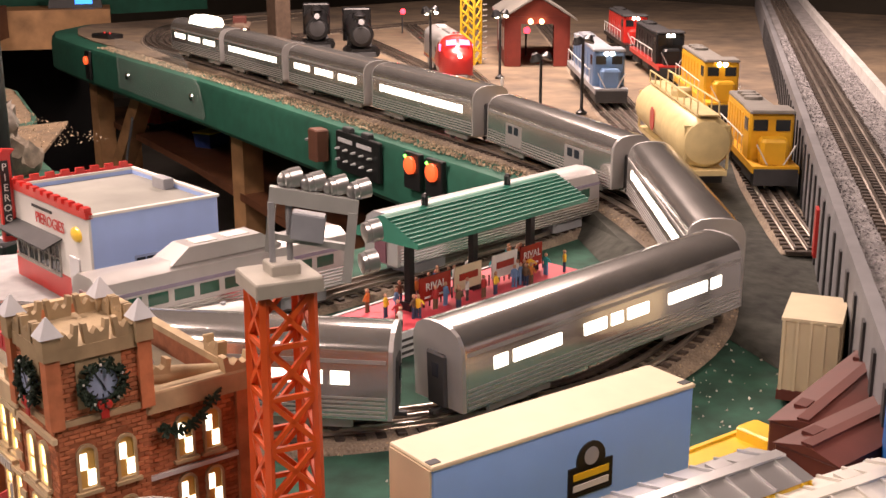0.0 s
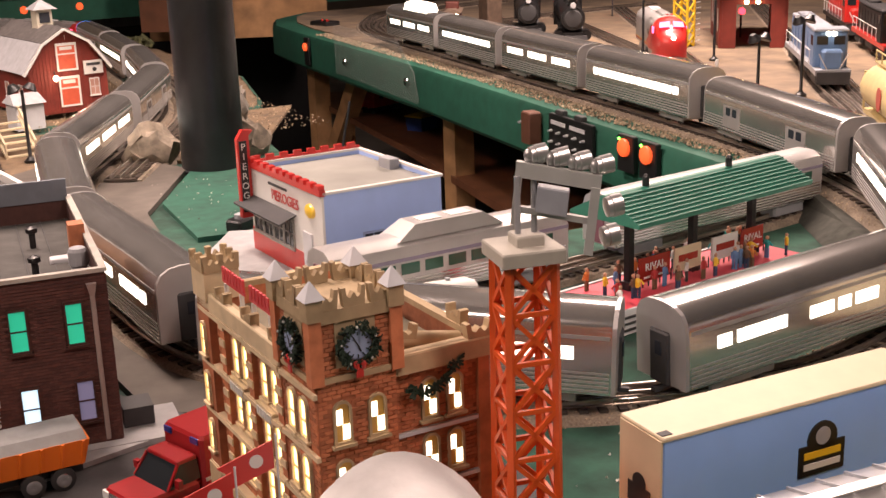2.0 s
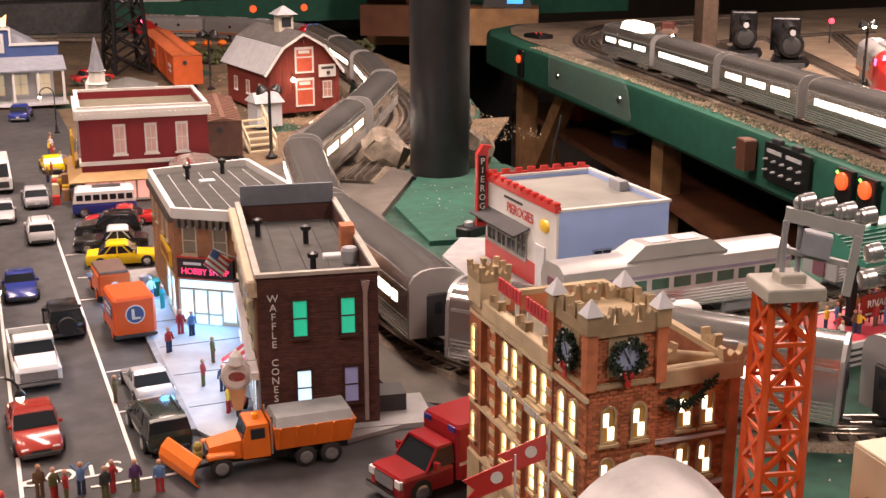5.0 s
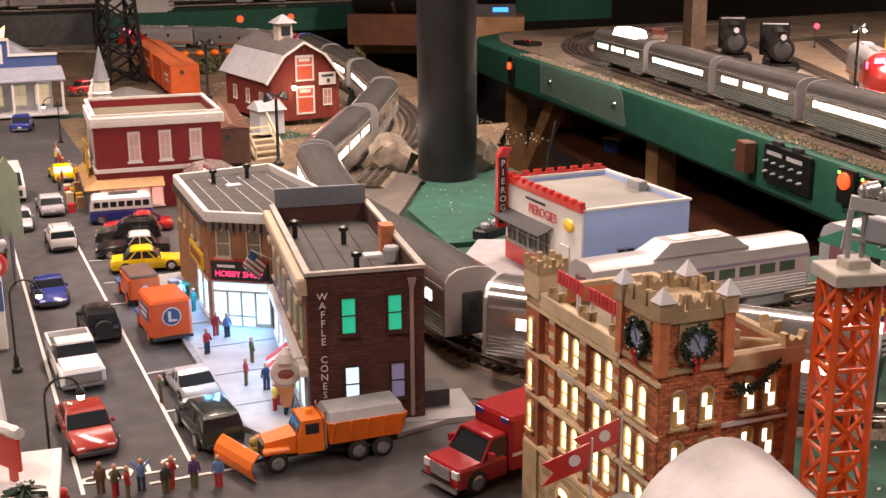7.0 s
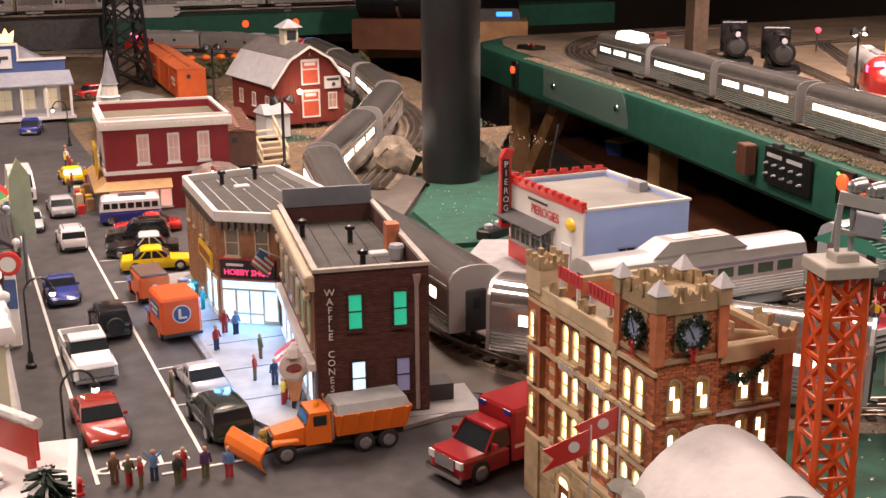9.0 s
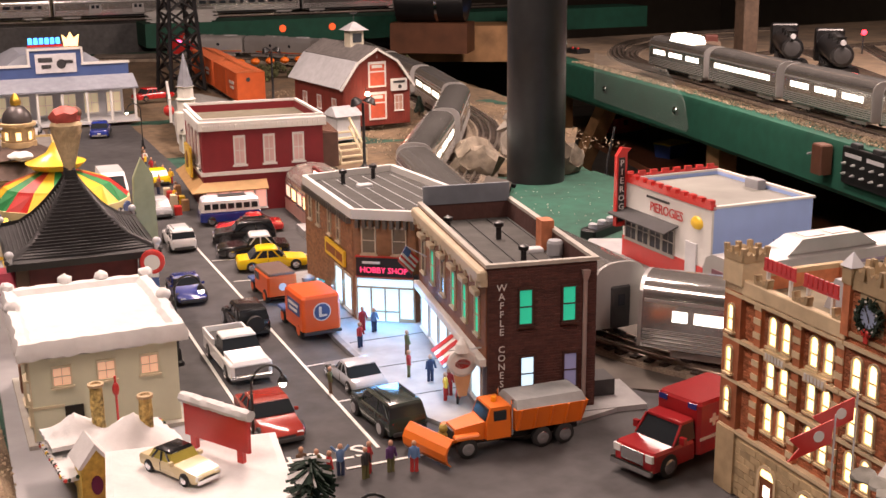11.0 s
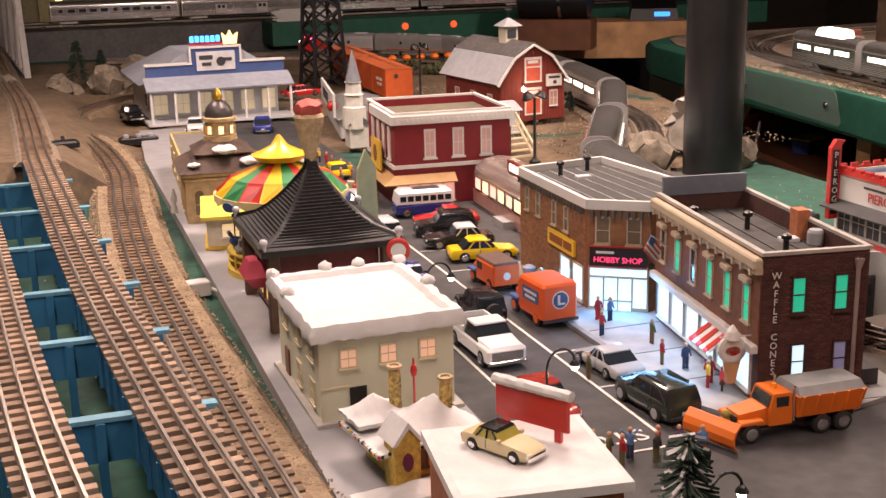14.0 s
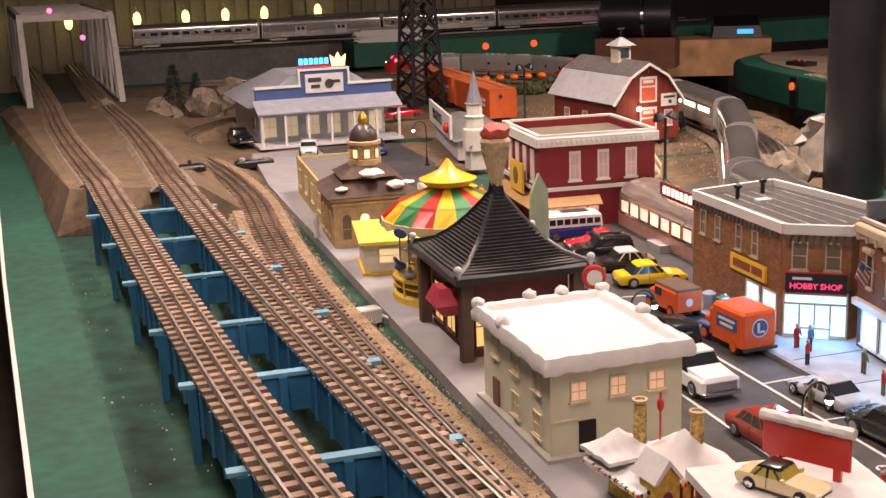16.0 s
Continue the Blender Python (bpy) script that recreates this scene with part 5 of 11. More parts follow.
# ---- carousel ----
c = thing("carousel", "carousel with a striped red, yellow and green canopy", "carousel", yaw(-0.266, 1.705, 0.0035, 0) @ Matrix.Diagonal((1, 1, 0.90, 1)))
part("base", S().lathe([(0.082, 0), (0.082, 0.010), (0.078, 0.014), (0.02, 0.015)], 32), mat("carousel_yellow", (0.70, 0.50, 0.08), 0.5), c, "round yellow base", True)
part("drum", S().lathe([(0.022, 0.015), (0.026, 0.13)], 16), CREAM, c, "", True)
STRIPE = (YELLOW, mat("canopy_green", (0.02, 0.22, 0.06), 0.5), RED)
for i in range(18):
    a0, a1 = 2 * math.pi * i / 18, 2 * math.pi * (i + 1) / 18
    am = (a0 + a1) / 2
    P = lambda rr, a, z: (rr * math.cos(a), rr * math.sin(a), z)
    part("canopy_panel", S().add([P(0.094, a0, 0.126), P(0.090, am, 0.121), P(0.094, a1, 0.126), P(0.070, a1, 0.150), P(0.018, a1, 0.172), P(0.018, a0, 0.172), P(0.070, a0, 0.150)], [(0, 1, 2, 3, 6), (6, 3, 4, 5)]).add([P(0.094, a0, 0.125), P(0.090, am, 0.120), P(0.094, a1, 0.125), P(0.070, a1, 0.149), P(0.018, a1, 0.171), P(0.018, a0, 0.171), P(0.070, a0, 0.149)], [(6, 3, 2, 1, 0), (5, 4, 3, 6)]), STRIPE[i % 3], c)
    part("valance", S().loft([[P(0.094, a0, 0.126), P(0.094, a1, 0.126), P(0.0945, a1, 0.118), P(0.0945, am, 0.112), P(0.0945, a0, 0.118)], [P(0.092, a0, 0.126), P(0.092, a1, 0.126), P(0.0925, a1, 0.118), P(0.0925, am, 0.112), P(0.0925, a0, 0.118)]]), mat("valance_cream", (0.72, 0.60, 0.30), 0.5), c)
    if i % 3 == 1:
        part("rim_mirror", S().lathe([(0.0105, 0), (0.0095, 0.0015)], 14, Matrix.Translation(P(0.0955, am, 0.116)) @ pose(0, 0, 0, 0, 0, math.degrees(am)) @ pose(0, 0, 0, 0, 90, 0) @ Matrix.Diagonal((0.75, 1.2, 1, 1))), NAVY, c, "oval blue rim medallion")
    if i % 2 == 0:
        part("pole", S().rod(P(0.070, a0, 0.014), P(0.070, a0, 0.13), 0.0012), CHROME, c)
        horse = S().ball(P(0.070, a0, 0.045), 0.009, 8, 5, 0.8).rod(P(0.070, a0, 0.045), P(0.078, a0 + 0.15, 0.062), 0.003).rod(P(0.070, a0, 0.043), P(0.066, a0 + 0.1, 0.025), 0.0014).rod(P(0.072, a0, 0.043), P(0.074, a0 - 0.1, 0.025), 0.0014)
        part("carousel_seat", horse, (WHITE, NAVY, GREY)[i // 2 % 3], c, "small painted mount")
        part("fence_post", S().rod(P(0.080, a0, 0.01), P(0.080, a0, 0.038), 0.0014), MATS["carousel_yellow"], c)
part("fence_rail", S().lathe([(0.0795, 0.034), (0.081, 0.034), (0.081, 0.0365), (0.0795, 0.0365)], 32).lathe([(0.0795, 0.024), (0.081, 0.024), (0.081, 0.0255), (0.0795, 0.0255)], 32), MATS["carousel_yellow"], c)
part("crown", S().lathe([(0.030, 0.172), (0.040, 0.182), (0.030, 0.186), (0.012, 0.196), (0.006, 0.206), (0.002, 0.212)], 18), YELLOW, c, "yellow crown", True)
pu = thing("power_box", "white power box with a white cable beside the carousel", "power box", yaw(-0.398, 1.655, -0.008, 10))
part("box", S().box(-0.016, 0.016, -0.011, 0.011, 0, 0.020, c=0.002), WHITE, pu)
cab = S()
pp = [(0.016, 0, 0.008), (0.03, -0.03, 0.004), (0.05, -0.06, 0.012), (0.07, -0.07, 0.012)]
for a, b in zip(smooth_path(pp, 6), smooth_path(pp, 6)[1:]):
    cab.rod(a, b, 0.0022)
part("cable", cab, WHITE, pu, "", True)

# ---- yellow ticket booth ----
y = thing("ticket_booth", "small white booth with a bright yellow slab roof", "booth", yaw(-0.312, 1.885, 0.0035, -8))
part("wall", S().box(-0.038, 0.038, -0.040, 0.055, 0, 0.048), mat("booth_white", (0.72, 0.68, 0.55), 0.6), y)
part("roof", S().loft([[(-0.046, -0.055, 0.048), (0.05, -0.055, 0.048), (0.05, 0.07, 0.054), (-0.046, 0.07, 0.054)], [(-0.046, -0.055, 0.053), (0.05, -0.055, 0.053), (0.05, 0.07, 0.060), (-0.046, 0.07, 0.060)]]), mat("booth_yellow", (0.85, 0.70, 0.10), 0.6), y, "bright yellow flat roof")
part("plinth", S().box(-0.042, 0.042, -0.045, 0.06, 0, 0.004), YELLOW, y)
window(y, face(-0.038, 0.038, -0.04, 0.055, "front"), 0, 0.018, 0.03, 0.02, mat("booth_glow", (1.0, 0.75, 0.4), emit=0.6), WHITE)

# ---- town hall with a domed cupola ----
h = thing("town_hall", "tan stone town hall with a dark roof and domed cupola", "building", yaw(-0.355, 2.045, 0.0035, -3))
shell(h, 0, 0.125, 0, 0.50, 0.075, mat("pale_yellow_stone", (0.55, 0.42, 0.18), 0.7, vary=0.2), mat("hall_flat_roof", (0.16, 0.15, 0.14), 0.8), 0.004)
HS = mat("hall_stone", (0.52, 0.38, 0.20), 0.7, vary=0.2, scale=80, bump=0.3)
part("entrance_block", S().box(-0.006, 0.13, -0.012, 0.13, 0, 0.078), HS, h, "carved stone front block")
part("cornice", S().box(-0.012, 0.136, -0.018, 0.136, 0.078, 0.084, c=0.002).box(-0.009, 0.133, -0.015, 0.133, 0.070, 0.074), HS, h)
RB = mat("brown_roof", (0.085, 0.055, 0.042), 0.8, vary=0.3, scale=80, bump=0.5)
part("hip_roof", S().loft([[(-0.016, -0.022, 0.084), (0.14, -0.022, 0.084), (0.14, 0.14, 0.084), (-0.016, 0.14, 0.084)], [(0.022, 0.02, 0.108), (0.102, 0.02, 0.108), (0.102, 0.10, 0.108), (0.022, 0.10, 0.108)]]), RB, h, "brown shingled hip roof")
part("hip_roof", S().loft([[(0.012, 0.008, 0.110), (0.112, 0.008, 0.110), (0.112, 0.11, 0.110), (0.012, 0.11, 0.110)], [(0.044, 0.045, 0.130), (0.08, 0.045, 0.130), (0.08, 0.075, 0.130), (0.044, 0.075, 0.130)]]), RB, h, "upper brown roof tier")
part("tier_wall", S().box(0.02, 0.104, 0.018, 0.102, 0.104, 0.111), HS, h)
part("cupola", S().lathe([(0.028, 0.125), (0.028, 0.134), (0.024, 0.135), (0.024, 0.158), (0.029, 0.159), (0.029, 0.164), (0.024, 0.165)], 16, pose(0.062, 0.06, 0)), HS, h, "round stone cupola", True)
for i in range(8):
    a = 2 * math.pi * i / 8
    window(h, Matrix.Translation((0.062 + 0.0245 * math.cos(a), 0.06 + 0.0245 * math.sin(a), 0)) @ pose(0, 0, 0, 0, 0, math.degrees(a) + 90), 0, 0.138, 0.008, 0.013, LITWARM, HS, sash=False, sill=False)
part("dome", S().lathe([(0.024, 0.165), (0.0235, 0.172), (0.020, 0.181), (0.013, 0.189), (0.006, 0.193)], 18, pose(0.062, 0.06, 0)), mat("dome_dark", (0.08, 0.07, 0.07), 0.35, 0.3), h, "dark dome", True)
part("finial", S().lathe([(0.008, 0.193), (0.009, 0.198), (0.007, 0.204), (0.002, 0.212)], 12, pose(0.062, 0.06, 0)), mat("gold", (0.75, 0.48, 0.08), 0.3, 0.8), h, "gold finial", True)
for u in (0.015, 0.045, 0.08, 0.11):
    window(h, face(-0.006, 0.13, -0.012, 0.13, "front"), u, 0.014, 0.014, 0.034, LITWARM if u in (0.045, 0.08) else MATS["dusk_glass"], HS, arch=True)
for i in range(3):
    window(h, face(-0.006, 0.125, 0, 0.5, "left"), -0.03 - i * 0.035, 0.016, 0.014, 0.034, MATS["dusk_glass"], HS, arch=True)
for i in range(4):
    window(h, face(0, 0.125, 0, 0.5, "left"), -0.19 - i * 0.085, 0.025, 0.03, 0.03, mat("yellow_pane", (0.60, 0.48, 0.22), 0.4), CREAM, split=True)
for p, q in (((0.01, -0.005, 0.096), 0.011), ((0.10, -0.004, 0.098), 0.016), ((0.062, 0.0, 0.118), 0.020), ((0.125, 0.02, 0.095), 0.012)):
    part("snow_patch", S().ball(p, q, 12, 6, 0.35, 0.2), SNOW, h, "patch of snow", True)
part("white_statuette", S().lathe([(0.006, 0), (0.005, 0.008), (0.003, 0.014), (0.006, 0.024), (0.004, 0.034), (0.002, 0.042)], 10, pose(-0.022, 0.085, 0)), WHITE, h, "small white ornament", True)

# ---- blue-fronted bowling hall ----
b = thing("bowling_hall", "low hall with navy blue false front and lit rooftop sign", "building", yaw(-0.305, 3.185, 0.0, 2))
part("wall", S().box(0.01, 0.345, 0.07, 0.45, 0, 0.10), LIGHTGREY, b)
part("gable_roof", S().loft([[(-0.02, 0.06, 0.098), (0.375, 0.06, 0.098), (0.375, 0.47, 0.098), (-0.02, 0.47, 0.098)], [(0.10, 0.06, 0.175), (0.255, 0.06, 0.175), (0.255, 0.30, 0.175), (0.10, 0.30, 0.175)]]), mat("slate_roof", (0.30, 0.32, 0.37), 0.7, vary=0.12), b, "pale slate roof")
part("false_front", S().loft([[(x, 0.045, z) for x, z in ((0.0, 0.10), (0.36, 0.10), (0.36, 0.145), (0.245, 0.145), (0.245, 0.185), (0.115, 0.185), (0.115, 0.145), (0.0, 0.145))], [(x, 0.06, z) for x, z in ((0.0, 0.10), (0.36, 0.10), (0.36, 0.145), (0.245, 0.145), (0.245, 0.185), (0.115, 0.185), (0.115, 0.145), (0.0, 0.145))]]), NAVY, b, "navy blue stepped false front")
part("front_cap", S().box(-0.003, 0.118, 0.041, 0.064, 0.145, 0.150).box(0.242, 0.363, 0.041, 0.064, 0.145, 0.150).box(0.112, 0.248, 0.041, 0.064, 0.185, 0.190).box(0.112, 0.117, 0.041, 0.064, 0.150, 0.185).box(0.243, 0.248, 0.041, 0.064, 0.150, 0.185), WHITE, b, "white capping")
part("name_board", S().box(0.13, 0.23, 0.041, 0.045, 0.128, 0.176), mat("board_white", (0.62, 0.62, 0.64), 0.5), b, "white board with faint writing")
part("board_writing", S().box(0.137, 0.172, 0.0395, 0.041, 0.156, 0.167).box(0.144, 0.168, 0.0395, 0.041, 0.140, 0.149).lathe([(0.012, 0), (0.012, 0.0015)], 14, pose(0.193, 0.041, 0.15, 90, 0, 0)).box(0.198, 0.222, 0.0395, 0.041, 0.151, 0.159), DARK, b)
part("porch_roof", S().loft([[(-0.01, -0.02, 0.085), (0.37, -0.02, 0.085), (0.37, 0.045, 0.113), (-0.01, 0.045, 0.113)], [(-0.01, -0.021, 0.089), (0.37, -0.021, 0.089), (0.37, 0.045, 0.117), (-0.01, 0.045, 0.117)]]), MATS["slate_roof"], b, "sloped porch roof")
for i in range(7):
    part("porch_post", S().box(-0.002 + i * 0.06, 0.004 + i * 0.06, -0.016, -0.010, 0, 0.086), WHITE, b)
part("porch_floor", S().box(-0.01, 0.37, -0.02, 0.07, 0, 0.006), LIGHTGREY, b)
for i in range(6):
    window(b, face(0.01, 0.345, 0.07, 0.45, "front"), 0.035 + i * 0.057, 0.018, 0.035, 0.05, mat("porch_glow", (0.9, 0.75, 0.5), emit=0.25), WHITE, split=True)
window(b, face(0.01, 0.345, 0.07, 0.45, "left"), -0.15, 0.03, 0.04, 0.035, DARKGLASS, WHITE)
sg = part("roof_sign", S().box(0.115, 0.20, 0.05, 0.055, 0.193, 0.199), RED, b, "lit rooftop sign frame")
for i in range(6):
    part("sign_letter", S().box(0.118 + i * 0.0135, 0.128 + i * 0.0135, 0.048, 0.056, 0.2005, 0.216, c=0.002), mat("neon_blue", (0.05, 0.30, 1.0), emit=4.0), sg)
part("sign_crown", S().loft([[(x, 0.048, z) for x, z in ((0.205, 0.193), (0.238, 0.193), (0.243, 0.222), (0.23, 0.212), (0.222, 0.228), (0.213, 0.212), (0.201, 0.222))], [(x, 0.056, z) for x, z in ((0.205, 0.193), (0.238, 0.193), (0.243, 0.222), (0.23, 0.212), (0.222, 0.228), (0.213, 0.212), (0.201, 0.222))]]), mat("neon_gold", (1.0, 0.6, 0.25), emit=2.2), sg)

# ---- white chapel, produce stand, lattice tower ----
p = thing("produce_stand", "grey-roofed produce stand with a long white sign", "stand", yaw(0.205, 2.76, 0.0, 81))
part("wall", S().box(0, 0.40, 0, 0.12, 0, 0.045), LIGHTGREY, p)
part("roof", S().loft([[(-0.01, -0.02, 0.044), (0.41, -0.02, 0.044), (0.41, 0.127, 0.044), (-0.01, 0.127, 0.044)], [(-0.005, 0.05, 0.062), (0.405, 0.05, 0.062), (0.405, 0.06, 0.062), (-0.005, 0.06, 0.062)]]), mat("grey_shingle", (0.17, 0.17, 0.16), 0.8, vary=0.2), p)
part("sign", S().box(0.02, 0.39, 0.128, 0.134, 0.046, 0.100), WHITE, p, "long white sign board")
words("PRODUCE", 0.036, mat("sign_black", (0.03, 0.03, 0.03), 0.6), p, pose(0.23, 0.1352, 0.074, 90, 0, 180), "lettering", "black lettering", 1.0, 0.0004)
part("apple_mark", S().ball((0.05, 0.134, 0.070), 0.013, 10, 6, 1.0), RED, p, "", True)
ch = thing("white_chapel", "small white chapel steeple with a grey spire", "church", yaw(0.10, 2.64, 0.0, 0) @ Matrix.Diagonal((0.9, 0.9, 0.85, 1)))
part("nave", S().box(-0.030, 0.02, 0, 0.05, 0, 0.06), mat("chapel_white", (0.66, 0.64, 0.58), 0.6, vary=0.1), ch)
part("nave_roof", S().loft([[(-0.034, -0.004, 0.06), (0.024, -0.004, 0.06), (0.024, 0.054, 0.06), (-0.034, 0.054, 0.06)], [(-0.014, -0.004, 0.08), (0.004, -0.004, 0.08), (0.004, 0.054, 0.08), (-0.014, 0.054, 0.08)]]), mat("chapel_roof", (0.13, 0.13, 0.13), 0.8, vary=0.2), ch)
part("steeple", S().lathe([(0.030, 0.05), (0.030, 0.105), (0.023, 0.108), (0.022, 0.135), (0.026, 0.138), (0.020, 0.142), (0.019, 0.168), (0.023, 0.171)], 8, pose(-0.012, 0.02, 0, 0, 0, 22.5)), MATS["chapel_white"], ch, "tiered white steeple")
part("spire", S().lathe([(0.020, 0.171), (0.010, 0.215), (0.001, 0.255)], 8, pose(-0.012, 0.02, 0, 0, 0, 22.5)), mat("spire_grey", (0.20, 0.21, 0.24), 0.7), ch, "grey pointed spire")
lt = thing("lattice_tower", "black lattice radio tower", "tower", yaw(0.285, 3.78, 0.0, 12))
for sx in (-1, 1):
    for sy in (-1, 1):
        part("leg", S().bar((sx * 0.055, sy * 0.055, 0), (sx * 0.036, sy * 0.036, 0.36), 0.009), BLACK, lt)
for i in range(6):
    z0, z1 = i * 0.06, (i + 1) * 0.06
    w0, w1 = 0.055 - 0.019 * z0 / 0.36, 0.055 - 0.019 * z1 / 0.36
    for a in range(4):
        m = pose(0, 0, 0, 0, 0, 90 * a)
        for s0, s1 in ((-1, 1), (1, -1)):
            part("brace", S().bar(m @ Vector((s0 * w0, -w0, z0)), m @ Vector((s1 * w1, -w1, z1)), 0.006), BLACK, lt)
part("tank", S().lathe([(0.06, 0.36), (0.06, 0.40), (0.05, 0.42), (0.01, 0.44)], 16), GREY, lt, "", True)

# ---- red barn with a grey gambrel roof ----
bn = thing("barn", "red barn with grey gambrel roof and white trimmed doors", "barn", yaw(0.494, 2.80, 0.004, 7))
bw, bd = 0.178, 0.30
gam = [(0.0, 0.0), (bw, 0.0), (bw, 0.105), (bw * 0.80, 0.155), (bw / 2, 0.185), (bw * 0.20, 0.155), (0.0, 0.105)]
part("wall", S().loft([[(x, 0.0, z) for x, z in gam], [(x, bd, z) for x, z in gam]]), BARNRED, bn, "red board walls")
planks = S()
for i in range(22):
    x = 0.004 + i * 0.0081
    top = np.interp(x, [0, bw * 0.2, bw / 2, bw * 0.8, bw], [0.105, 0.155, 0.185, 0.155, 0.105]) - 0.003
    part("board", S().box(x, x + 0.0072, -0.0012, 0, 0.001, top), BARNRED, bn)
for i in range(34):
    part("board", S().box(-0.0012, 0, 0.004 + i * 0.0086, 0.0117 + i * 0.0086, 0.001, 0.102), BARNRED, bn)
pale = mat("barn_roof_pale", (0.42, 0.43, 0.45), 0.7, vary=0.12)
darkr = mat("barn_roof_dark", (0.13, 0.12, 0.115), 0.8, vary=0.25, scale=80)
o = 0.010
for a, q, mm in (((-0.012, 0.094), (bw * 0.20, 0.158), pale), ((bw * 0.20, 0.158), (bw / 2, 0.189), darkr), ((bw / 2, 0.189), (bw * 0.80, 0.158), darkr), ((bw * 0.80, 0.158), (bw + 0.012, 0.094), pale)):
    nrm = Vector((-(q[1] - a[1]), 0, q[0] - a[0])).normalized() * 0.004
    part("roof_slope", S().loft([[(a[0], yy, a[1]), (q[0], yy, q[1]), (q[0] + nrm.x, yy, q[1] + nrm.z), (a[0] + nrm.x, yy, a[1] + nrm.z)] for yy in (-o, bd + o)]), mm, bn)
for a, q in (((-0.012, 0.092), (bw * 0.20, 0.156)), ((bw * 0.20, 0.156), (bw / 2, 0.187)), ((bw / 2, 0.187), (bw * 0.80, 0.156)), ((bw * 0.80, 0.156), (bw + 0.012, 0.092))):
    part("white_verge", S().bar((a[0], -o - 0.002, a[1]), (q[0], -o - 0.002, q[1]), 0.005), WHITE, bn)
bf = face(0, bw, 0, bd, "front")
for z, hh in ((0.018, 0.058), (0.098, 0.052)):
    dr = window(bn, Matrix.Translation((0, -0.0012, 0)), 0.092, z, 0.040, hh, mat("barn_door_glow", (0.55, 0.10, 0.05), 0.5), WHITE, t=0.004, sash=False, sill=False, name="barn_door")
    part("door_rail", S().box(0.072, 0.112, -0.0025, -0.0012, z + hh * 0.62, z + hh * 0.68).box(0.0775, 0.106, -0.0025, -0.0012, z + hh * 0.82, z + hh * 0.96), WHITE, dr)
window(bn, Matrix.Translation((0, -0.0012, 0)), 0.150, 0.035, 0.020, 0.035, mat("barn_pane", (0.45, 0.25, 0.2), 0.3), WHITE, split=True)
part("farm_sign", S().box(0.128, 0.172, -0.006, -0.002, 0.082, 0.112), WHITE, bn, "white farm sign")
part("sign_writing", S().box(0.134, 0.166, -0.0068, -0.006, 0.101, 0.107).ball((0.152, -0.006, 0.092), 0.005), DARK, bn)
part("star", S().lathe([(0.006, -0.003), (0.006, 0)], 5, pose(0.09, -0.001, 0.168, 90, 0, 0)), WHITE, bn)
for i in range(3):
    window(bn, face(0, bw, 0, bd, "left") @ Matrix.Translation((0, -0.0012, 0)), -0.05 - i * 0.09, 0.035, 0.022, 0.03, MATS["barn_pane"], WHITE)
cu = part("cupola", S().box(bw / 2 - 0.018, bw / 2 + 0.018, 0.10, 0.136, 0.175, 0.225), mat("cupola_cream", (0.62, 0.58, 0.46), 0.6), bn, "cream cupola on the ridge")
part("cupola_roof", S().loft([[(bw / 2 - 0.028, 0.09, 0.225), (bw / 2 + 0.028, 0.09, 0.225), (bw / 2 + 0.028, 0.146, 0.225), (bw / 2 - 0.028, 0.146, 0.225)], [(bw / 2 - 0.003, 0.115, 0.245), (bw / 2 + 0.003, 0.115, 0.245), (bw / 2 + 0.003, 0.121, 0.245), (bw / 2 - 0.003, 0.121, 0.245)]]), pale, cu)
part("cupola_louvre", S().box(bw / 2 - 0.012, bw / 2 + 0.012, 0.0985, 0.10, 0.195, 0.218), DARKGLASS, cu)
part("weather_vane", S().rod((bw / 2, 0.118, 0.245), (bw / 2, 0.118, 0.268), 0.001).box(bw / 2 - 0.010, bw / 2 + 0.010, 0.1175, 0.1185, 0.264, 0.268), DARK, cu)
lamp("barn_light", "POINT", 0.06, (0.575, 2.765, 0.085), (1.0, 0.62, 0.35), 0.006)
bl = thing("barn_lamp", "glowing wall lamp beside the barn doors", "lamp", pose(0.553, 2.792, 0.085))
part("bulb", S().ball((0, 0, 0), 0.006, 10, 6), BULB, bl, "", True)
part("bracket", S().rod((0, 0, 0.004), (0, 0.012, 0.014), 0.0015), BLACK, bl)

# ---- white and red diner with a sawtooth parapet ----
pg = thing("pierogi_shop", "white and pale blue shop with red sawtooth parapet", "building", yaw(0.487, 1.262, 0.010, 0.5))
x1, y1, hh = 0.156, 0.210, 0.110
shell(pg, 0, x1, 0, y1, hh, BLUEWALL, mat("pie_roof", (0.25, 0.25, 0.225), 0.6, vary=0.15, scale=20), 0.005, cap=0.003, cap_mat=WHITE)
part("street_front", S().box(-0.003, 0, -0.001, y1, 0.030, hh - 0.002), WHITE, pg, "white street front")
part("red_base", S().box(-0.004, 0, -0.001, y1, 0, 0.030), RED, pg, "red lower wall")
part("red_parapet", S().box(-0.006, 0.002, -0.002, y1 + 0.003, hh - 0.001, hh + 0.006).box(0, x1, y1, y1 + 0.004, hh - 0.001, hh + 0.006), RED, pg, "red parapet band")
for i in range(11):
    part("merlon", S().box(-0.006, 0.002, i * 0.0195, i * 0.0195 + 0.011, hh + 0.006, hh + 0.011), RED, pg)
for i in range(8):
    part("merlon", S().box(0.002 + i * 0.0195, 0.013 + i * 0.0195, y1, y1 + 0.004, hh + 0.006, hh + 0.011), RED, pg)
pl = face(-0.003, x1, 0, y1, "left")
lettered("PIEROGIES", 0.0185, RED, pg, pl, -0.100, 0.086, 0.0016, 0.92)
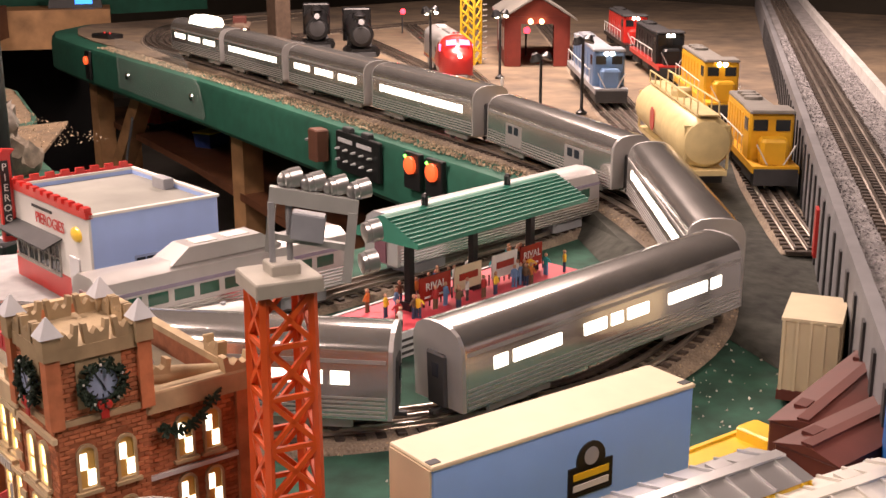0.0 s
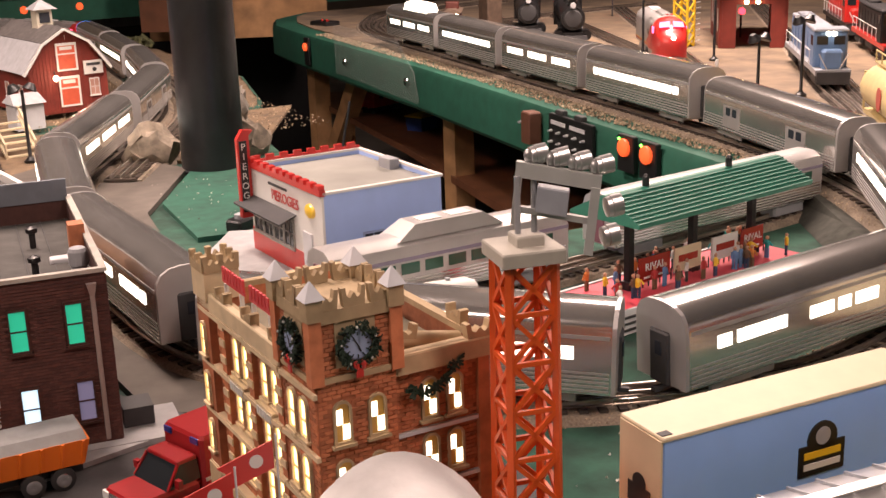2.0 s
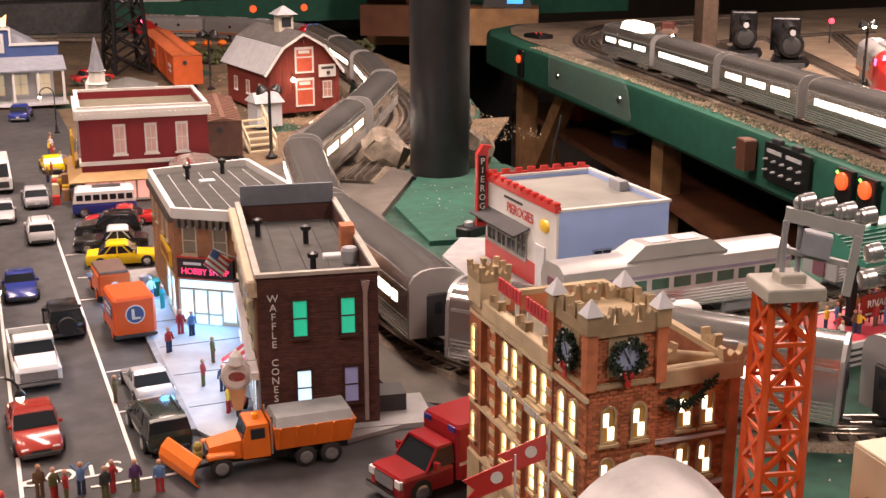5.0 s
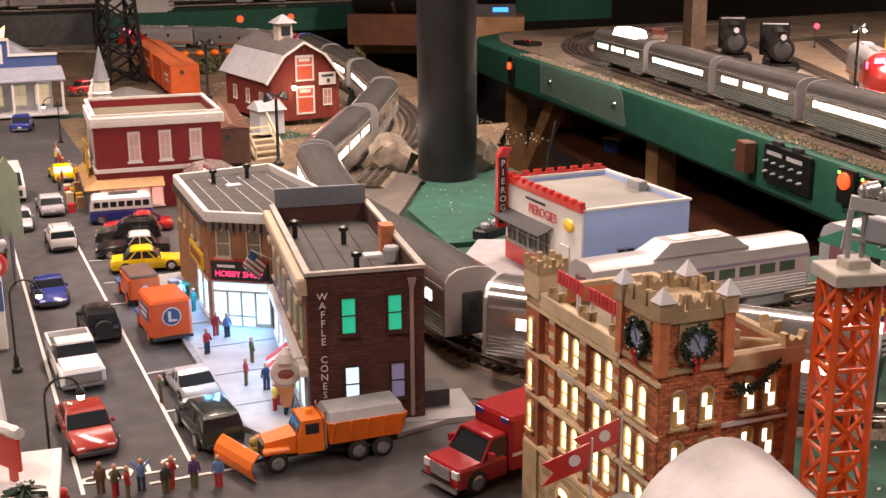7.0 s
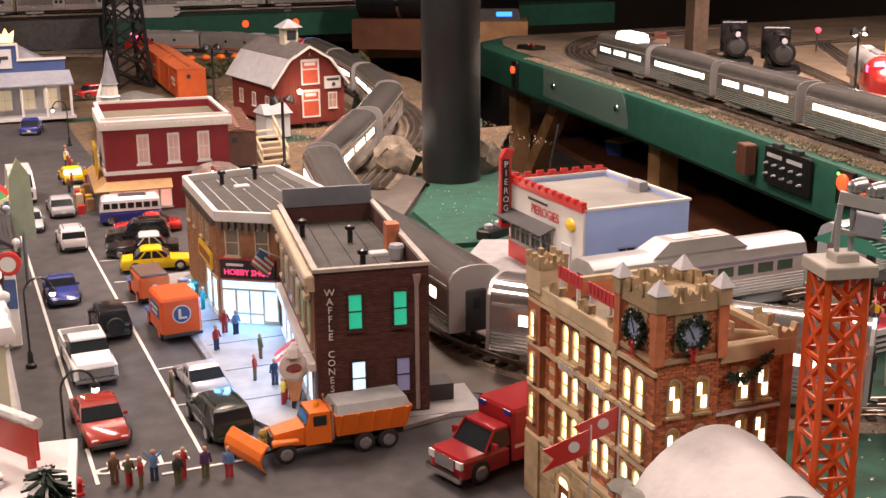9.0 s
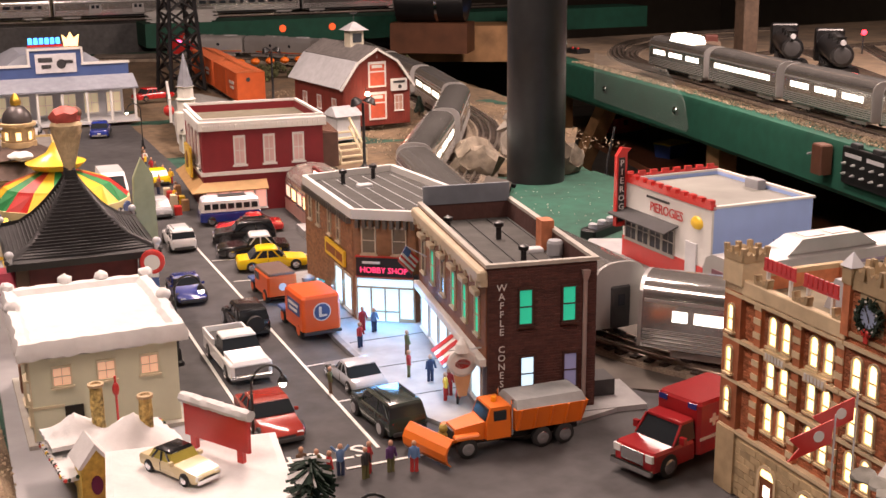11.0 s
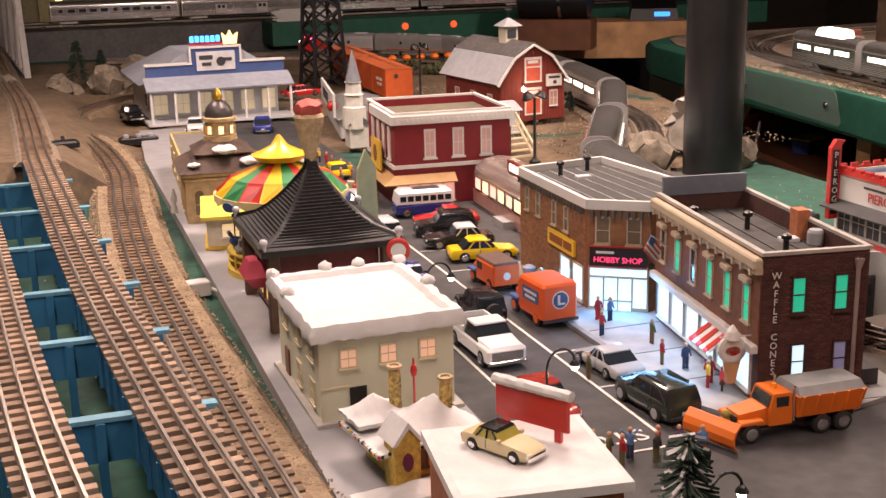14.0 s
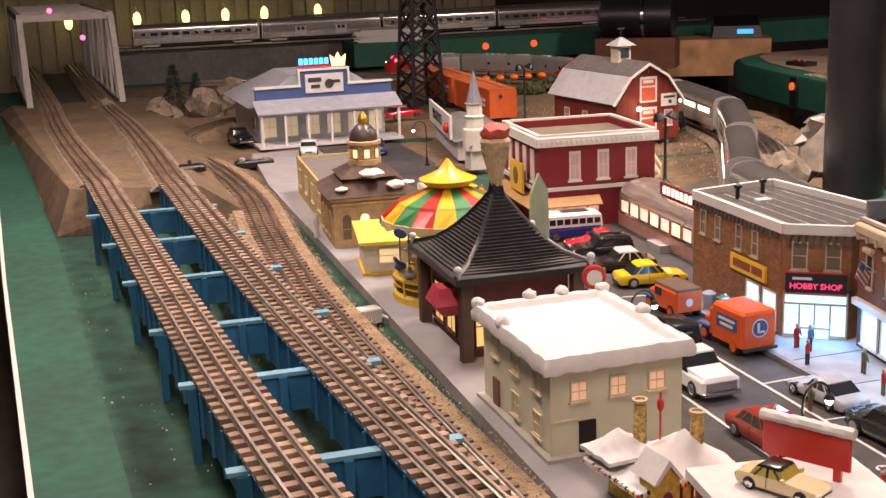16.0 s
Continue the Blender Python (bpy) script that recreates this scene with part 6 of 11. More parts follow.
part("small_writing", S().box(-0.15, -0.095, -0.0012, 0, 0.097, 0.100, pl), DARK, pg)
part("dumpling_mark", S().lathe([(0.013, 0), (0.011, 0.003), (0.004, 0.005)], 14, pl @ pose(-0.030, 0, 0.086, 90, 0, 0) @ Matrix.Diagonal((1.0, 0.7, 1, 1))), YELLOW, pg, "yellow painted mark", True)
for i in range(4):
    window(pg, pl, -0.187 + i * 0.031, 0.030, 0.027, 0.033, DARKGLASS, mat("grey_frame", (0.35, 0.33, 0.30), 0.5), split=True)
part("awning", S().loft([[(-0.003, 0.072, 0.071), (-0.003, 0.215, 0.071), (-0.026, 0.215, 0.062), (-0.026, 0.072, 0.062)], [(-0.003, 0.072, 0.073), (-0.003, 0.215, 0.073), (-0.026, 0.215, 0.064), (-0.026, 0.072, 0.064)]]), DARK, pg, "dark flat awning")
part("door", S().box(-0.005, -0.003, 0.028, 0.052, 0, 0.058), LIGHTGREY, pg, "grey door")
window(pg, face(0, x1, 0, y1, "front"), 0.062, 0.036, 0.024, 0.020, DARKGLASS, mat("blue_frame", (0.25, 0.32, 0.5), 0.5), split=True)
part("side_awning", S().loft([[(0.095, -0.018, 0.048), (0.15, -0.018, 0.048), (0.15, 0, 0.056), (0.095, 0, 0.056)], [(0.095, -0.018, 0.051), (0.15, -0.018, 0.051), (0.15, 0, 0.06), (0.095, 0, 0.06)]]), NAVY, pg)
part("roof_vent", S().box(x1 - 0.02, x1 - 0.006, 0.09, 0.12, hh - 0.01, hh + 0.008, c=0.001), GREY, pg)
part("blade_sign", S().loft([[(x, -0.004, z) for x, z in ((-0.012, 0.045), (0.004, 0.045), (0.004, 0.150), (0.010, 0.156), (-0.004, 0.158), (-0.012, 0.146))], [(x, 0.004, z) for x, z in ((-0.012, 0.045), (0.004, 0.045), (0.004, 0.150), (0.010, 0.156), (-0.004, 0.158), (-0.012, 0.146))]], m=Matrix.Translation((-0.008, y1 - 0.004, 0))), RED, pg, "tall red blade sign")
part("blade_panel", S().box(-0.018, -0.008, y1 - 0.0092, y1 - 0.008, 0.052, 0.144), BLACK, pg)
for i, cc in enumerate("PIEROGI"):
    words(cc, 0.0125, WHITE, pg, pose(-0.013, y1 - 0.0095, 0.136 - i * 0.0125, 90, 0, 0), "lettering", "", 1.0, 0.0003)
part("lot", S().prism([(-0.075, -0.03), (x1 + 0.02, -0.05), (x1 + 0.02, y1 + 0.02), (0.0, y1 + 0.10), (-0.06, y1 + 0.02)], -0.010, 0.0008), CONCRETE, pg, "pale concrete lot")


# ---- vehicles ----
def wheels(t, spots, r, w, rim=CHROME):
    for x, y in spots:
        sgn = 1 if y > 0 else -1
        wh = part("wheel", S().lathe([(r * 0.72, -w / 2), (r, -w / 2 + r * 0.12), (r, w / 2 - r * 0.12), (r * 0.72, w / 2)], 16, pose(x, y, r, 90, 0, 0)), RUBBER, t, "black tyre", True)
        part("rim", S().lathe([(r * 0.62, 0), (r * 0.62, w / 2 + 0.0003), (r * 0.45, w / 2 + 0.0008), (r * 0.15, w / 2 + 0.0002)], 12, pose(x, y, r, -90 * sgn, 0, 0)), rim, wh, "", True)


def car(name, label, m, paint, L=0.105, W=0.043, H=0.033, shape="sedan", roof=None, rim=CHROME, group="cars on the town road", glass=None):
    """A scale model car, nose along +x; body lofted from cross-sections, glass cabin, lamps and wheels."""
    t = thing(name, label, "car", m @ Matrix.Diagonal((0.92, 0.92, 0.92, 1)), group)
    h2 = W / 2
    belt = H * 0.60
    lo = H * 0.16
    nose = {"sedan": 0.52, "suv": 0.62, "sport": 0.46, "jeep": 0.60, "classic": 0.56}[shape]
    tail = {"sedan": 0.56, "suv": 0.62, "sport": 0.52, "jeep": 0.60, "classic": 0.54}[shape]

    def ring(x, k, zt, zb=lo):
        return [(x, -h2 * k * 0.94, zb), (x, -h2 * k, zb + (zt - zb) * 0.35), (x, -h2 * k, zb + (zt - zb) * 0.75), (x, -h2 * k * 0.90, zt), (x, h2 * k * 0.90, zt), (x, h2 * k, zb + (zt - zb) * 0.75), (x, h2 * k, zb + (zt - zb) * 0.35), (x, h2 * k * 0.94, zb)]
    e = L / 2
    part("body", S().loft([ring(-e, 0.80, H * tail * 0.85, lo * 1.5), ring(-e * 0.95, 0.95, H * tail), ring(-e * 0.5, 1.0, belt), ring(e * 0.25, 1.0, belt), ring(e * 0.42, 0.99, H * nose * 1.03), ring(e * 0.90, 0.92, H * nose * 0.92), ring(e, 0.74, H * nose * 0.72, lo * 1.5)]), paint, t, "", True)
    c0, c1, r0, r1 = {"sedan": (-0.66, 0.36, -0.36, 0.06), "suv": (-0.96, 0.40, -0.84, 0.12), "sport": (-0.66, 0.24, -0.26, 0.0), "jeep": (-0.90, 0.30, -0.88, 0.16), "classic": (-0.62, 0.22, -0.42, 0.04)}[shape]
    ck = lambda x0, x1, kk, z: [(x0 * e, -h2 * kk, z), (x1 * e, -h2 * kk, z), (x1 * e, h2 * kk, z), (x0 * e, h2 * kk, z)]
    cab = part("cabin", S().loft([ck(c0, c1, 0.90, belt * 0.97), ck(c0 * 0.3 + r0 * 0.7, c1 * 0.3 + r1 * 0.7, 0.80, H * 0.90)]), glass or CARGLASS, t, "dark glass cabin")
    part("roof", S().loft([ck(c0 * 0.34 + r0 * 0.66, c1 * 0.34 + r1 * 0.66, 0.805, H * 0.885), ck(r0 * 0.95 + c0 * 0.05, r1 * 0.95 + c1 * 0.05, 0.76, H * 0.965), ck(r0 * 0.9, r1 * 0.8, 0.66, H)]), roof or paint, t, "", True)
    mid = (r0 + r1) / 2
    for s in (-1, 1):
        for px in (mid, c0 * 0.45 + r0 * 0.55, c1 * 0.45 + r1 * 0.55):
            bx = px * e
            tx = (px * 0.45 + mid * 0.55) * e if px != mid else bx
            part("pillar", S().bar((bx, s * h2 * 0.885, belt * 0.98), (tx, s * h2 * 0.80, H * 0.90), 0.0018), roof or paint, cab)
        part("headlight", S().box(e * 0.93, e * 0.985, s * h2 * 0.62 - 0.0035, s * h2 * 0.62 + 0.0035, H * nose * 0.52, H * nose * 0.80, c=0.0006), mat("lens_clear", (0.75, 0.76, 0.74), 0.1), t)
        part("tail_light", S().box(-e * 0.995, -e * 0.94, s * h2 * 0.66 - 0.003, s * h2 * 0.66 + 0.003, H * tail * 0.58, H * tail * 0.84), mat("lens_red", (0.45, 0.01, 0.01), 0.15), t)
        part("mirror", S().box(c1 * e * 0.75, c1 * e * 0.75 + 0.003, s * h2 * 1.02 - 0.002, s * h2 * 1.02 + 0.002, belt, belt + 0.003), paint, t)
        part("door_seam", S().box(mid * e - 0.0003, mid * e + 0.0003, s * (h2 + 0.0001) - 0.0002, s * (h2 + 0.0001) + 0.0002, lo * 1.5, belt * 0.95), BLACK, t)
    part("bumper", S().box(e * 0.95, e * 1.015, -h2 * 0.78, h2 * 0.78, lo, lo + 0.0045, c=0.001), CHROME if shape in ("classic",) else DARK, t)
    part("bumper", S().box(-e * 1.015, -e * 0.95, -h2 * 0.78, h2 * 0.78, lo, lo + 0.0045, c=0.001), CHROME if shape in ("classic",) else DARK, t)
    part("number_plate", S().box(-e * 1.005, -e * 0.99, -0.004, 0.004, lo + 0.005, lo + 0.0085), WHITE, t)
    part("grille", S().box(e * 0.97, e * 1.003, -h2 * 0.40, h2 * 0.40, lo + 0.0045, H * nose * 0.66), BLACK, t)
    r = H * (0.24 if shape != "jeep" else 0.30)
    wheels(t, [(e * 0.62, h2 * 0.88), (e * 0.62, -h2 * 0.88), (-e * 0.60, h2 * 0.88), (-e * 0.60, -h2 * 0.88)], r, W * 0.18, rim)
    if shape == "suv":
        for s in (-1, 1):
            part("roof_rail", S().rod((-e * 0.70, s * h2 * 0.62, H * 1.02), (e * 0.0, s * h2 * 0.62, H * 1.02), 0.0009), BLACK, t)
    if shape == "jeep":
        part("spare_wheel", S().lathe([(r * 0.95, -0.003), (r * 0.95, 0.003), (r * 0.4, 0.004)], 16, pose(-e - 0.003, 0, H * 0.5, 0, 90, 0)), RUBBER, t)
    return t


P_ = lambda n, c: mat("paint_" + n, c, 0.25, vary=0.04, scale=20, coat=0.6)
WHITEP, BLUEP, REDP, GREYP, SILVP, GREENP, BLACKP = P_("white", (0.72, 0.72, 0.73)), P_("blue", (0.02, 0.035, 0.22)), P_("red", (0.30, 0.03, 0.02)), P_("grey", (0.22, 0.22, 0.22)), P_("silver", (0.42, 0.43, 0.45)), P_("darkgreen", (0.025, 0.035, 0.028)), P_("black", (0.012, 0.012, 0.013))
N, So = 90, -90
car("sedan_car", "dark red saloon car on the town road", yaw(-0.138, 1.09, 0, So + 3), REDP, 0.118, 0.047, 0.036)
car("suv_car", "dark green estate car with roof rails parked by the kerb", yaw(-0.030, 1.055, 0, N + 5), GREENP, 0.108, 0.046, 0.040, "suv", rim=GREY)
car("sports_car", "silver sports car parked by the kerb", yaw(-0.024, 1.172, 0, N + 5), SILVP, 0.100, 0.043, 0.030, "sport")
car("jeep_car", "black open off-road car with a white front", yaw(-0.088, 1.395, 0, N + 2), BLACKP, 0.092, 0.044, 0.040, "jeep", rim=GREY)
car("coupe_car", "deep blue coupe on the town road", yaw(-0.128, 1.56, 0, So), BLUEP, 0.105, 0.044, 0.033, "sport")
car("taxi_car", "bright yellow saloon car parked across the bay", yaw(0.012, 1.650, 0, -8), CARYELLOW, 0.110, 0.044, 0.036)
car("classic_car", "black and white classic car parked across the bay", yaw(0.005, 1.735, 0, 172), BLACKP, 0.115, 0.046, 0.036, "classic", roof=WHITEP)
car("hatchback_car", "black hatchback parked across the bay", yaw(0.010, 1.81, 0, 170), BLACKP, 0.105, 0.045, 0.040, "suv")
car("convertible_car", "bright red low car parked across the bay", yaw(0.035, 1.88, 0, 172), P_("bright_red", (0.50, 0.02, 0.02)), 0.115, 0.046, 0.032, "sport")
car("hatchback_car", "white hatchback on the town road", yaw(-0.087, 1.83, 0, N), WHITEP, 0.098, 0.043, 0.038, "suv")
car("sedan_car", "pale grey saloon car on the town road", yaw(-0.080, 2.07, 0, N), SILVP, 0.108, 0.044, 0.034)
car("sedan_car", "silver saloon car on the far lane", yaw(-0.137, 1.98, 0, So), SILVP, 0.105, 0.044, 0.033)
car("sedan_car", "bright yellow small car by the crimson shop", yaw(-0.035, 2.34, 0, N + 4), CARYELLOW, 0.090, 0.042, 0.033)
car("classic_car", "dark blue classic car before the bowling hall", yaw(-0.06, 2.98, 0, 80), BLUEP, 0.12, 0.048, 0.040, "classic")
car("classic_car", "glossy black classic car beside the side track", yaw(-0.345, 3.30, 0.004, -80), BLACKP, 0.12, 0.050, 0.042, "classic")
car("classic_car", "white classic car before the bowling hall", yaw(-0.215, 3.03, 0.004, -100), WHITEP, 0.11, 0.046, 0.036, "classic")
car("convertible_car", "red parked car beside the bowling hall", yaw(0.16, 3.55, 0.004, 20), P_("bright_red", (0.5, 0.02, 0.02)), 0.13, 0.05, 0.04, "classic")

# pickup truck
pk = thing("pickup_truck", "white pickup truck on the town road", "truck", yaw(-0.128, 1.268, 0, So + 2), "cars on the town road")
part("lower_body", S().box(-0.066, 0.064, -0.025, 0.025, 0.010, 0.026, c=0.002), WHITEP, pk)
part("bonnet", S().loft([[(0.022, -0.0235, 0.026), (0.064, -0.022, 0.024), (0.064, 0.022, 0.024), (0.022, 0.0235, 0.026)], [(0.022, -0.022, 0.031), (0.061, -0.020, 0.028), (0.061, 0.020, 0.028), (0.022, 0.022, 0.031)]]), WHITEP, pk)
part("cabin", S().loft([[(-0.014, -0.0235, 0.026), (0.030, -0.0235, 0.026), (0.030, 0.0235, 0.026), (-0.014, 0.0235, 0.026)], [(-0.010, -0.020, 0.042), (0.014, -0.020, 0.042), (0.014, 0.020, 0.042), (-0.010, 0.020, 0.042)]]), CARGLASS, pk)
part("roof", S().box(-0.012, 0.015, -0.0205, 0.0205, 0.042, 0.0445, c=0.001), WHITEP, pk)
for a, b in (((-0.066, -0.025), (-0.015, -0.0225)), ((-0.066, 0.0225), (-0.015, 0.025)), ((-0.0665, -0.0225), (-0.064, 0.0225))):
    part("bed_side", S().box(a[0], b[0], a[1], b[1], 0.0262, 0.034), WHITEP, pk)
part("bed_floor", S().box(-0.064, -0.016, -0.0222, 0.0222, 0.0262, 0.0272), DARK, pk)
part("grille", S().box(0.064, 0.0655, -0.020, 0.020, 0.013, 0.023), CHROME, pk)
part("bumper", S().box(0.064, 0.068, -0.0245, 0.0245, 0.008, 0.0125, c=0.001), CHROME, pk)
wheels(pk, [(0.042, 0.022), (0.042, -0.022), (-0.042, 0.022), (-0.042, -0.022)], 0.0105, 0.008)

# orange delivery van
dv = thing("delivery_van", "orange vintage delivery van with a round white badge", "van", yaw(-0.018, 1.365, 0, N + 4), "orange vans")
part("cargo_box", S().box(-0.058, 0.020, -0.029, 0.029, 0.014, 0.066, c=0.004), VANORANGE, dv)
part("bonnet", S().box(0.022, 0.056, -0.017, 0.017, 0.014, 0.036, c=0.003), VANORANGE, dv)
part("cab", S().box(0.0205, 0.034, -0.024, 0.024, 0.014, 0.054, c=0.003), VANORANGE, dv)
part("windshield", S().box(0.034, 0.0346, -0.020, 0.020, 0.037, 0.049), CARGLASS, dv)
for s in (-1, 1):
    part("fender", S().box(0.027, 0.057, s * 0.022 - 0.006, s * 0.022 + 0.006, 0.0225, 0.0262, c=0.0015), NAVY, dv)
    part("side_panel", S().box(-0.045, 0.005, s * 0.0292 - 0.0005, s * 0.0292 + 0.0005, 0.034, 0.054), NAVY, dv)
    part("panel_writing", S().box(-0.040, 0.000, s * 0.0299 - 0.0003, s * 0.0299 + 0.0003, 0.046, 0.050).box(-0.036, -0.004, s * 0.0299 - 0.0003, s * 0.0299 + 0.0003, 0.038, 0.042), WHITE, dv)
bd = part("badge", S().lathe([(0.0135, 0), (0.0135, 0.0006)], 24, pose(-0.0582, 0, 0.042, 0, -90, 0)), WHITE, dv, "round white badge")
part("badge_ring", S().lathe([(0.0118, 0), (0.0118, 0.0010)], 24, pose(-0.0582, 0, 0.042, 0, -90, 0)), NAVY, bd)
part("badge_mark", S().box(-0.0598, -0.0592, 0.001, 0.005, 0.035, 0.050).box(-0.0598, -0.0592, -0.007, 0.005, 0.035, 0.038), WHITE, bd)
part("rear_bumper", S().box(-0.062, -0.058, -0.028, 0.028, 0.010, 0.014), DARK, dv)
wheels(dv, [(0.042, 0.022), (0.042, -0.022), (-0.036, 0.025), (-0.036, -0.025)], 0.0115, 0.008, VANORANGE)
pv = thing("panel_van", "small orange vintage van with a brown roof", "van", yaw(-0.022, 1.515, 0, N + 4), "orange vans")
part("body", S().box(-0.045, 0.020, -0.023, 0.023, 0.012, 0.044, c=0.003), VANORANGE, pv)
part("roof", S().box(-0.045, 0.024, -0.021, 0.021, 0.044, 0.0475, c=0.002), mat("van_roof", (0.12, 0.07, 0.05), 0.6), pv)
part("bonnet", S().box(0.020, 0.046, -0.015, 0.015, 0.012, 0.031, c=0.003), VANORANGE, pv)
for s in (-1, 1):
    part("fender", S().box(0.020, 0.047, s * 0.020 - 0.006, s * 0.020 + 0.006, 0.0205, 0.0240, c=0.0015), NAVY, pv)
    part("window", S().box(-0.004, 0.014, s * 0.0232 - 0.0004, s * 0.0232 + 0.0004, 0.029, 0.041), CARGLASS, pv)
part("badge", S().lathe([(0.006, 0), (0.006, 0.0006)], 18, pose(-0.0452, 0, 0.026, 0, -90, 0)), WHITE, pv)
wheels(pv, [(0.034, 0.019), (0.034, -0.019), (-0.030, 0.021), (-0.030, -0.021)], 0.0105, 0.007, VANORANGE)
# two-tone bus
vb = thing("micro_bus", "white and blue vintage microbus with many side windows", "van", yaw(0.020, 1.955, 0, 175), "vans by the shops")
part("lower_body", S().box(-0.055, 0.055, -0.024, 0.024, 0.008, 0.026, c=0.004), BLUEP, vb)
part("upper_body", S().loft([[(-0.054, -0.0235, 0.026), (0.054, -0.0235, 0.026), (0.054, 0.0235, 0.026), (-0.054, 0.0235, 0.026)], [(-0.052, -0.021, 0.046), (0.050, -0.021, 0.046), (0.050, 0.021, 0.046), (-0.052, 0.021, 0.046)], [(-0.046, -0.015, 0.051), (0.044, -0.015, 0.051), (0.044, 0.015, 0.051), (-0.046, 0.015, 0.051)]]), WHITEP, vb, "", True)
for s in (-1, 1):
    for i in range(7):
        part("window", S().box(-0.049 + i * 0.0142, -0.038 + i * 0.0142, s * 0.0228 - 0.0008, s * 0.0228 + 0.0008, 0.031, 0.041), CARGLASS, vb)
part("sunroof", S().box(-0.03, 0.02, -0.012, 0.012, 0.0512, 0.0522), DARK, vb)
wheels(vb, [(0.035, 0.021), (0.035, -0.021), (-0.035, 0.021), (-0.035, -0.021)], 0.010, 0.007)
wv = thing("courier_van", "tall white courier van on the far lane", "van", yaw(-0.135, 2.21, 0, So), "vans by the shops")
part("body", S().loft([[(-0.062, -0.026, 0.010), (0.060, -0.026, 0.010), (0.060, 0.026, 0.010), (-0.062, 0.026, 0.010)], [(-0.062, -0.026, 0.032), (0.058, -0.026, 0.032), (0.058, 0.026, 0.032), (-0.062, 0.026, 0.032)], [(-0.062, -0.023, 0.064), (0.028, -0.023, 0.064), (0.028, 0.023, 0.064), (-0.062, 0.023, 0.064)]]), WHITEP, wv)
part("windshield", S().loft([[(0.0565, -0.021, 0.035), (0.0565, 0.021, 0.035), (0.0575, 0.021, 0.0345), (0.0575, -0.021, 0.0345)], [(0.035, -0.020, 0.057), (0.035, 0.020, 0.057), (0.036, 0.020, 0.0575), (0.036, -0.020, 0.0575)]]), CARGLASS, wv)
part("grille", S().box(0.0595, 0.061, -0.02, 0.02, 0.014, 0.026), DARK, wv)
wheels(wv, [(0.04, 0.023), (0.04, -0.023), (-0.04, 0.023), (-0.04, -0.023)], 0.0105, 0.008)

# snow plough truck
pt = thing("snow_plough_truck", "orange dump truck with a grey cover and front snow plough", "truck", yaw(0.052, 0.963, 0, 178.5))
part("frame", S().box(-0.080, 0.045, -0.012, 0.012, 0.011, 0.017), BLACK, pt)
part("dump_body", S().loft([[(-0.080, -0.022, 0.022), (-0.004, -0.022, 0.022), (-0.004, 0.022, 0.022), (-0.080, 0.022, 0.022)], [(-0.086, -0.026, 0.046), (-0.002, -0.026, 0.046), (-0.002, 0.026, 0.046), (-0.086, 0.026, 0.046)]]), ORANGE, pt)
for i in range(5):
    for s in (-1, 1):
        part("body_rib", S().bar((-0.078 + i * 0.018, s * 0.0225, 0.023), (-0.080 + i * 0.018, s * 0.0268, 0.046), 0.0025), ORANGE, pt)
part("cover", S().loft([[(-0.084, -0.025, 0.046), (-0.004, -0.025, 0.046), (-0.004, 0.025, 0.046), (-0.084, 0.025, 0.046)], [(-0.082, -0.018, 0.054), (-0.006, -0.018, 0.054), (-0.006, 0.018, 0.054), (-0.082, 0.018, 0.054)]]), mat("tarp_grey", (0.30, 0.31, 0.31), 0.6, vary=0.15), pt, "grey load cover")
part("cab", S().loft([[(0.001, -0.020, 0.016), (0.028, -0.020, 0.016), (0.028, 0.020, 0.016), (0.001, 0.020, 0.016)], [(0.001, -0.020, 0.034), (0.028, -0.020, 0.034), (0.028, 0.020, 0.034), (0.001, 0.020, 0.034)], [(0.002, -0.018, 0.050), (0.023, -0.018, 0.050), (0.023, 0.018, 0.050), (0.002, 0.018, 0.050)]]), ORANGE, pt)
part("windshield", S().loft([[(0.0278, -0.0165, 0.036), (0.0278, 0.0165, 0.036), (0.0286, 0.0165, 0.036), (0.0286, -0.0165, 0.036)], [(0.0235, -0.0155, 0.048), (0.0235, 0.0155, 0.048), (0.0245, 0.0155, 0.048), (0.0245, -0.0155, 0.048)]]), CARGLASS, pt)
for s in (-1, 1):
    part("side_window", S().box(0.006, 0.020, s * 0.0195 - 0.0008, s * 0.0195 + 0.0008, 0.036, 0.0465), CARGLASS, pt)
    part("exhaust", S().rod((-0.001, s * 0.019, 0.018), (-0.001, s * 0.019, 0.056), 0.0016, 8), CHROME, pt)
    part("fender", S().box(0.036, 0.064, s * 0.0185 - 0.005, s * 0.0185 + 0.005, 0.0215, 0.0255, c=0.0015), ORANGE, pt)
part("bonnet", S().loft([[(0.028, -0.016, 0.016), (0.062, -0.013, 0.016), (0.062, 0.013, 0.016), (0.028, 0.016, 0.016)], [(0.028, -0.015, 0.035), (0.060, -0.012, 0.030), (0.060, 0.012, 0.030), (0.028, 0.015, 0.035)]]), ORANGE, pt)
part("grille", S().box(0.061, 0.063, -0.011, 0.011, 0.016, 0.028), DARK, pt)
part("beacon", S().lathe([(0.003, 0.050), (0.003, 0.055), (0.001, 0.056)], 10, pose(0.012, 0, 0)), mat("amber", (0.9, 0.35, 0.02), 0.2), pt)
wheels(pt, [(0.050, 0.019), (0.050, -0.019), (-0.034, 0.020), (-0.034, -0.020), (-0.060, 0.020), (-0.060, -0.020)], 0.0110, 0.009)
bl_ = [(0.0, 0.0), (0.004, 0.004), (0.0055, 0.010), (0.0045, 0.016), (0.001, 0.0225)]
pm = pose(0.082, 0.004, 0.001, 0, -12, 20) @ Matrix.Diagonal((1.6, 1.0, 1.25, 1))
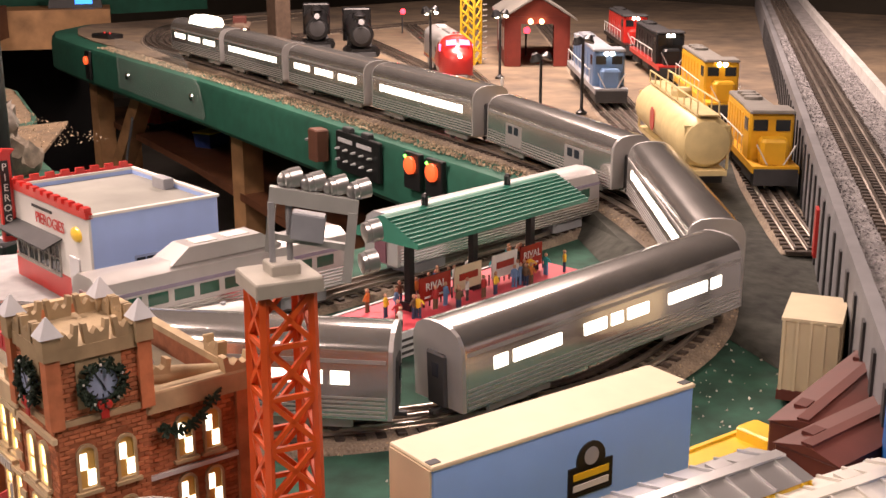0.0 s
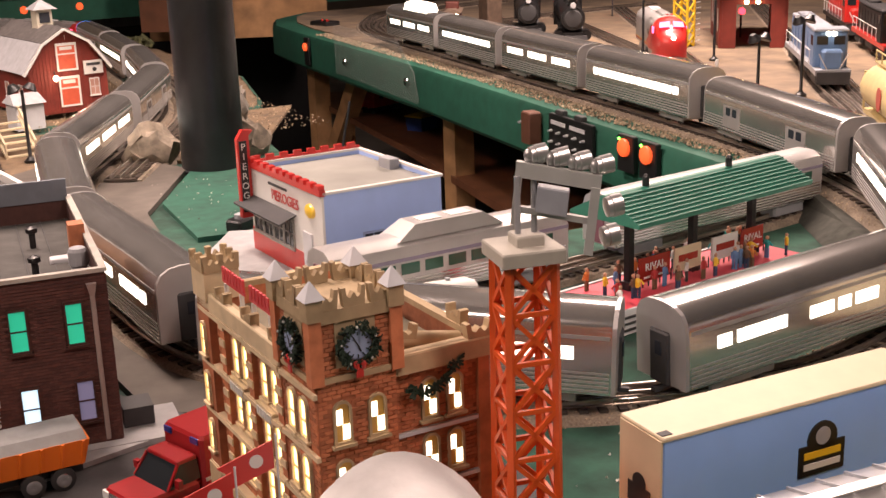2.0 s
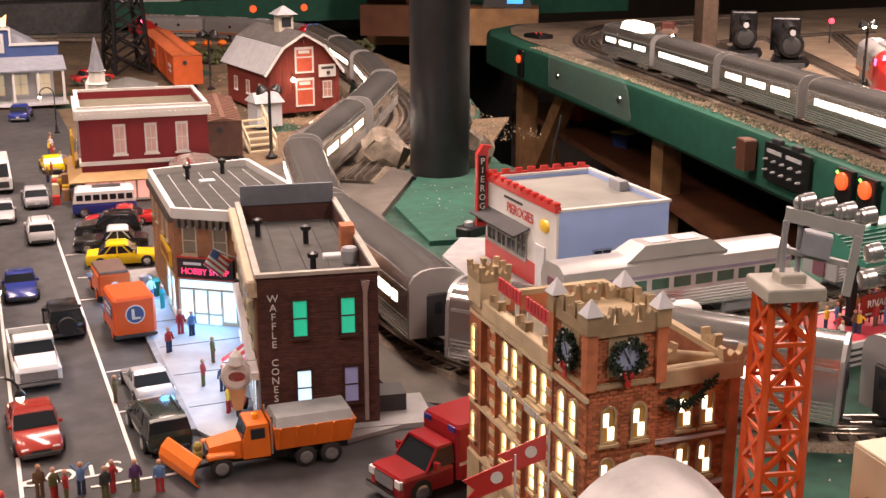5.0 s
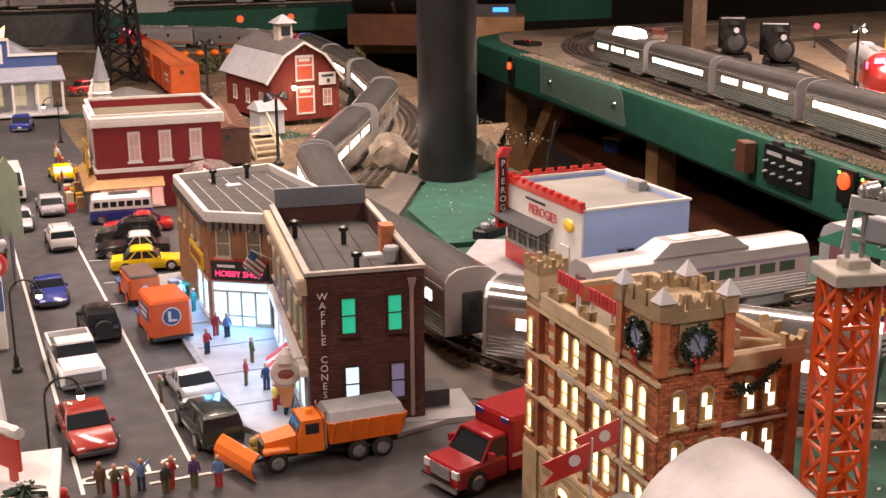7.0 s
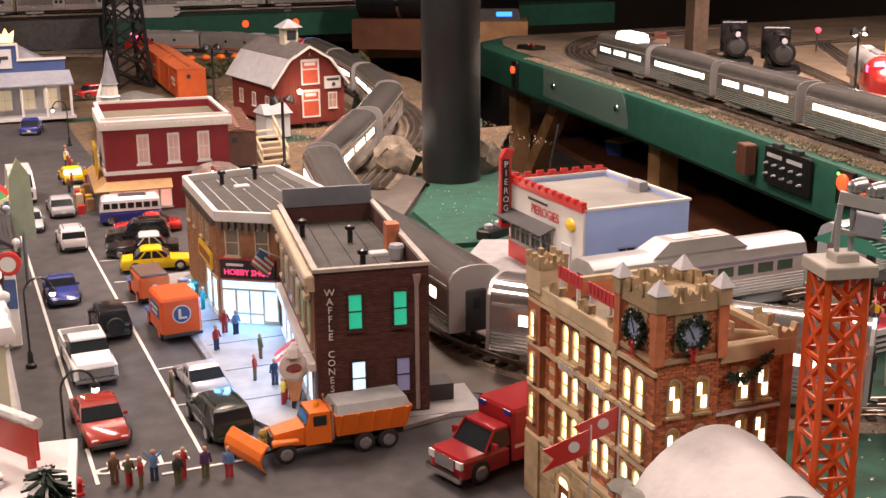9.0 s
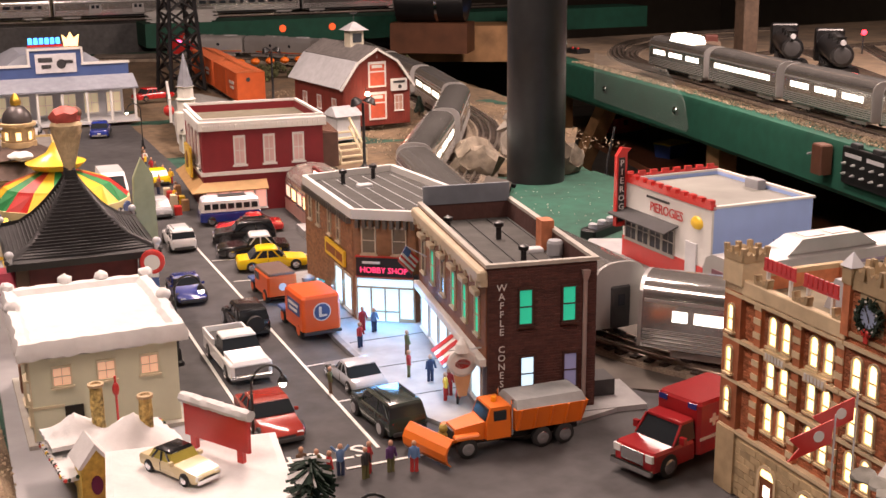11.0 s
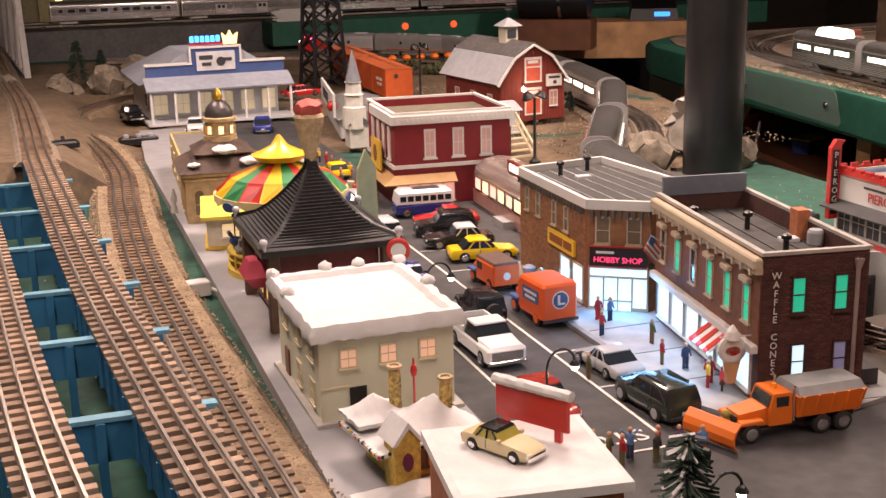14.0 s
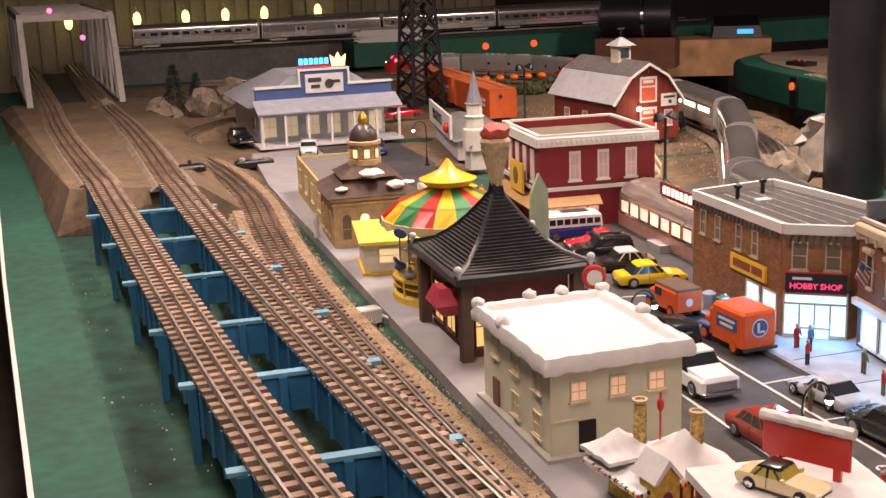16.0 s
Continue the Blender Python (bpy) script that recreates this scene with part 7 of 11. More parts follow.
part("plough_blade", S().loft([[(x + 0.004, yy, z) for x, z in bl_] + [(x + 0.0025, yy, z) for x, z in reversed(bl_)] for yy in (-0.034, 0.034)], m=pm), ORANGE, pt, "curved orange plough blade")
for s in (-1, 1):
    part("plough_arm", S().bar((0.060, s * 0.009, 0.012), (0.083, s * 0.009, 0.009), 0.003), BLACK, pt)
part("plough_rider_gear", S().ball((0.070, 0.004, 0.030), 0.005, 8, 5).box(0.066, 0.074, -0.004, 0.008, 0.016, 0.026, c=0.002), mat("olive_yellow", (0.35, 0.26, 0.05), 0.6), pt, "olive lamps over the plough")

# ambulance
am = thing("ambulance", "red pickup-based ambulance with a tall box body", "ambulance", yaw(0.184, 0.872, 0, 196) @ Matrix.Diagonal((0.93, 0.93, 0.93, 1)))
AR = P_("ambulance_red", (0.30, 0.015, 0.018))
part("box_body", S().box(-0.072, 0.005, -0.027, 0.027, 0.012, 0.064, c=0.003), AR, am)
part("cab_lower", S().box(0.0055, 0.066, -0.025, 0.025, 0.010, 0.029, c=0.003), AR, am)
part("cabin", S().loft([[(0.006, -0.0235, 0.029), (0.038, -0.0235, 0.029), (0.038, 0.0235, 0.029), (0.006, 0.0235, 0.029)], [(0.006, -0.021, 0.046), (0.024, -0.021, 0.046), (0.024, 0.021, 0.046), (0.006, 0.021, 0.046)]]), CARGLASS, am)
part("cab_roof", S().box(0.006, 0.025, -0.0215, 0.0215, 0.046, 0.049, c=0.001), AR, am)
for s in (-1, 1):
    part("pillar", S().bar((0.037, s * 0.0235, 0.029), (0.0245, s * 0.0212, 0.047), 0.002), AR, am)
    part("mirror", S().box(0.028, 0.032, s * 0.029 - 0.003, s * 0.029 + 0.003, 0.031, 0.038), AR, am)
    part("stripe", S().box(-0.070, 0.003, s * 0.0273 - 0.0003, s * 0.0273 + 0.0003, 0.026, 0.029), WHITE, am)
    part("star_mark", S().box(-0.022, -0.010, s * 0.0274 - 0.0003, s * 0.0274 + 0.0003, 0.042, 0.046).box(-0.018, -0.014, s * 0.0275 - 0.0003, s * 0.0275 + 0.0003, 0.038, 0.050), WHITE, am)
    part("headlight", S().box(0.064, 0.067, s * 0.020 - 0.004, s * 0.020 + 0.004, 0.020, 0.027), MATS["lens_clear"], am)
    part("beacon", S().box(-0.002, 0.006, s * 0.018 - 0.005, s * 0.018 + 0.005, 0.057, 0.062), BLUEP, am)
part("grille", S().box(0.066, 0.0675, -0.014, 0.014, 0.015, 0.027), CHROME, am)
part("bumper", S().box(0.066, 0.0705, -0.0255, 0.0255, 0.008, 0.014, c=0.001), CHROME, am)
wheels(am, [(0.044, 0.022), (0.044, -0.022), (-0.044, 0.023), (-0.044, -0.023)], 0.0120, 0.009)

for t, k in ((dv, 0.82), (pv, 0.86), (vb, 0.90), (wv, 0.88), (pt, 0.88), (pk, 0.92)):
    t.matrix_basis = t.matrix_basis @ Matrix.Diagonal((k, k, k, 1))

# ---- figurines ----
SKIN = mat("doll_skin", (0.50, 0.28, 0.18), 0.6)


def figurine(x, y, z, a, shirt, trousers, h=0.037, label="small painted figurine standing on the pavement", group="town figurines", arm=20):
    s = S()
    k = h / 0.046
    s.lathe([(0.0024, 0), (0.0020, 0.004), (0.0024, 0.017)], 7, pose(-0.0024, 0, 0)).lathe([(0.0024, 0), (0.0020, 0.004), (0.0024, 0.017)], 7, pose(0.0024, 0, 0))
    s.cur = 1
    s.lathe([(0.0040, 0.016), (0.0042, 0.021), (0.0050, 0.027), (0.0025, 0.030)], 9, Matrix.Diagonal((1, 0.7, 1, 1)))
    for q in (-1, 1):
        s.rod((q * 0.0046, 0, 0.028), (q * (0.0046 + 0.006 * math.sin(radians(arm))), -0.002, 0.028 - 0.011 * math.cos(radians(arm))), 0.0014)
    s.cur = 2
    s.ball((0, 0, 0.0335), 0.0029, 8, 6, 1.15)
    s.cur = 0
    me = s.mesh("figurine", [trousers, shirt, SKIN], True)
    ob = new("figurine", me)
    ob.matrix_basis = pose(x, y, z, 0, 0, a) @ Matrix.Diagonal((k, k, k, 1))
    return tagged(ob, label, "figurine", group)


BLUES, DENIM, BROWN_, OLIVE, TEAL, VIOLET = (mat("cloth_" + n, c_, 0.8) for n, c_ in (("blue", (0.12, 0.22, 0.42)), ("denim", (0.03, 0.045, 0.10)), ("brown", (0.14, 0.08, 0.045)), ("olive", (0.12, 0.12, 0.05)), ("teal", (0.03, 0.35, 0.36)), ("violet", (0.10, 0.04, 0.14))))
REDC, WHC = mat("cloth_red", (0.40, 0.03, 0.03), 0.8), mat("cloth_white", (0.65, 0.65, 0.63), 0.8)
for x, y, a, s_, tr, arm in ((-0.141, 0.968, 0, BROWN_, BROWN_, 10), (-0.130, 0.958, 40, OLIVE, REDC, 20), (-0.108, 0.960, 170, BLUES, DENIM, 120), (-0.090, 0.945, 20, DARK, OLIVE, 10), (-0.083, 0.955, 60, REDC, REDC, 30), (-0.065, 0.949, 10, VIOLET, OLIVE, 15), (-0.046, 0.941, -20, BLUES, REDC, 10), (-0.121, 0.950, 90, REDC, OLIVE, 10)):
    figurine(x, y, 0, a, s_, tr, arm=arm, label="painted figurine standing at the stop line", group="figurines at the crossing")
for x, y, z, a, s_, tr in ((-0.058, 1.150, 0, 80, OLIVE, BROWN_), (0.013, 1.263, 0.0045, 30, REDC, DENIM), (0.030, 1.152, 0.0045, 70, REDC, OLIVE), (0.046, 1.308, 0.0045, 20, BLUES, DENIM), (0.035, 1.318, 0.0045, 10, REDC, REDC), (0.030, 1.42, 0.0045, 50, TEAL, TEAL), (0.022, 1.46, 0.0045, 10, WHC, BLUES), (0.052, 1.215, 0.0045, 90, OLIVE, BROWN_), (0.046, 1.13, 0.0045, 0, DENIM, DENIM), (0.040, 1.075, 0.0045, 60, YELLOW, REDC), (0.048, 1.085, 0.0045, -30, REDC, REDC)):
    figurine(x, y, z, a, s_, tr, label="painted figurine on the shop pavement", group="figurines by the shops")
for i in range(12):
    figurine(-0.03 + rnd.uniform(-.02, .02), 2.10 + i * 0.045, 0, rnd.uniform(0, 360), (REDC, YELLOW, WHC, BROWN_)[i % 4], (DENIM, BROWN_, REDC)[i % 3], label="painted figurine outside the crimson shop", group="figurines by the crimson shop")
fh = thing("fire_hydrant", "small red fire hydrant on the pavement", "hydrant", pose(-0.172, 0.957, 0))
part("barrel", S().lathe([(0.0045, 0), (0.0045, 0.002), (0.003, 0.003), (0.003, 0.011), (0.0038, 0.012), (0.003, 0.015), (0.001, 0.0165)], 12), RED, fh, "", True)
part("outlet", S().rod((-0.0048, 0, 0.008), (0.0048, 0, 0.008), 0.0016, 8), RED, fh)
mb = thing("moped", "red and yellow moped beside the shop awning", "moped", yaw(0.052, 1.068, 0.0045, 60))
part("wheel", S().lathe([(0.006, -0.001), (0.006, 0.001)], 14, pose(-0.010, 0, 0.006, 90, 0, 0)), RUBBER, mb)
part("wheel", S().lathe([(0.006, -0.001), (0.006, 0.001)], 14, pose(0.010, 0, 0.006, 90, 0, 0)), RUBBER, mb)
part("frame", S().bar((-0.010, 0, 0.008), (0.006, 0, 0.013), 0.005).bar((0.010, 0, 0.006), (0.006, 0, 0.020), 0.0016), RED, mb)
for i, (cx, cy) in enumerate(((0.028, 1.475), (0.022, 1.50))):
    bn2 = thing("waste_bin", "small green and steel waste bin on the pavement", "bin", pose(cx, cy, 0.0045), "waste bins")
    part("tub", S().lathe([(0.007, 0), (0.0085, 0.018)], 12), (mat("bin_green", (0.02, 0.12, 0.07), 0.5), GREY)[i], bn2)
    part("lid", S().lathe([(0.009, 0.0182), (0.009, 0.020), (0.004, 0.023)], 12), (MATS["bin_green"], GREY)[i], bn2)


def street_lamp(x, y, a, h=0.085, z=0.0, reach=0.03):
    t = thing("street_lamp", "black curved street lamp with a glowing bulb", "street lamp", yaw(x, y, z, a), "street lamps")
    part("base", S().lathe([(0.006, 0), (0.006, 0.004), (0.0035, 0.006), (0.003, 0.018), (0.0016, 0.020)], 12), BLACK, t, "", True)
    sh = S().rod((0, 0, 0.02), (0, 0, h), 0.0013, 8)
    last = (0, 0, h)
    for i in range(1, 9):
        q = math.pi * i / 8 * 0.95
        p_ = (reach / 2 - reach / 2 * math.cos(q), 0, h + reach * 0.55 * math.sin(q))
        sh.rod(last, p_, 0.0012, 8)
        last = p_
    part("post", sh, BLACK, t)
    part("shade", S().lathe([(0.005, -0.004), (0.003, 0.0), (0.001, 0.002)], 12, Matrix.Translation(last)), BLACK, t)
    part("bulb", S().ball((last[0], 0, last[2] - 0.006), 0.0034, 10, 6), BULB, t, "glowing bulb", True)
    return t


for x, y, a in ((-0.178, 0.985, 10), (-0.186, 1.30, 5), (-0.184, 1.72, 0), (-0.178, 0.715, 10), (0.004, 2.75, 180)):
    street_lamp(x, y, a, 0.085)
for x, y in ((-0.155, 0.99), (-0.157, 1.303)):
    lamp("street_lamp_light", "POINT", 0.03, (x, y, 0.072), (1.0, 0.80, 0.55), 0.004)


def yard_lamp(x, y, z, h, lit=True):
    t = thing("yard_lamp", "tall black yard lamp post with twin heads", "lamp post", pose(x, y, z), "yard lamps")
    part("post", S().lathe([(0.012, 0), (0.012, 0.004), (0.006, 0.008), (0.0035, 0.012), (0.003, h)], 10), BLACK, t, "", True)
    for s in (-1, 1):
        hd = part("lamp_head", S().lathe([(0.006, 0.012), (0.014, 0.0), (0.013, -0.002)], 12, pose(s * 0.014, 0, h, 0, s * 25, 0)), BLACK, t, "", True)
        if lit:
            part("bulb", S().ball((s * 0.016, -0.004, h - 0.003), 0.006, 8, 6), BULB, hd, "", True)
    return t


yard_lamp(0.385, 2.33, -0.005, 0.135, False)
yard_lamp(0.45, 3.30, 0.0, 0.15, False)

# ---- brick hall with a clock tower ----
bh = thing("brick_clock_hall", "lit red brick hall with a clock tower and tan stone trim", "building", yaw(0.186, 0.624, 0.0, -1.0))
bx, by, bz = 0.108, 0.188, 0.182
shell(bh, 0, bx, 0, by, bz, BRICK, mat("hall_roof", (0.20, 0.17, 0.11), 0.8, vary=0.2), 0.012, cap=0.004, cap_mat=STONE)
Fr, Le = face(0, bx, 0, by, "front"), face(0, bx, 0, by, "left")
WIN = mat("checkered_lit", (1.0, 0.90, 0.72), emit=3.0)
# paler stone copy: the left side's stronger light is in its colour
CREAM_STONE_LIT = mat("cream_stone_lit", (0.66, 0.53, 0.34), 0.7, vary=0.15)
AMB = mat("amber_pane", (0.55, 0.33, 0.08), 0.3)
GOLD = mat("golden_lit", (1.0, 0.70, 0.30), emit=3.2)
ROWS = (0.071, 0.107, 0.143)
SIDE_V = (0.014, 0.031, 0.064, 0.081, 0.114, 0.131)
T = (-0.003, 0.047, -0.004, 0.045)
TOPZ = 0.222
Tf = Matrix.Translation((0, T[2], 0))
Tl = pose(T[0], 0, 0, 0, 0, -90)
tw = part("clock_tower", S().box(T[0], T[1], T[2], T[3], 0.0, TOPZ), BRICK, bh, "square brick clock tower")


def check_window(m, u, z):
    """An arched window with two lit panes set crosswise."""
    w = window(bh, m, u, z, 0.0085, 0.019, AMB, STONE, arch=True, t=0.0016, sash=False)
    part("lit_pane", S().box(u - 0.0042, u, -0.0012, -0.0006, z + 0.0105, z + 0.0195, m), WIN, w)
    part("lit_pane", S().box(u, u + 0.0042, -0.0012, -0.0006, z + 0.001, z + 0.0098, m), WIN, w)


hole = lambda u, z: (u - 0.0070, u + 0.0070, z - 0.004, z + 0.026)
for z in ROWS:
    for u in (0.0115, 0.0335):
        check_window(Tf, u, z)
    for u in (0.070, 0.087):
        check_window(Fr, u, z)
    for v in SIDE_V:
        window(bh, Tl if v < T[3] else Le, -v, z, 0.0082, 0.019, GOLD, CREAM_STONE_LIT, arch=True, t=0.0016)
brick_rows(bh, Tf, T[0] + 0.0005, T[1] - 0.0005, 0.058, 0.216, BRICKJ, 0.0058, 0.0026, [hole(u, z) for u in (0.0115, 0.0335) for z in ROWS], seed=6)
brick_rows(bh, Tl, -T[3] + 0.0005, -T[2] - 0.0005, 0.058, 0.216, BRICKJ, 0.0058, 0.0026, [hole(-v, z) for v in SIDE_V[:2] for z in ROWS], seed=7)
brick_rows(bh, Fr, T[1] + 0.001, bx - 0.0005, 0.058, bz - 0.002, BRICKJ, 0.0058, 0.0026, [hole(u, z) for u in (0.070, 0.087) for z in ROWS], seed=4)
brick_rows(bh, Le, -by + 0.0005, -T[3] - 0.0005, 0.058, bz - 0.002, BRICKJ, 0.0058, 0.0026, [hole(-v, z) for v in SIDE_V[2:] for z in ROWS], seed=5)
# stone ground storey in courses
BLOCK = mat("stone_blocks", (0.47, 0.36, 0.21), 0.8, vary=0.2, scale=90, bump=0.4, island=0.25)
brick_rows(bh, Fr @ Matrix.Translation((0, -0.004, 0)), T[0], bx + 0.001, 0.001, 0.055, BLOCK, 0.014, 0.0062, name="stonework", seed=8)
part("ground_storey", S().box(T[0] - 0.001, bx + 0.001, -0.0042, 0.0, 0, 0.055).box(-0.0042, 0.0, 0.0, by + 0.001, 0, 0.055), STONE, bh, "tan stone ground storey")
Lb = Le @ Matrix.Translation((0, -0.0042, 0))
brick_rows(bh, Lb, -by, 0.0, 0.001, 0.055, BLOCK, 0.014, 0.0062, [(-0.137, -0.108, 0, 0.046), (-0.088, -0.058, 0, 0.046)], name="stonework", seed=9)
for v in (0.073, 0.1225):
    d_w = window(bh, Lb, -v, 0.002, 0.019, 0.030, mat("door_wood", (0.20, 0.07, 0.03), 0.5), CREAM_STONE_LIT, arch=True, t=0.003, sash=False, sill=False, name="arched_door")
    part("fanlight", S().box(-v - 0.008, -v + 0.008, -0.0012, -0.0007, 0.033, 0.039, Lb), GOLD, d_w, "glowing fanlight")
    part("door_pane", S().box(-v - 0.004, -v + 0.004, -0.0012, -0.0007, 0.016, 0.026, Lb), WIN, d_w)
for z in (0.055, 0.098, 0.134, 0.172):
    if z in (0.098, 0.134):
        # grey here puts the front's cool shade into the stone colour
        part("stone_band", S().box(T[1] + 0.0005, bx + 0.003, -0.003, 0.0, z, z + 0.0026), LIGHTGREY, bh, "stone string course, greyed for the shaded front")
    part("stone_band", S().box(-0.0065, -0.0005, T[3] + 0.001, by + 0.002, z, z + 0.0030), CREAM_STONE_LIT, bh, "cream stone string course, coloured paler for the lit side")
    part("stone_band", S().box(T[0] - 0.003, T[0] - 0.0004, T[2] - 0.002, T[3], z, z + 0.0030), CREAM_STONE_LIT, bh)
for v in (0.049, 0.0975, 0.147):
    part("pilaster", S().box(-0.0045, -0.0005, v - 0.004, v + 0.004, 0.058, bz), BRICK, bh)
    for k_ in range(10):
        part("quoin", S().box(-0.0056, -0.0045, v - 0.0044, v + 0.0044, 0.062 + k_ * 0.0118, 0.0670 + k_ * 0.0118), CREAM_STONE_LIT, bh)
part("pilaster", S().box(bx - 0.006, bx + 0.002, -0.004, -0.0005, 0.055, bz), BRICK, bh)
for v in (0.060, 0.108):
    part("letter_panel", S().box(-0.0062, -0.0015, v, v + 0.027, 0.1305, 0.1395), CREAM_STONE_LIT, bh, "cream stone panel with worn relief, coloured paler for the lit side")
    for k_ in range(6):
        part("relief", S().box(-0.0070, -0.0062, v + 0.002 + k_ * 0.004, v + 0.0046 + k_ * 0.004, 0.1325, 0.1375), WHITE, bh)


def crown(parent, x0, x1, y0, y1, z, step=0.012):
    """Stone merlons with curled tops along a rectangle."""
    for (ax, ay), (qx, qy) in (((x0, y0), (x1, y0)), ((x1, y0), (x1, y1)), ((x1, y1), (x0, y1)), ((x0, y1), (x0, y0))):
        L_ = math.hypot(qx - ax, qy - ay)
        n_ = max(2, int(L_ / (step * 1.8)))
        ang = math.degrees(math.atan2(qy - ay, qx - ax))
        for i in range(n_):
            m = yaw(ax, ay, z, ang) @ Matrix.Translation((L_ * (i + 0.5) / n_, 0, 0))
            pr = [(-0.0062, 0), (0.0062, 0), (0.0075, 0.0115), (0.0050, 0.0118), (0.0042, 0.0068), (0.0022, 0.0052), (0, 0.0085), (-0.0022, 0.0052), (-0.0042, 0.0068), (-0.0050, 0.0118), (-0.0075, 0.0115)]
            part("merlon", S().loft([[(u_, -0.0022, w_) for u_, w_ in pr], [(u_, 0.0022, w_) for u_, w_ in pr]], m=m), STONE, parent)


part("stone_cornice", S().box(T[1], bx + 0.004, -0.005, 0.0, bz - 0.008, bz + 0.004, c=0.001), STONE, bh)
part("stone_cornice", S().box(-0.006, -0.0002, T[3], by + 0.004, bz - 0.006, bz + 0.006, c=0.001), CREAM_STONE_LIT, bh)
part("coping_roll", S().rod((T[1] + 0.004, 0.020, bz + 0.006), (bx - 0.006, 0.020, bz - 0.004), 0.0055, 12), STONE, bh, "rolled tan stone coping", True)
PR = [(-0.008, 0), (0.008, 0), (0.0095, 0.010), (0.0065, 0.0105), (0.0055, 0.006), (0.003, 0.0045), (0, 0.0075), (-0.003, 0.0045), (-0.0055, 0.006), (-0.0065, 0.0105), (-0.0095, 0.010)]
for x, y, a in ((bx - 0.004, -0.001, 0), (T[1] + 0.016, 0.018, 0), (-0.002, 0.052, 90), (-0.002, 0.098, 90), (-0.002, 0.146, 90), (bx, 0.030, 90)):
    part("scroll_merlon", S().loft([[(u_, y_, w_) for u_, w_ in PR] for y_ in (-0.003, 0.003)], m=yaw(x, y, bz + 0.003, a)), STONE, bh, "scrolled stone ornament")
for z0_, z1_ in ((0.180, 0.1835), (0.215, 0.2225)):
    part("tower_band", S().box(T[0] - 0.0025, T[1] + 0.0025, T[2] - 0.0025, T[3] + 0.0025, z0_, z1_), STONE, tw)
CZ = 0.200
for m, u in ((Tf, 0.022), (Tl, -0.021)):
    part("clock_panel", S().box(u - 0.0125, u + 0.0125, -0.0012, 0, CZ - 0.0125, CZ + 0.0150, m), STONE, bh, "tan stone panel behind the clock")
    ck_ = part("clock_face", S().lathe([(0.0088, 0), (0.0088, 0.0024), (0.0080, 0.0028)], 24, m @ pose(u, -0.001, CZ, 90, 0, 0)), mat("clock_white", (0.34, 0.42, 0.62), 0.4), bh, "pale clock face")
    for i in range(12):
        a = 360 * i / 12
        part("hour_mark", S().box(-0.0003, 0.0003, 0, 0.0005, -0.0009, 0.0009, m @ pose(u, -0.0043, CZ) @ pose(0, 0, 0, 0, a, 0) @ Matrix.Translation((0, 0, 0.0066))), BLACK, ck_)
    part("hand_long", S().box(-0.0003, 0.0003, 0, 0.0004, 0, 0.0062, m @ pose(u, -0.0046, CZ, 0, -30, 0)), BLACK, ck_)
    part("hand_short", S().box(-0.0004, 0.0004, 0, 0.0004, 0, 0.0042, m @ pose(u, -0.0046, CZ, 0, 158, 0)), BLACK, ck_)
    wr = S()
    rr = random.Random(9)
    for i in range(190):
        a = rr.uniform(0, 2 * math.pi)
        q = 0.0112 + rr.uniform(-.0022, .0022)
        c_ = m @ Vector((u + q * math.cos(a), -0.0040 + rr.uniform(-.0018, .001), CZ + q * math.sin(a)))
        wr.rod(c_, c_ + Vector((rr.uniform(-.003, .003), rr.uniform(-.003, .001), rr.uniform(-.003, .003))), 0.0006, 3)
        wr.ball(c_, 0.0011, 5, 3, 1, 0.4)
    part("wreath", wr, mat("wreath_green", (0.012, 0.03, 0.016), 0.7), bh, "dark green wreath round the clock")["kind"] = "stuff"
    for dx in (-0.0022, 0.0022):
        part("bow", S().ball((m @ Vector((u + dx, -0.0050, CZ - 0.0115))), 0.0022, 8, 5, 1.3), RED, bh, "red bow", True)
    part("bow_tail", S().box(u - 0.0022, u + 0.0022, -0.0052, -0.0042, CZ - 0.0190, CZ - 0.0125, m), RED, bh, "red bow")
    for i in range(5):
        a = 2 * math.pi * i / 5 + 0.4
        part("wreath_bauble", S().ball(m @ Vector((u + 0.0112 * math.cos(a), -0.0062, CZ + 0.0112 * math.sin(a))), 0.0009, 6, 4), WHITE, bh)
    for du in (-0.008, 0.0, 0.008):
        part("frieze_arch", S().box(u + du - 0.0022, u + du + 0.0022, -0.0018, -0.0012, CZ + 0.0155, CZ + 0.0195, m), LIGHTGREY, bh, "small pale blind arch")
crown(bh, T[0], T[1], T[2], T[3], TOPZ, 0.009)
for x, y in ((T[0], T[2]), (T[1], T[2]), (T[0], T[3]), (T[1], T[3])):
    tu = part("turret", S().box(x - 0.0038, x + 0.0038, y - 0.0038, y + 0.0038, 0.180, 0.2305), BRICK, bh, "brick corner turret")
    part("turret_band", S().box(x - 0.0048, x + 0.0048, y - 0.0048, y + 0.0048, 0.2180, 0.2305), STONE, tu)
    part("turret_cap", S().loft([[(x - 0.0062, y - 0.0062, 0.2305), (x + 0.0062, y - 0.0062, 0.2305), (x + 0.0062, y + 0.0062, 0.2305), (x - 0.0062, y + 0.0062, 0.2305)], [(x - 0.0004, y - 0.0004, 0.2405), (x + 0.0004, y - 0.0004, 0.2405), (x + 0.0004, y + 0.0004, 0.2405), (x - 0.0004, y + 0.0004, 0.2405)]]), mat("pale_cap", (0.60, 0.62, 0.66), 0.6), tu, "pale pointed cap")
bt = part("rear_turret", S().box(-0.006, 0.016, by - 0.020, by + 0.003, 0, 0.200), BRICK, bh, "brick rear corner turret")
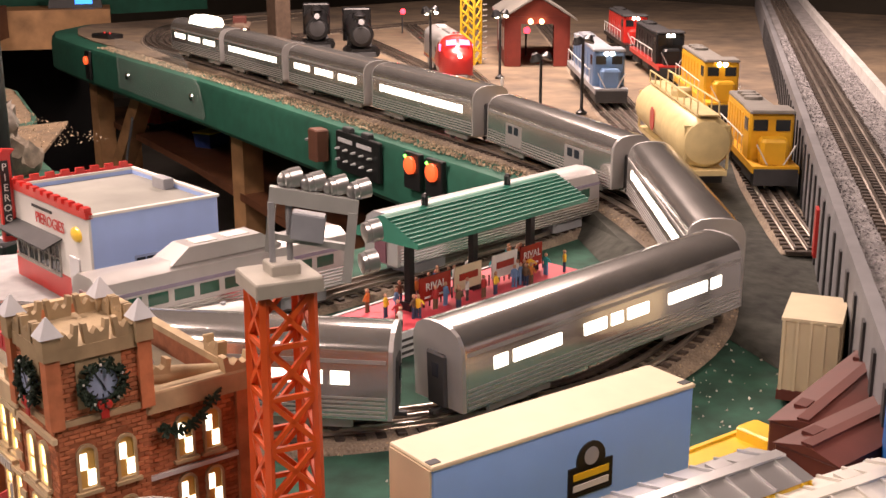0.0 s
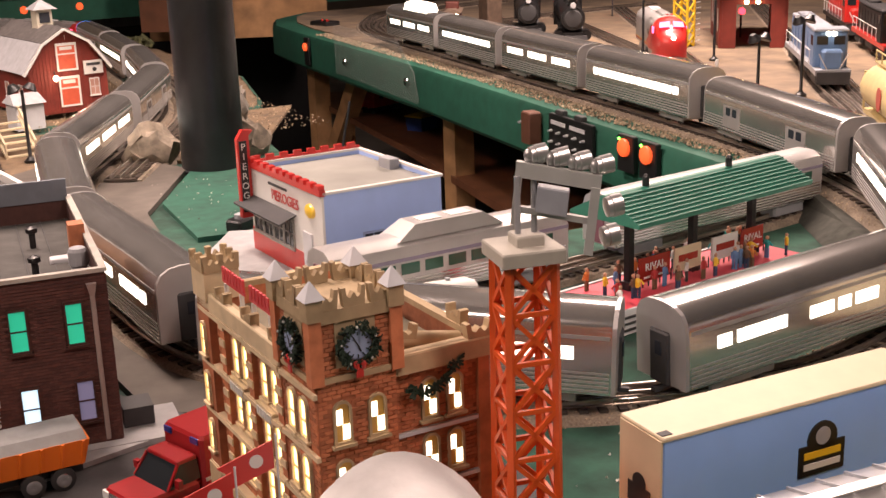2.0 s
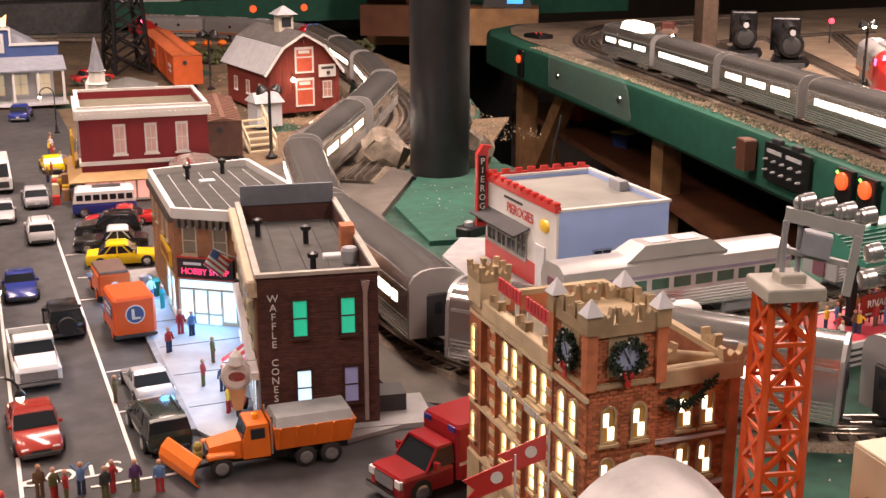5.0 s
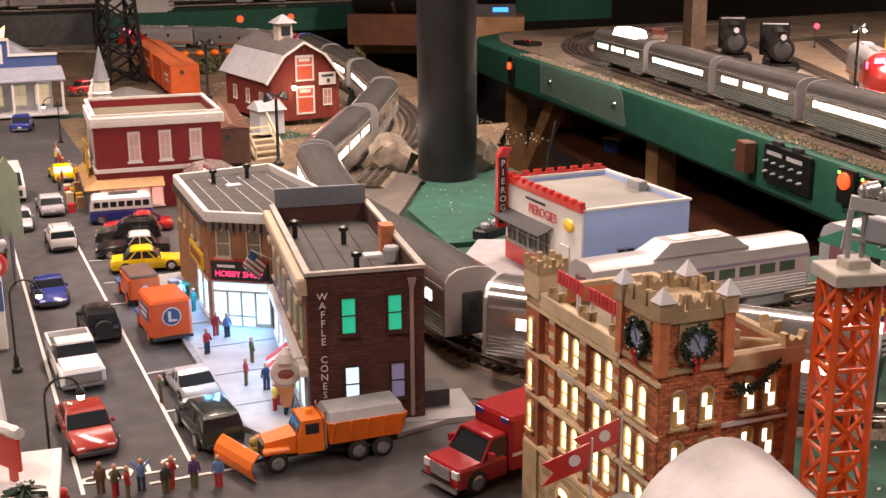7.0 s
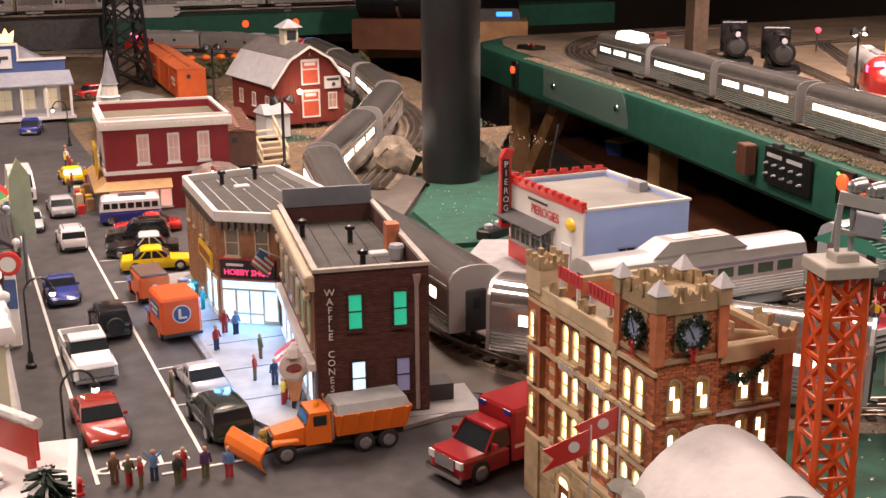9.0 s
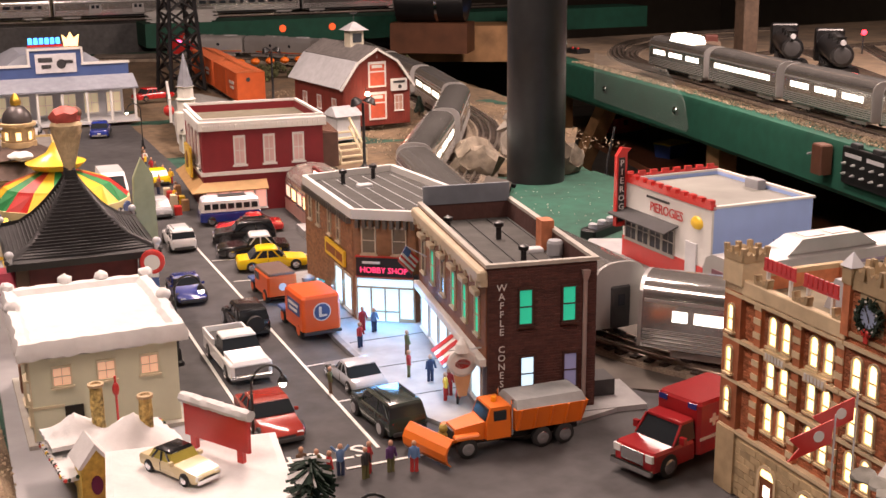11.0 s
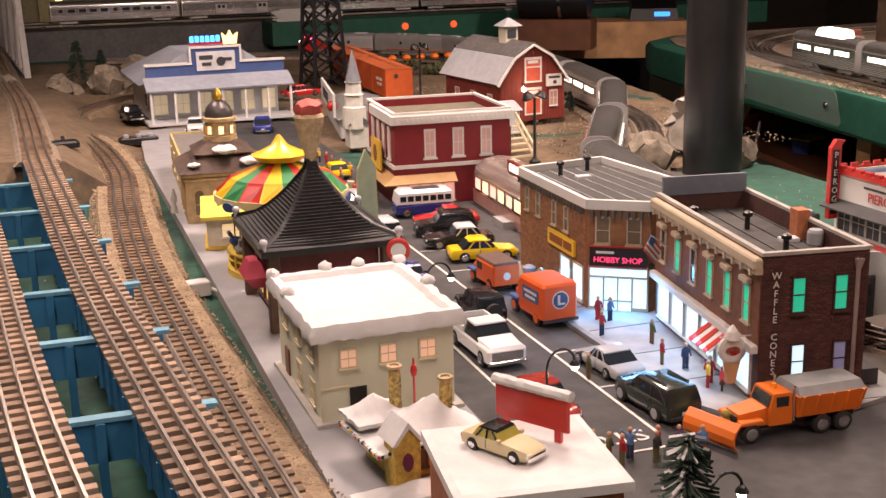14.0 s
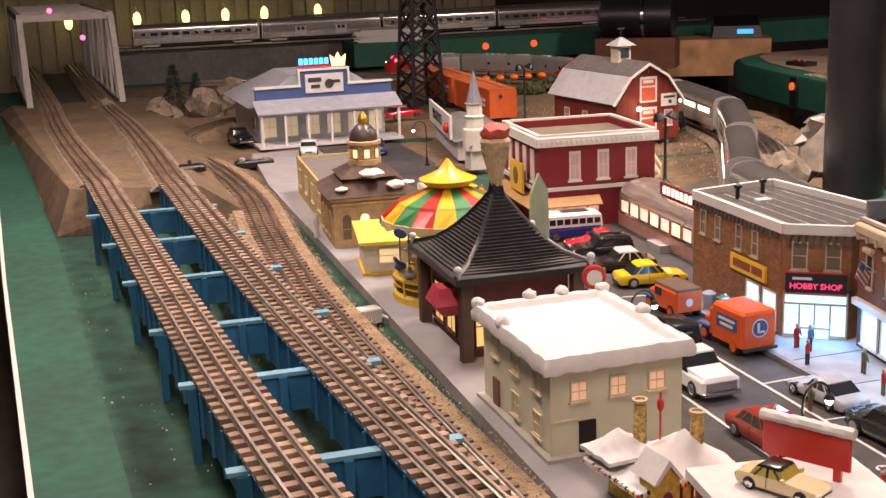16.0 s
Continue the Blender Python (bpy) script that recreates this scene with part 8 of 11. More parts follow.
part("turret_stone", S().box(-0.0075, 0.0175, by - 0.0215, by + 0.0045, 0.182, 0.202), CREAM_STONE_LIT, bt)
part("turret_stone", S().box(-0.0072, 0.0172, by - 0.0212, by + 0.0042, 0.0, 0.056), STONE, bt)
for z in ROWS:
    window(bh, Le @ Matrix.Translation((0, -0.006, 0)), -by + 0.0085, z, 0.0062, 0.018, GOLD, CREAM_STONE_LIT, arch=True, t=0.0014)
crown(bh, -0.006, 0.016, by - 0.020, by + 0.003, 0.202, 0.007)
for v0 in (0.060, 0.109):
    sgn_ = part("roof_sign", S().box(-0.0005, 0.0005, v0, v0 + 0.040, 0.2005, 0.2025), mat("sign_pinkred", (0.60, 0.06, 0.07), 0.5), bh, "red rooftop word sign on white posts")
    for i in range(7):
        part("sign_letter", S().box(-0.0008, 0.0008, v0 + 0.001 + i * 0.0057, v0 + 0.0050 + i * 0.0057, 0.2026, 0.2110), MATS["sign_pinkred"], sgn_)
    for v in (v0 + 0.006, v0 + 0.034):
        part("sign_post", S().box(-0.0012, 0.0012, v - 0.0012, v + 0.0012, bz - 0.012, 0.2004), WHITE, bh)
part("roof_hut", S().loft([[(0.045, 0.075, bz - 0.012), (0.090, 0.075, bz - 0.012), (0.090, 0.130, bz - 0.012), (0.045, 0.130, bz - 0.012)], [(0.050, 0.080, bz + 0.012), (0.085, 0.080, bz + 0.012), (0.085, 0.125, bz + 0.012), (0.050, 0.125, bz + 0.012)]]), GREY, bh, "grey ribbed skylight hut")
gar = S()
rr = random.Random(11)
for i in range(120):
    f = rr.uniform(0, 1)
    c_ = Vector((0.052 + 0.036 * f, -0.006, 0.166 - 0.010 * math.sin(f * 3.1) + 0.012 * f))
    gar.rod(c_, c_ + Vector((rr.uniform(-.004, .004), rr.uniform(-.003, .001), rr.uniform(-.004, .004))), 0.0009, 3)
part("garland", gar, MATS["wreath_green"], bh, "dark evergreen garland")
for i, (a, zz) in enumerate(((0.020, 0.045), (-0.004, 0.040))):
    fl = thing("pennant", "red swallow-tailed pennant with a pale badge", "flag", yaw(0.160 - i * 0.030, 0.628 - i * 0.014, 0.134 - i * 0.006, -8), "red pennants")
    part("cloth", S().loft([[(x, y_, z) for x, z in ((-0.002, 0), (-0.034, -0.010), (-0.026, -0.001), (-0.034, 0.006), (-0.002, 0.017))] for y_ in (-0.0005, 0.0005)]), RED, fl)
    part("badge", S().lathe([(0.004, -0.0009), (0.004, 0.0009)], 14, pose(-0.012, 0, 0.006, 90, 0, 0)), WHITE, fl)
    part("pole", S().rod((0, 0, -0.134 + i * 0.006), (0, 0, 0.020), 0.0007), LIGHTGREY, fl)

# snowy-roofed shed in the foreground
sd = thing("snowy_shed", "shed with a smooth rounded white snow roof and stone edge", "shed", yaw(0.198, 0.540, 0, -12) @ Matrix.Diagonal((0.74, 0.80, 0.90, 1)))
part("wall", S().box(-0.062, 0.062, -0.055, 0.045, 0, 0.115), mat("shed_wall", (0.20, 0.15, 0.12), 0.8, vary=0.2), sd)
arc = [(-0.075 + 0.15 * i / 12, 0.118 + 0.045 * math.sin(math.pi * i / 12) ** 0.8) for i in range(13)]
part("snow_roof", S().loft([[(x, y_, z) for x, z in arc] + [(x, y_, 0.112) for x, z in reversed(arc)] for y_ in (-0.075, 0.058)]), SNOW, sd, "smooth white snow on the roof", True)
for i in range(7):
    part("ledge_stone", S().ball((-0.085 + 0.004 * (i % 2), -0.06 + i * 0.020, 0.118), 0.013, 9, 5, 0.35, 0.3), mat("flat_stone", (0.30, 0.30, 0.27), 0.85, vary=0.25, bump=0.5), sd, "flat grey stone", True)

# ---- orange lattice signal tower ----
st = thing("signal_tower", "orange lattice tower carrying a grey signal bracket", "signal tower", yaw(0.291, 0.573, -0.012, -14) @ Matrix.Diagonal((0.80, 0.80, 1, 1)))
H_ = 0.258
for sx in (-1, 1):
    for sy in (-1, 1):
        part("leg", S().bar((sx * 0.0185, sy * 0.0185, 0), (sx * 0.0165, sy * 0.0165, H_), 0.0048), TOWERORANGE, st)
nseg = 9
for i in range(nseg):
    z0, z1 = H_ * i / nseg, H_ * (i + 1) / nseg
    w0 = 0.0185 - 0.002 * i / nseg
    for a in range(4):
        m = pose(0, 0, 0, 0, 0, 90 * a)
        part("brace", S().bar(m @ Vector((-w0, -w0, z0)), m @ Vector((w0, -w0, z1)), 0.0030), TOWERORANGE, st)
        part("brace", S().bar(m @ Vector((w0, -w0, z0)), m @ Vector((-w0, -w0, z1)), 0.0030), TOWERORANGE, st)
        part("strut", S().bar(m @ Vector((-w0, -w0, z1)), m @ Vector((w0, -w0, z1)), 0.0028), TOWERORANGE, st)
part("platform", S().box(-0.023, 0.023, -0.023, 0.023, H_, H_ + 0.008, c=0.001), mat("tower_grey", (0.40, 0.38, 0.33), 0.6, vary=0.1), st, "grey top platform")
part("plinth", S().box(-0.008, 0.012, -0.010, 0.010, H_ + 0.008, H_ + 0.014, c=0.001), MATS["tower_grey"], st)
for x in (-0.004, 0.008):
    part("mast", S().rod((x, 0, H_ + 0.012), (x, 0, H_ + 0.046), 0.0022, 10), GREY, st)
FR = mat("signal_grey", (0.38, 0.39, 0.38), 0.5, vary=0.08)
bm_ = pose(0.014, -0.004, H_ + 0.016, 0, 8, -24) @ Matrix.Diagonal((0.78, 0.8, 0.70, 1))
part("bracket_frame", S().box(-0.030, 0.044, -0.004, 0.004, 0.038, 0.050, bm_).box(-0.030, -0.024, -0.004, 0.004, 0.000, 0.038, bm_).box(0.036, 0.044, -0.006, 0.006, -0.014, 0.040, bm_).box(-0.024, 0.036, -0.003, 0.003, 0.010, 0.015, bm_), FR, st, "grey rectangular signal frame")
part("relay_box", S().box(-0.010, 0.018, -0.008, 0.008, 0.014, 0.034, bm_, 0.001), mat("relay_grey", (0.30, 0.32, 0.36), 0.5), st)
for i in range(4):
    hd = part("signal_head", S().lathe([(0.004, 0), (0.008, 0.001), (0.008, 0.005), (0.0088, 0.0055), (0.0088, 0.016), (0.0078, 0.016), (0.0078, 0.006)], 16, bm_ @ pose(-0.020 + i * 0.019, 0.002, 0.055, -75, 0, -65) @ Matrix.Diagonal((0.85, 0.85, 1, 1))), mat("hood_silver", (0.50, 0.50, 0.50), 0.3, 0.7), st, "round hooded signal head", True)
    part("lens_cap", S().ball(bm_ @ Vector((-0.020 + i * 0.019, 0.003, 0.055)), 0.004, 10, 6), MATS["hood_silver"], hd, "", True)
for i in range(2):
    part("signal_head", S().lathe([(0.004, 0), (0.008, 0.001), (0.008, 0.005), (0.0088, 0.0055), (0.0088, 0.015), (0.0078, 0.015), (0.0078, 0.006)], 16, bm_ @ pose(0.050, 0.004, 0.024 - i * 0.024, -75, 0, -65)), MATS["hood_silver"], st, "round hooded signal head", True)

# ---- pine with snow, small cottage, snowy petrol station ----
def pine(x, y, z, h, snowy=True):
    t = thing("pine_tree", "small dark pine tree dusted with snow" if snowy else "small dark bottle-brush pine tree", "tree", pose(x, y, z), "pine trees")
    part("trunk", S().lathe([(0.003, 0), (0.002, h * 0.5), (0.0006, h)], 7), BROWN_, t)
    leaf, sn = S(), S()
    rr = random.Random(int(x * 1000))
    for i in range(420):
        f = rr.uniform(0.08, 1) ** 0.8
        r_ = h * 0.30 * (1 - f) * rr.uniform(0.35, 1.0) + 0.001
        a = rr.uniform(0, 6.283)
        c_ = Vector((r_ * math.cos(a), r_ * math.sin(a), h * f))
        d_ = Vector((math.cos(a), math.sin(a), -0.25)) * h * 0.07
        (sn if snowy and i % 4 == 0 else leaf).rod(c_ - d_ * 0.5 + Vector((0, 0, 0.001 if i % 4 == 0 else 0)), c_ + d_, 0.0011, 3)
    part("foliage", leaf, mat("needle_green", (0.02, 0.04, 0.028), 0.8, island=0.4), t)
    if snowy:
        part("snow_dust", sn, SNOW, t)
    return t


pine(-0.210, 0.690, -0.012, 0.160)
pine(-0.44, 4.15, 0.0, 0.15, False)
pine(-0.36, 4.25, 0.0, 0.11, False)
pine(0.75, 2.95, 0.0, 0.05, False)
hc = thing("snowy_cottage", "small yellow cottage with snow-covered roofs and chimneys", "cottage", yaw(-0.292, 1.02, 0.0035, 8) @ Matrix.Diagonal((0.92, 0.92, 0.92, 1)))
YC = mat("cottage_yellow", (0.60, 0.42, 0.08), 0.7, vary=0.3, scale=160, bump=0.4)
part("wall", S().box(-0.036, 0.040, -0.034, 0.034, 0, 0.036), YC, hc)
part("front_bay", S().loft([[(-0.044, -0.054, 0), (-0.018, -0.054, 0), (-0.018, -0.030, 0), (-0.044, -0.030, 0)], [(-0.044, -0.054, 0.046), (-0.018, -0.054, 0.046), (-0.018, -0.030, 0.046), (-0.044, -0.030, 0.046)], [(-0.032, -0.054, 0.060), (-0.030, -0.054, 0.060), (-0.030, -0.030, 0.060), (-0.032, -0.030, 0.060)]]), YC, hc, "yellow gabled front bay")
part("bay_window", S().lathe([(0.0075, 0), (0.0075, 0.0015)], 16, pose(-0.031, -0.054, 0.026, 90, 0, 0) @ Matrix.Diagonal((0.7, 1.2, 1, 1))), mat("plum_glass", (0.14, 0.03, 0.08), 0.2), hc, "oval plum coloured window")


def snow_sheet(x0, x1, y0, y1, z0, peak, seed):
    """A drooping snow-covered roof rising to a soft peak."""
    sh, n = S(), 14
    for side in (0, 1):
        for j in range(n + 1):
            for i in range(n + 1):
                f, g = i / n, j / n
                d = min(f, 1 - f, g, 1 - g) * 2
                px, py, pz = peak
                k = max(0.0, 1 - math.hypot((x0 + f * (x1 - x0) - px) / (x1 - x0), (y0 + g * (y1 - y0) - py) / (y1 - y0)) * 2.0)
                zz = z0 + pz * k ** 1.4 + 0.006 * d + 0.0018 * noise.noise((f * 5, g * 5, seed)) - (0.004 if side else 0)
                e = 0.0022 * noise.noise((f * 9, g * 9, seed + 3))
                sh.v.append((x0 + f * (x1 - x0) + e, y0 + g * (y1 - y0) + e, zz))
    m_ = (n + 1) ** 2
    for j in range(n):
        for i in range(n):
            a = j * (n + 1) + i
            sh.f += [(a, a + 1, a + n + 2, a + n + 1), (m_ + a + n + 1, m_ + a + n + 2, m_ + a + 1, m_ + a)]
    for i in range(n):
        q = n * (n + 1)
        for a, b in ((i + 1, i), (q + i, q + i + 1), (i * (n + 1), (i + 1) * (n + 1)), ((i + 1) * (n + 1) + n, i * (n + 1) + n)):
            sh.f.append((a, b, m_ + b, m_ + a))
    sh.mi = [0] * len(sh.f)
    return sh


part("snow_roof", snow_sheet(-0.058, 0.058, -0.046, 0.048, 0.035, (0.014, -0.012, 0.032), 1), SNOW, hc, "snow-covered main roof", True)
part("snow_roof", snow_sheet(-0.056, 0.000, 0.000, 0.052, 0.046, (-0.028, 0.030, 0.014), 2), SNOW, hc, "snow-covered rear roof", True)
part("bay_roof", S().loft([[(-0.047, -0.057, 0.045), (-0.044, -0.057, 0.044), (-0.030, -0.057, 0.060), (-0.018, -0.057, 0.044), (-0.015, -0.057, 0.045), (-0.031, -0.057, 0.066)], [(-0.047, -0.020, 0.045), (-0.044, -0.020, 0.044), (-0.030, -0.020, 0.060), (-0.018, -0.020, 0.044), (-0.015, -0.020, 0.045), (-0.031, -0.020, 0.066)]]), SNOW, hc, "snowy bay gable")
part("snow_ground", snow_sheet(-0.085, 0.035, -0.078, -0.040, 0.0, (-0.02, -0.06, 0.004), 6), SNOW, hc, "patch of snow before the cottage", True)
CST = mat("chimney_stone", (0.50, 0.36, 0.12), 0.8, vary=0.6, scale=260, bump=0.6)
for x, y_, z in ((0.028, -0.016, 0.084), (-0.006, 0.026, 0.088)):
    ch_ = part("chimney", S().lathe([(0.0072, 0.040), (0.0062, 0.055), (0.0066, 0.070), (0.0058, z)], 9, pose(x, y_, 0)), CST, hc, "yellow fieldstone chimney")
    part("chimney_cap", S().lathe([(0.0078, z), (0.0078, z + 0.0025), (0.0052, z + 0.0026), (0.0048, z + 0.0005)], 9, pose(x, y_, 0)), STONE, ch_)
part("red_pole", S().rod((0.010, 0.016, 0.050), (0.010, 0.016, 0.098), 0.0012), RED, hc, "red rooftop pole")
part("red_figure", S().ball((0.010, 0.016, 0.085), 0.0035, 8, 6, 2.0), RED, hc, "red rooftop ornament", True)
rr = random.Random(4)
BEADS = (RED, MATS["wreath_green"], SNOW, MATS["wreath_green"], YELLOW)
rim = [(-0.056 + 0.114 * k_ / 34, -0.046) for k_ in range(35)] + [(0.058, -0.046 + 0.092 * k_ / 26) for k_ in range(27)] + [(-0.057, -0.044 + 0.09 * k_ / 24) for k_ in range(25)]
for i, (x, y_) in enumerate(rim):
    part("garland_bead", S().ball((x + rr.uniform(-.0006, .0006), y_, 0.0335 + rr.uniform(-.001, .001)), 0.0019, 6, 4, 1.1, 0.3), BEADS[i % 5], hc)
window(hc, Matrix.Translation((0, -0.034, 0)), 0.018, 0.012, 0.014, 0.016, MATS["curtained"], BROWN_)
window(hc, Matrix.Translation((0, -0.034, 0)), -0.008, 0.010, 0.010, 0.018, BROWN_, BROWN_, sash=False)
gp = thing("snowy_station", "brick petrol station with a snowy flat roof", "building", yaw(-0.250, 0.885, 0.0, -7))
shell(gp, -0.058, 0.066, -0.07, 0.052, 0.055, BRICK, SNOW, 0.002)
part("snow_roof", S().loft([[(-0.064, -0.076, 0.054), (0.072, -0.076, 0.054), (0.072, 0.058, 0.054), (-0.064, 0.058, 0.054)], [(-0.064, -0.076, 0.062), (0.072, -0.076, 0.062), (0.072, 0.058, 0.062), (-0.064, 0.058, 0.062)], [(-0.058, -0.070, 0.064), (0.066, -0.070, 0.064), (0.066, 0.052, 0.064), (-0.058, 0.052, 0.064)], [(-0.052, -0.064, 0.0615), (0.060, -0.064, 0.0615), (0.060, 0.046, 0.0615), (-0.052, 0.046, 0.0615)]]), SNOW, gp, "thick snow on the roof", True)
bb = thing("rooftop_billboard", "blank red billboard with snow on its top edge", "billboard", yaw(-0.224, 0.910, 0.0615, -58))
part("panel", S().box(-0.036, 0.036, -0.002, 0.002, 0.010, 0.040, c=0.001), RED, bb)
for x in (-0.026, 0.026):
    part("leg", S().box(x - 0.003, x + 0.003, -0.002, 0.002, 0, 0.010), RED, bb)
sn = S().loft([[(-0.038 + i * 0.0038, 0.0052 * (1 + 0.35 * noise.noise((i * 0.6, k_, 2))) * math.cos(k_ * math.pi / 4), 0.041 + 0.0046 * (1 + 0.35 * noise.noise((i * 0.6, k_, 5))) * math.sin(k_ * math.pi / 4)) for k_ in range(8)] for i in range(21)])
part("snow_cap", sn, SNOW, bb, "snow along the top", True)
car("classic_car", "cream and black classic car on the snowy roof", yaw(-0.258, 0.888, 0.0615, -62), P_("cream", (0.66, 0.56, 0.34)), 0.075, 0.030, 0.024, "classic", roof=BLACKP, group="classic cars", glass=mat("yellow_glass", (0.45, 0.38, 0.08), 0.15))


# ---- station platform and the parked silver train ----
pf = thing("station_platform", "pink station platform with a green canopy on black posts", "platform", yaw(0.835, 1.052, -0.011, 7))
part("deck", S().box(-0.165, 0.165, -0.048, 0.040, 0, 0.026), PINK, pf, "pink painted deck")
part("deck_edge", S().box(-0.167, 0.167, -0.052, -0.0485, 0, 0.0275).box(-0.167, 0.167, 0.0405, 0.044, 0, 0.0275), LIGHTGREY, pf, "grey edging with dark steps")
for i in range(3):
    part("step_line", S().box(-0.165, 0.165, -0.0535, -0.052, 0.004 + i * 0.007, 0.0065 + i * 0.007), DARK, pf)
for x in (-0.085, 0.02, 0.125):
    part("post", S().box(x - 0.004, x + 0.004, -0.004, 0.004, 0.0265, 0.118), BLACK, pf)
    part("post_base", S().box(x - 0.007, x + 0.007, -0.007, 0.007, 0.0265, 0.036), BLACK, pf)
    part("bracket", S().bar((x, -0.03, 0.119), (x, 0, 0.100), 0.003).bar((x, 0.03, 0.119), (x, 0, 0.100), 0.003), BLACK, pf)
part("canopy", S().loft([[(-0.125, -0.052, 0.112), (0.17, -0.052, 0.112), (0.17, 0.052, 0.112), (-0.125, 0.052, 0.112)], [(-0.125, -0.052, 0.116), (0.17, -0.052, 0.116), (0.17, 0.052, 0.116), (-0.125, 0.052, 0.116)], [(-0.125, -0.003, 0.140), (0.17, -0.003, 0.140), (0.17, 0.003, 0.140), (-0.125, 0.003, 0.140)]]), GREENROOF, pf, "green pitched canopy roof")
for i in range(9):
    f = i / 9
    part("roof_rib", S().bar((-0.125, -0.052 + 0.049 * f, 0.1166 + 0.024 * f), (0.17, -0.052 + 0.049 * f, 0.1166 + 0.024 * f), 0.0016), GREENROOF, pf)
for x in (-0.06, 0.08):
    part("finial_lamp", S().lathe([(0.004, 0.140), (0.004, 0.150), (0.002, 0.153)], 10, pose(x, 0, 0)), BLACK, pf)
for i, (x, w, cm) in enumerate(((-0.055, 0.05, REDP), (0.0, 0.045, CREAM), (0.065, 0.045, WHITE), (0.115, 0.04, REDP))):
    bo = part("advert_board", S().box(x - w / 2, x + w / 2, -0.011, -0.009, 0.034, 0.062), cm, pf, "red advertising board" if cm is REDP else "pale advertising board")
    part("board_writing", S().box(x - w * 0.35, x + w * 0.35, -0.0118, -0.011, 0.045, 0.053) if cm is not REDP else S().box(x - w * 0.35, x + w * 0.30, -0.0118, -0.011, 0.0375, 0.0395), WHITE if cm is REDP else REDP, bo)
    if i in (0, 3):
        words("RIVAL", 0.0125, WHITE, bo, pose(x, -0.0116, 0.050, 90, 0, 0), "lettering", "", 1.0, 0.0003)
for i in range(26):
    part("fence_picket", S().box(-0.09 + i * 0.0092, -0.0885 + i * 0.0092, -0.0085, -0.0075, 0.0265, 0.040), BLACK, pf)
rq = random.Random(21)
SH = (YELLOW, REDC, BLUES, WHC, BROWN_, mat("cloth_orange", (0.55, 0.18, 0.04), 0.8), TEAL, BLACK)
for i in range(46):
    u = rq.uniform(-0.15, 0.155)
    v = rq.choice((rq.uniform(0.0, 0.034), rq.uniform(-0.044, -0.018)))
    q = pf.matrix_basis @ Vector((u, v, 0.026))
    figurine(q.x, q.y, q.z, rq.uniform(0, 360), SH[i % 8], (DENIM, BROWN_, BLUES, DARK)[i % 4], 0.034, "painted figurine waiting on the pink platform", "figurines on the platform", rq.uniform(5, 60))


def coach(x, y, a, L, dome):
    t = thing("parked_coach", "parked silver corrugated passenger coach with green dark windows", "train car", yaw(x, y, -0.004, a), "parked coaches")
    W = 0.030
    prof = [(-W, 0.020), (-W, 0.066), (-W * 0.85, 0.078), (-W * 0.45, 0.085), (W * 0.45, 0.085), (W * 0.85, 0.078), (W, 0.066), (W, 0.020)]
    part("body", S().side(prof, -L / 2, L / 2), SILVERFLAT, t, "", True)
    for s_ in (-1, 1):
        part("letterboard", S().box(-L / 2, L / 2, s_ * W - 0.0008, s_ * W + 0.0008, 0.0625, 0.0665), mat("violet_grey", (0.25, 0.22, 0.30), 0.5), t)
        for i in range(6):
            part("corrugation", S().box(-L / 2 + 0.004, L / 2 - 0.004, s_ * W - 0.001, s_ * W + 0.001, 0.0215 + i * 0.0038, 0.0235 + i * 0.0038), SILVER, t)
        for i in range(9):
            xx = -L / 2 + 0.035 + i * (L - 0.07) / 8
            part("window", S().box(xx - 0.0115, xx + 0.0115, s_ * W - 0.001, s_ * W + 0.001, 0.0475, 0.060), mat("green_glass", (0.02, 0.09, 0.06), 0.15), t)
    for e in (-1, 1):
        part("end_door", S().box(e * L / 2 - 0.002, e * L / 2 + 0.002, -0.010, 0.010, 0.022, 0.068), mat("door_plum", (0.16, 0.07, 0.09), 0.5), t)
        part("truck", S().box(e * (L / 2 - 0.06) - 0.032, e * (L / 2 - 0.06) + 0.032, -0.024, 0.024, 0.004, 0.018, c=0.003), GREY, t)
    if dome:
        dm_ = part("dome", S().loft([[(-0.07, -0.022, 0.082), (0.07, -0.022, 0.082), (0.07, 0.022, 0.082), (-0.07, 0.022, 0.082)], [(-0.045, -0.017, 0.098), (0.045, -0.017, 0.098), (0.045, 0.017, 0.098), (-0.045, 0.017, 0.098)]]), SILVERFLAT, t, "raised silver dome")
        for i in (-1, 1):
            part("skylight", S().box(i * 0.02 - 0.014, i * 0.02 + 0.014, -0.010, 0.010, 0.098, 0.0990), WHITE, dm_)
    return t


coach(0.600, 1.190, 1.5, 0.315, True)
coach(1.035, 1.222, 5, 0.40, False)
par, _ = track("parked_track", "three-rail track under the parked coaches", [(0.40, 1.185, -0.004), (0.75, 1.195, -0.004), (1.10, 1.228, -0.003), (1.33, 1.27, 0.004)], DARKTIE, GROUT)
tk = thing("propane_tank", "white rounded horizontal storage tank", "tank", yaw(0.545, 1.125, -0.011, -8))
part("shell", S().lathe([(0.004, -0.055), (0.014, -0.052), (0.0185, -0.042), (0.0185, 0.042), (0.014, 0.052), (0.004, 0.055)], 20, pose(0, 0, 0.033, 0, 90, 0)), WHITE, tk, "", True)
for x in (-0.03, 0.03):
    part("saddle", S().box(x - 0.004, x + 0.004, -0.014, 0.014, 0, 0.022), CONCRETE, tk)
part("filler", S().lathe([(0.003, 0.050), (0.003, 0.054)], 10, pose(0.02, 0, 0)), GREY, tk)

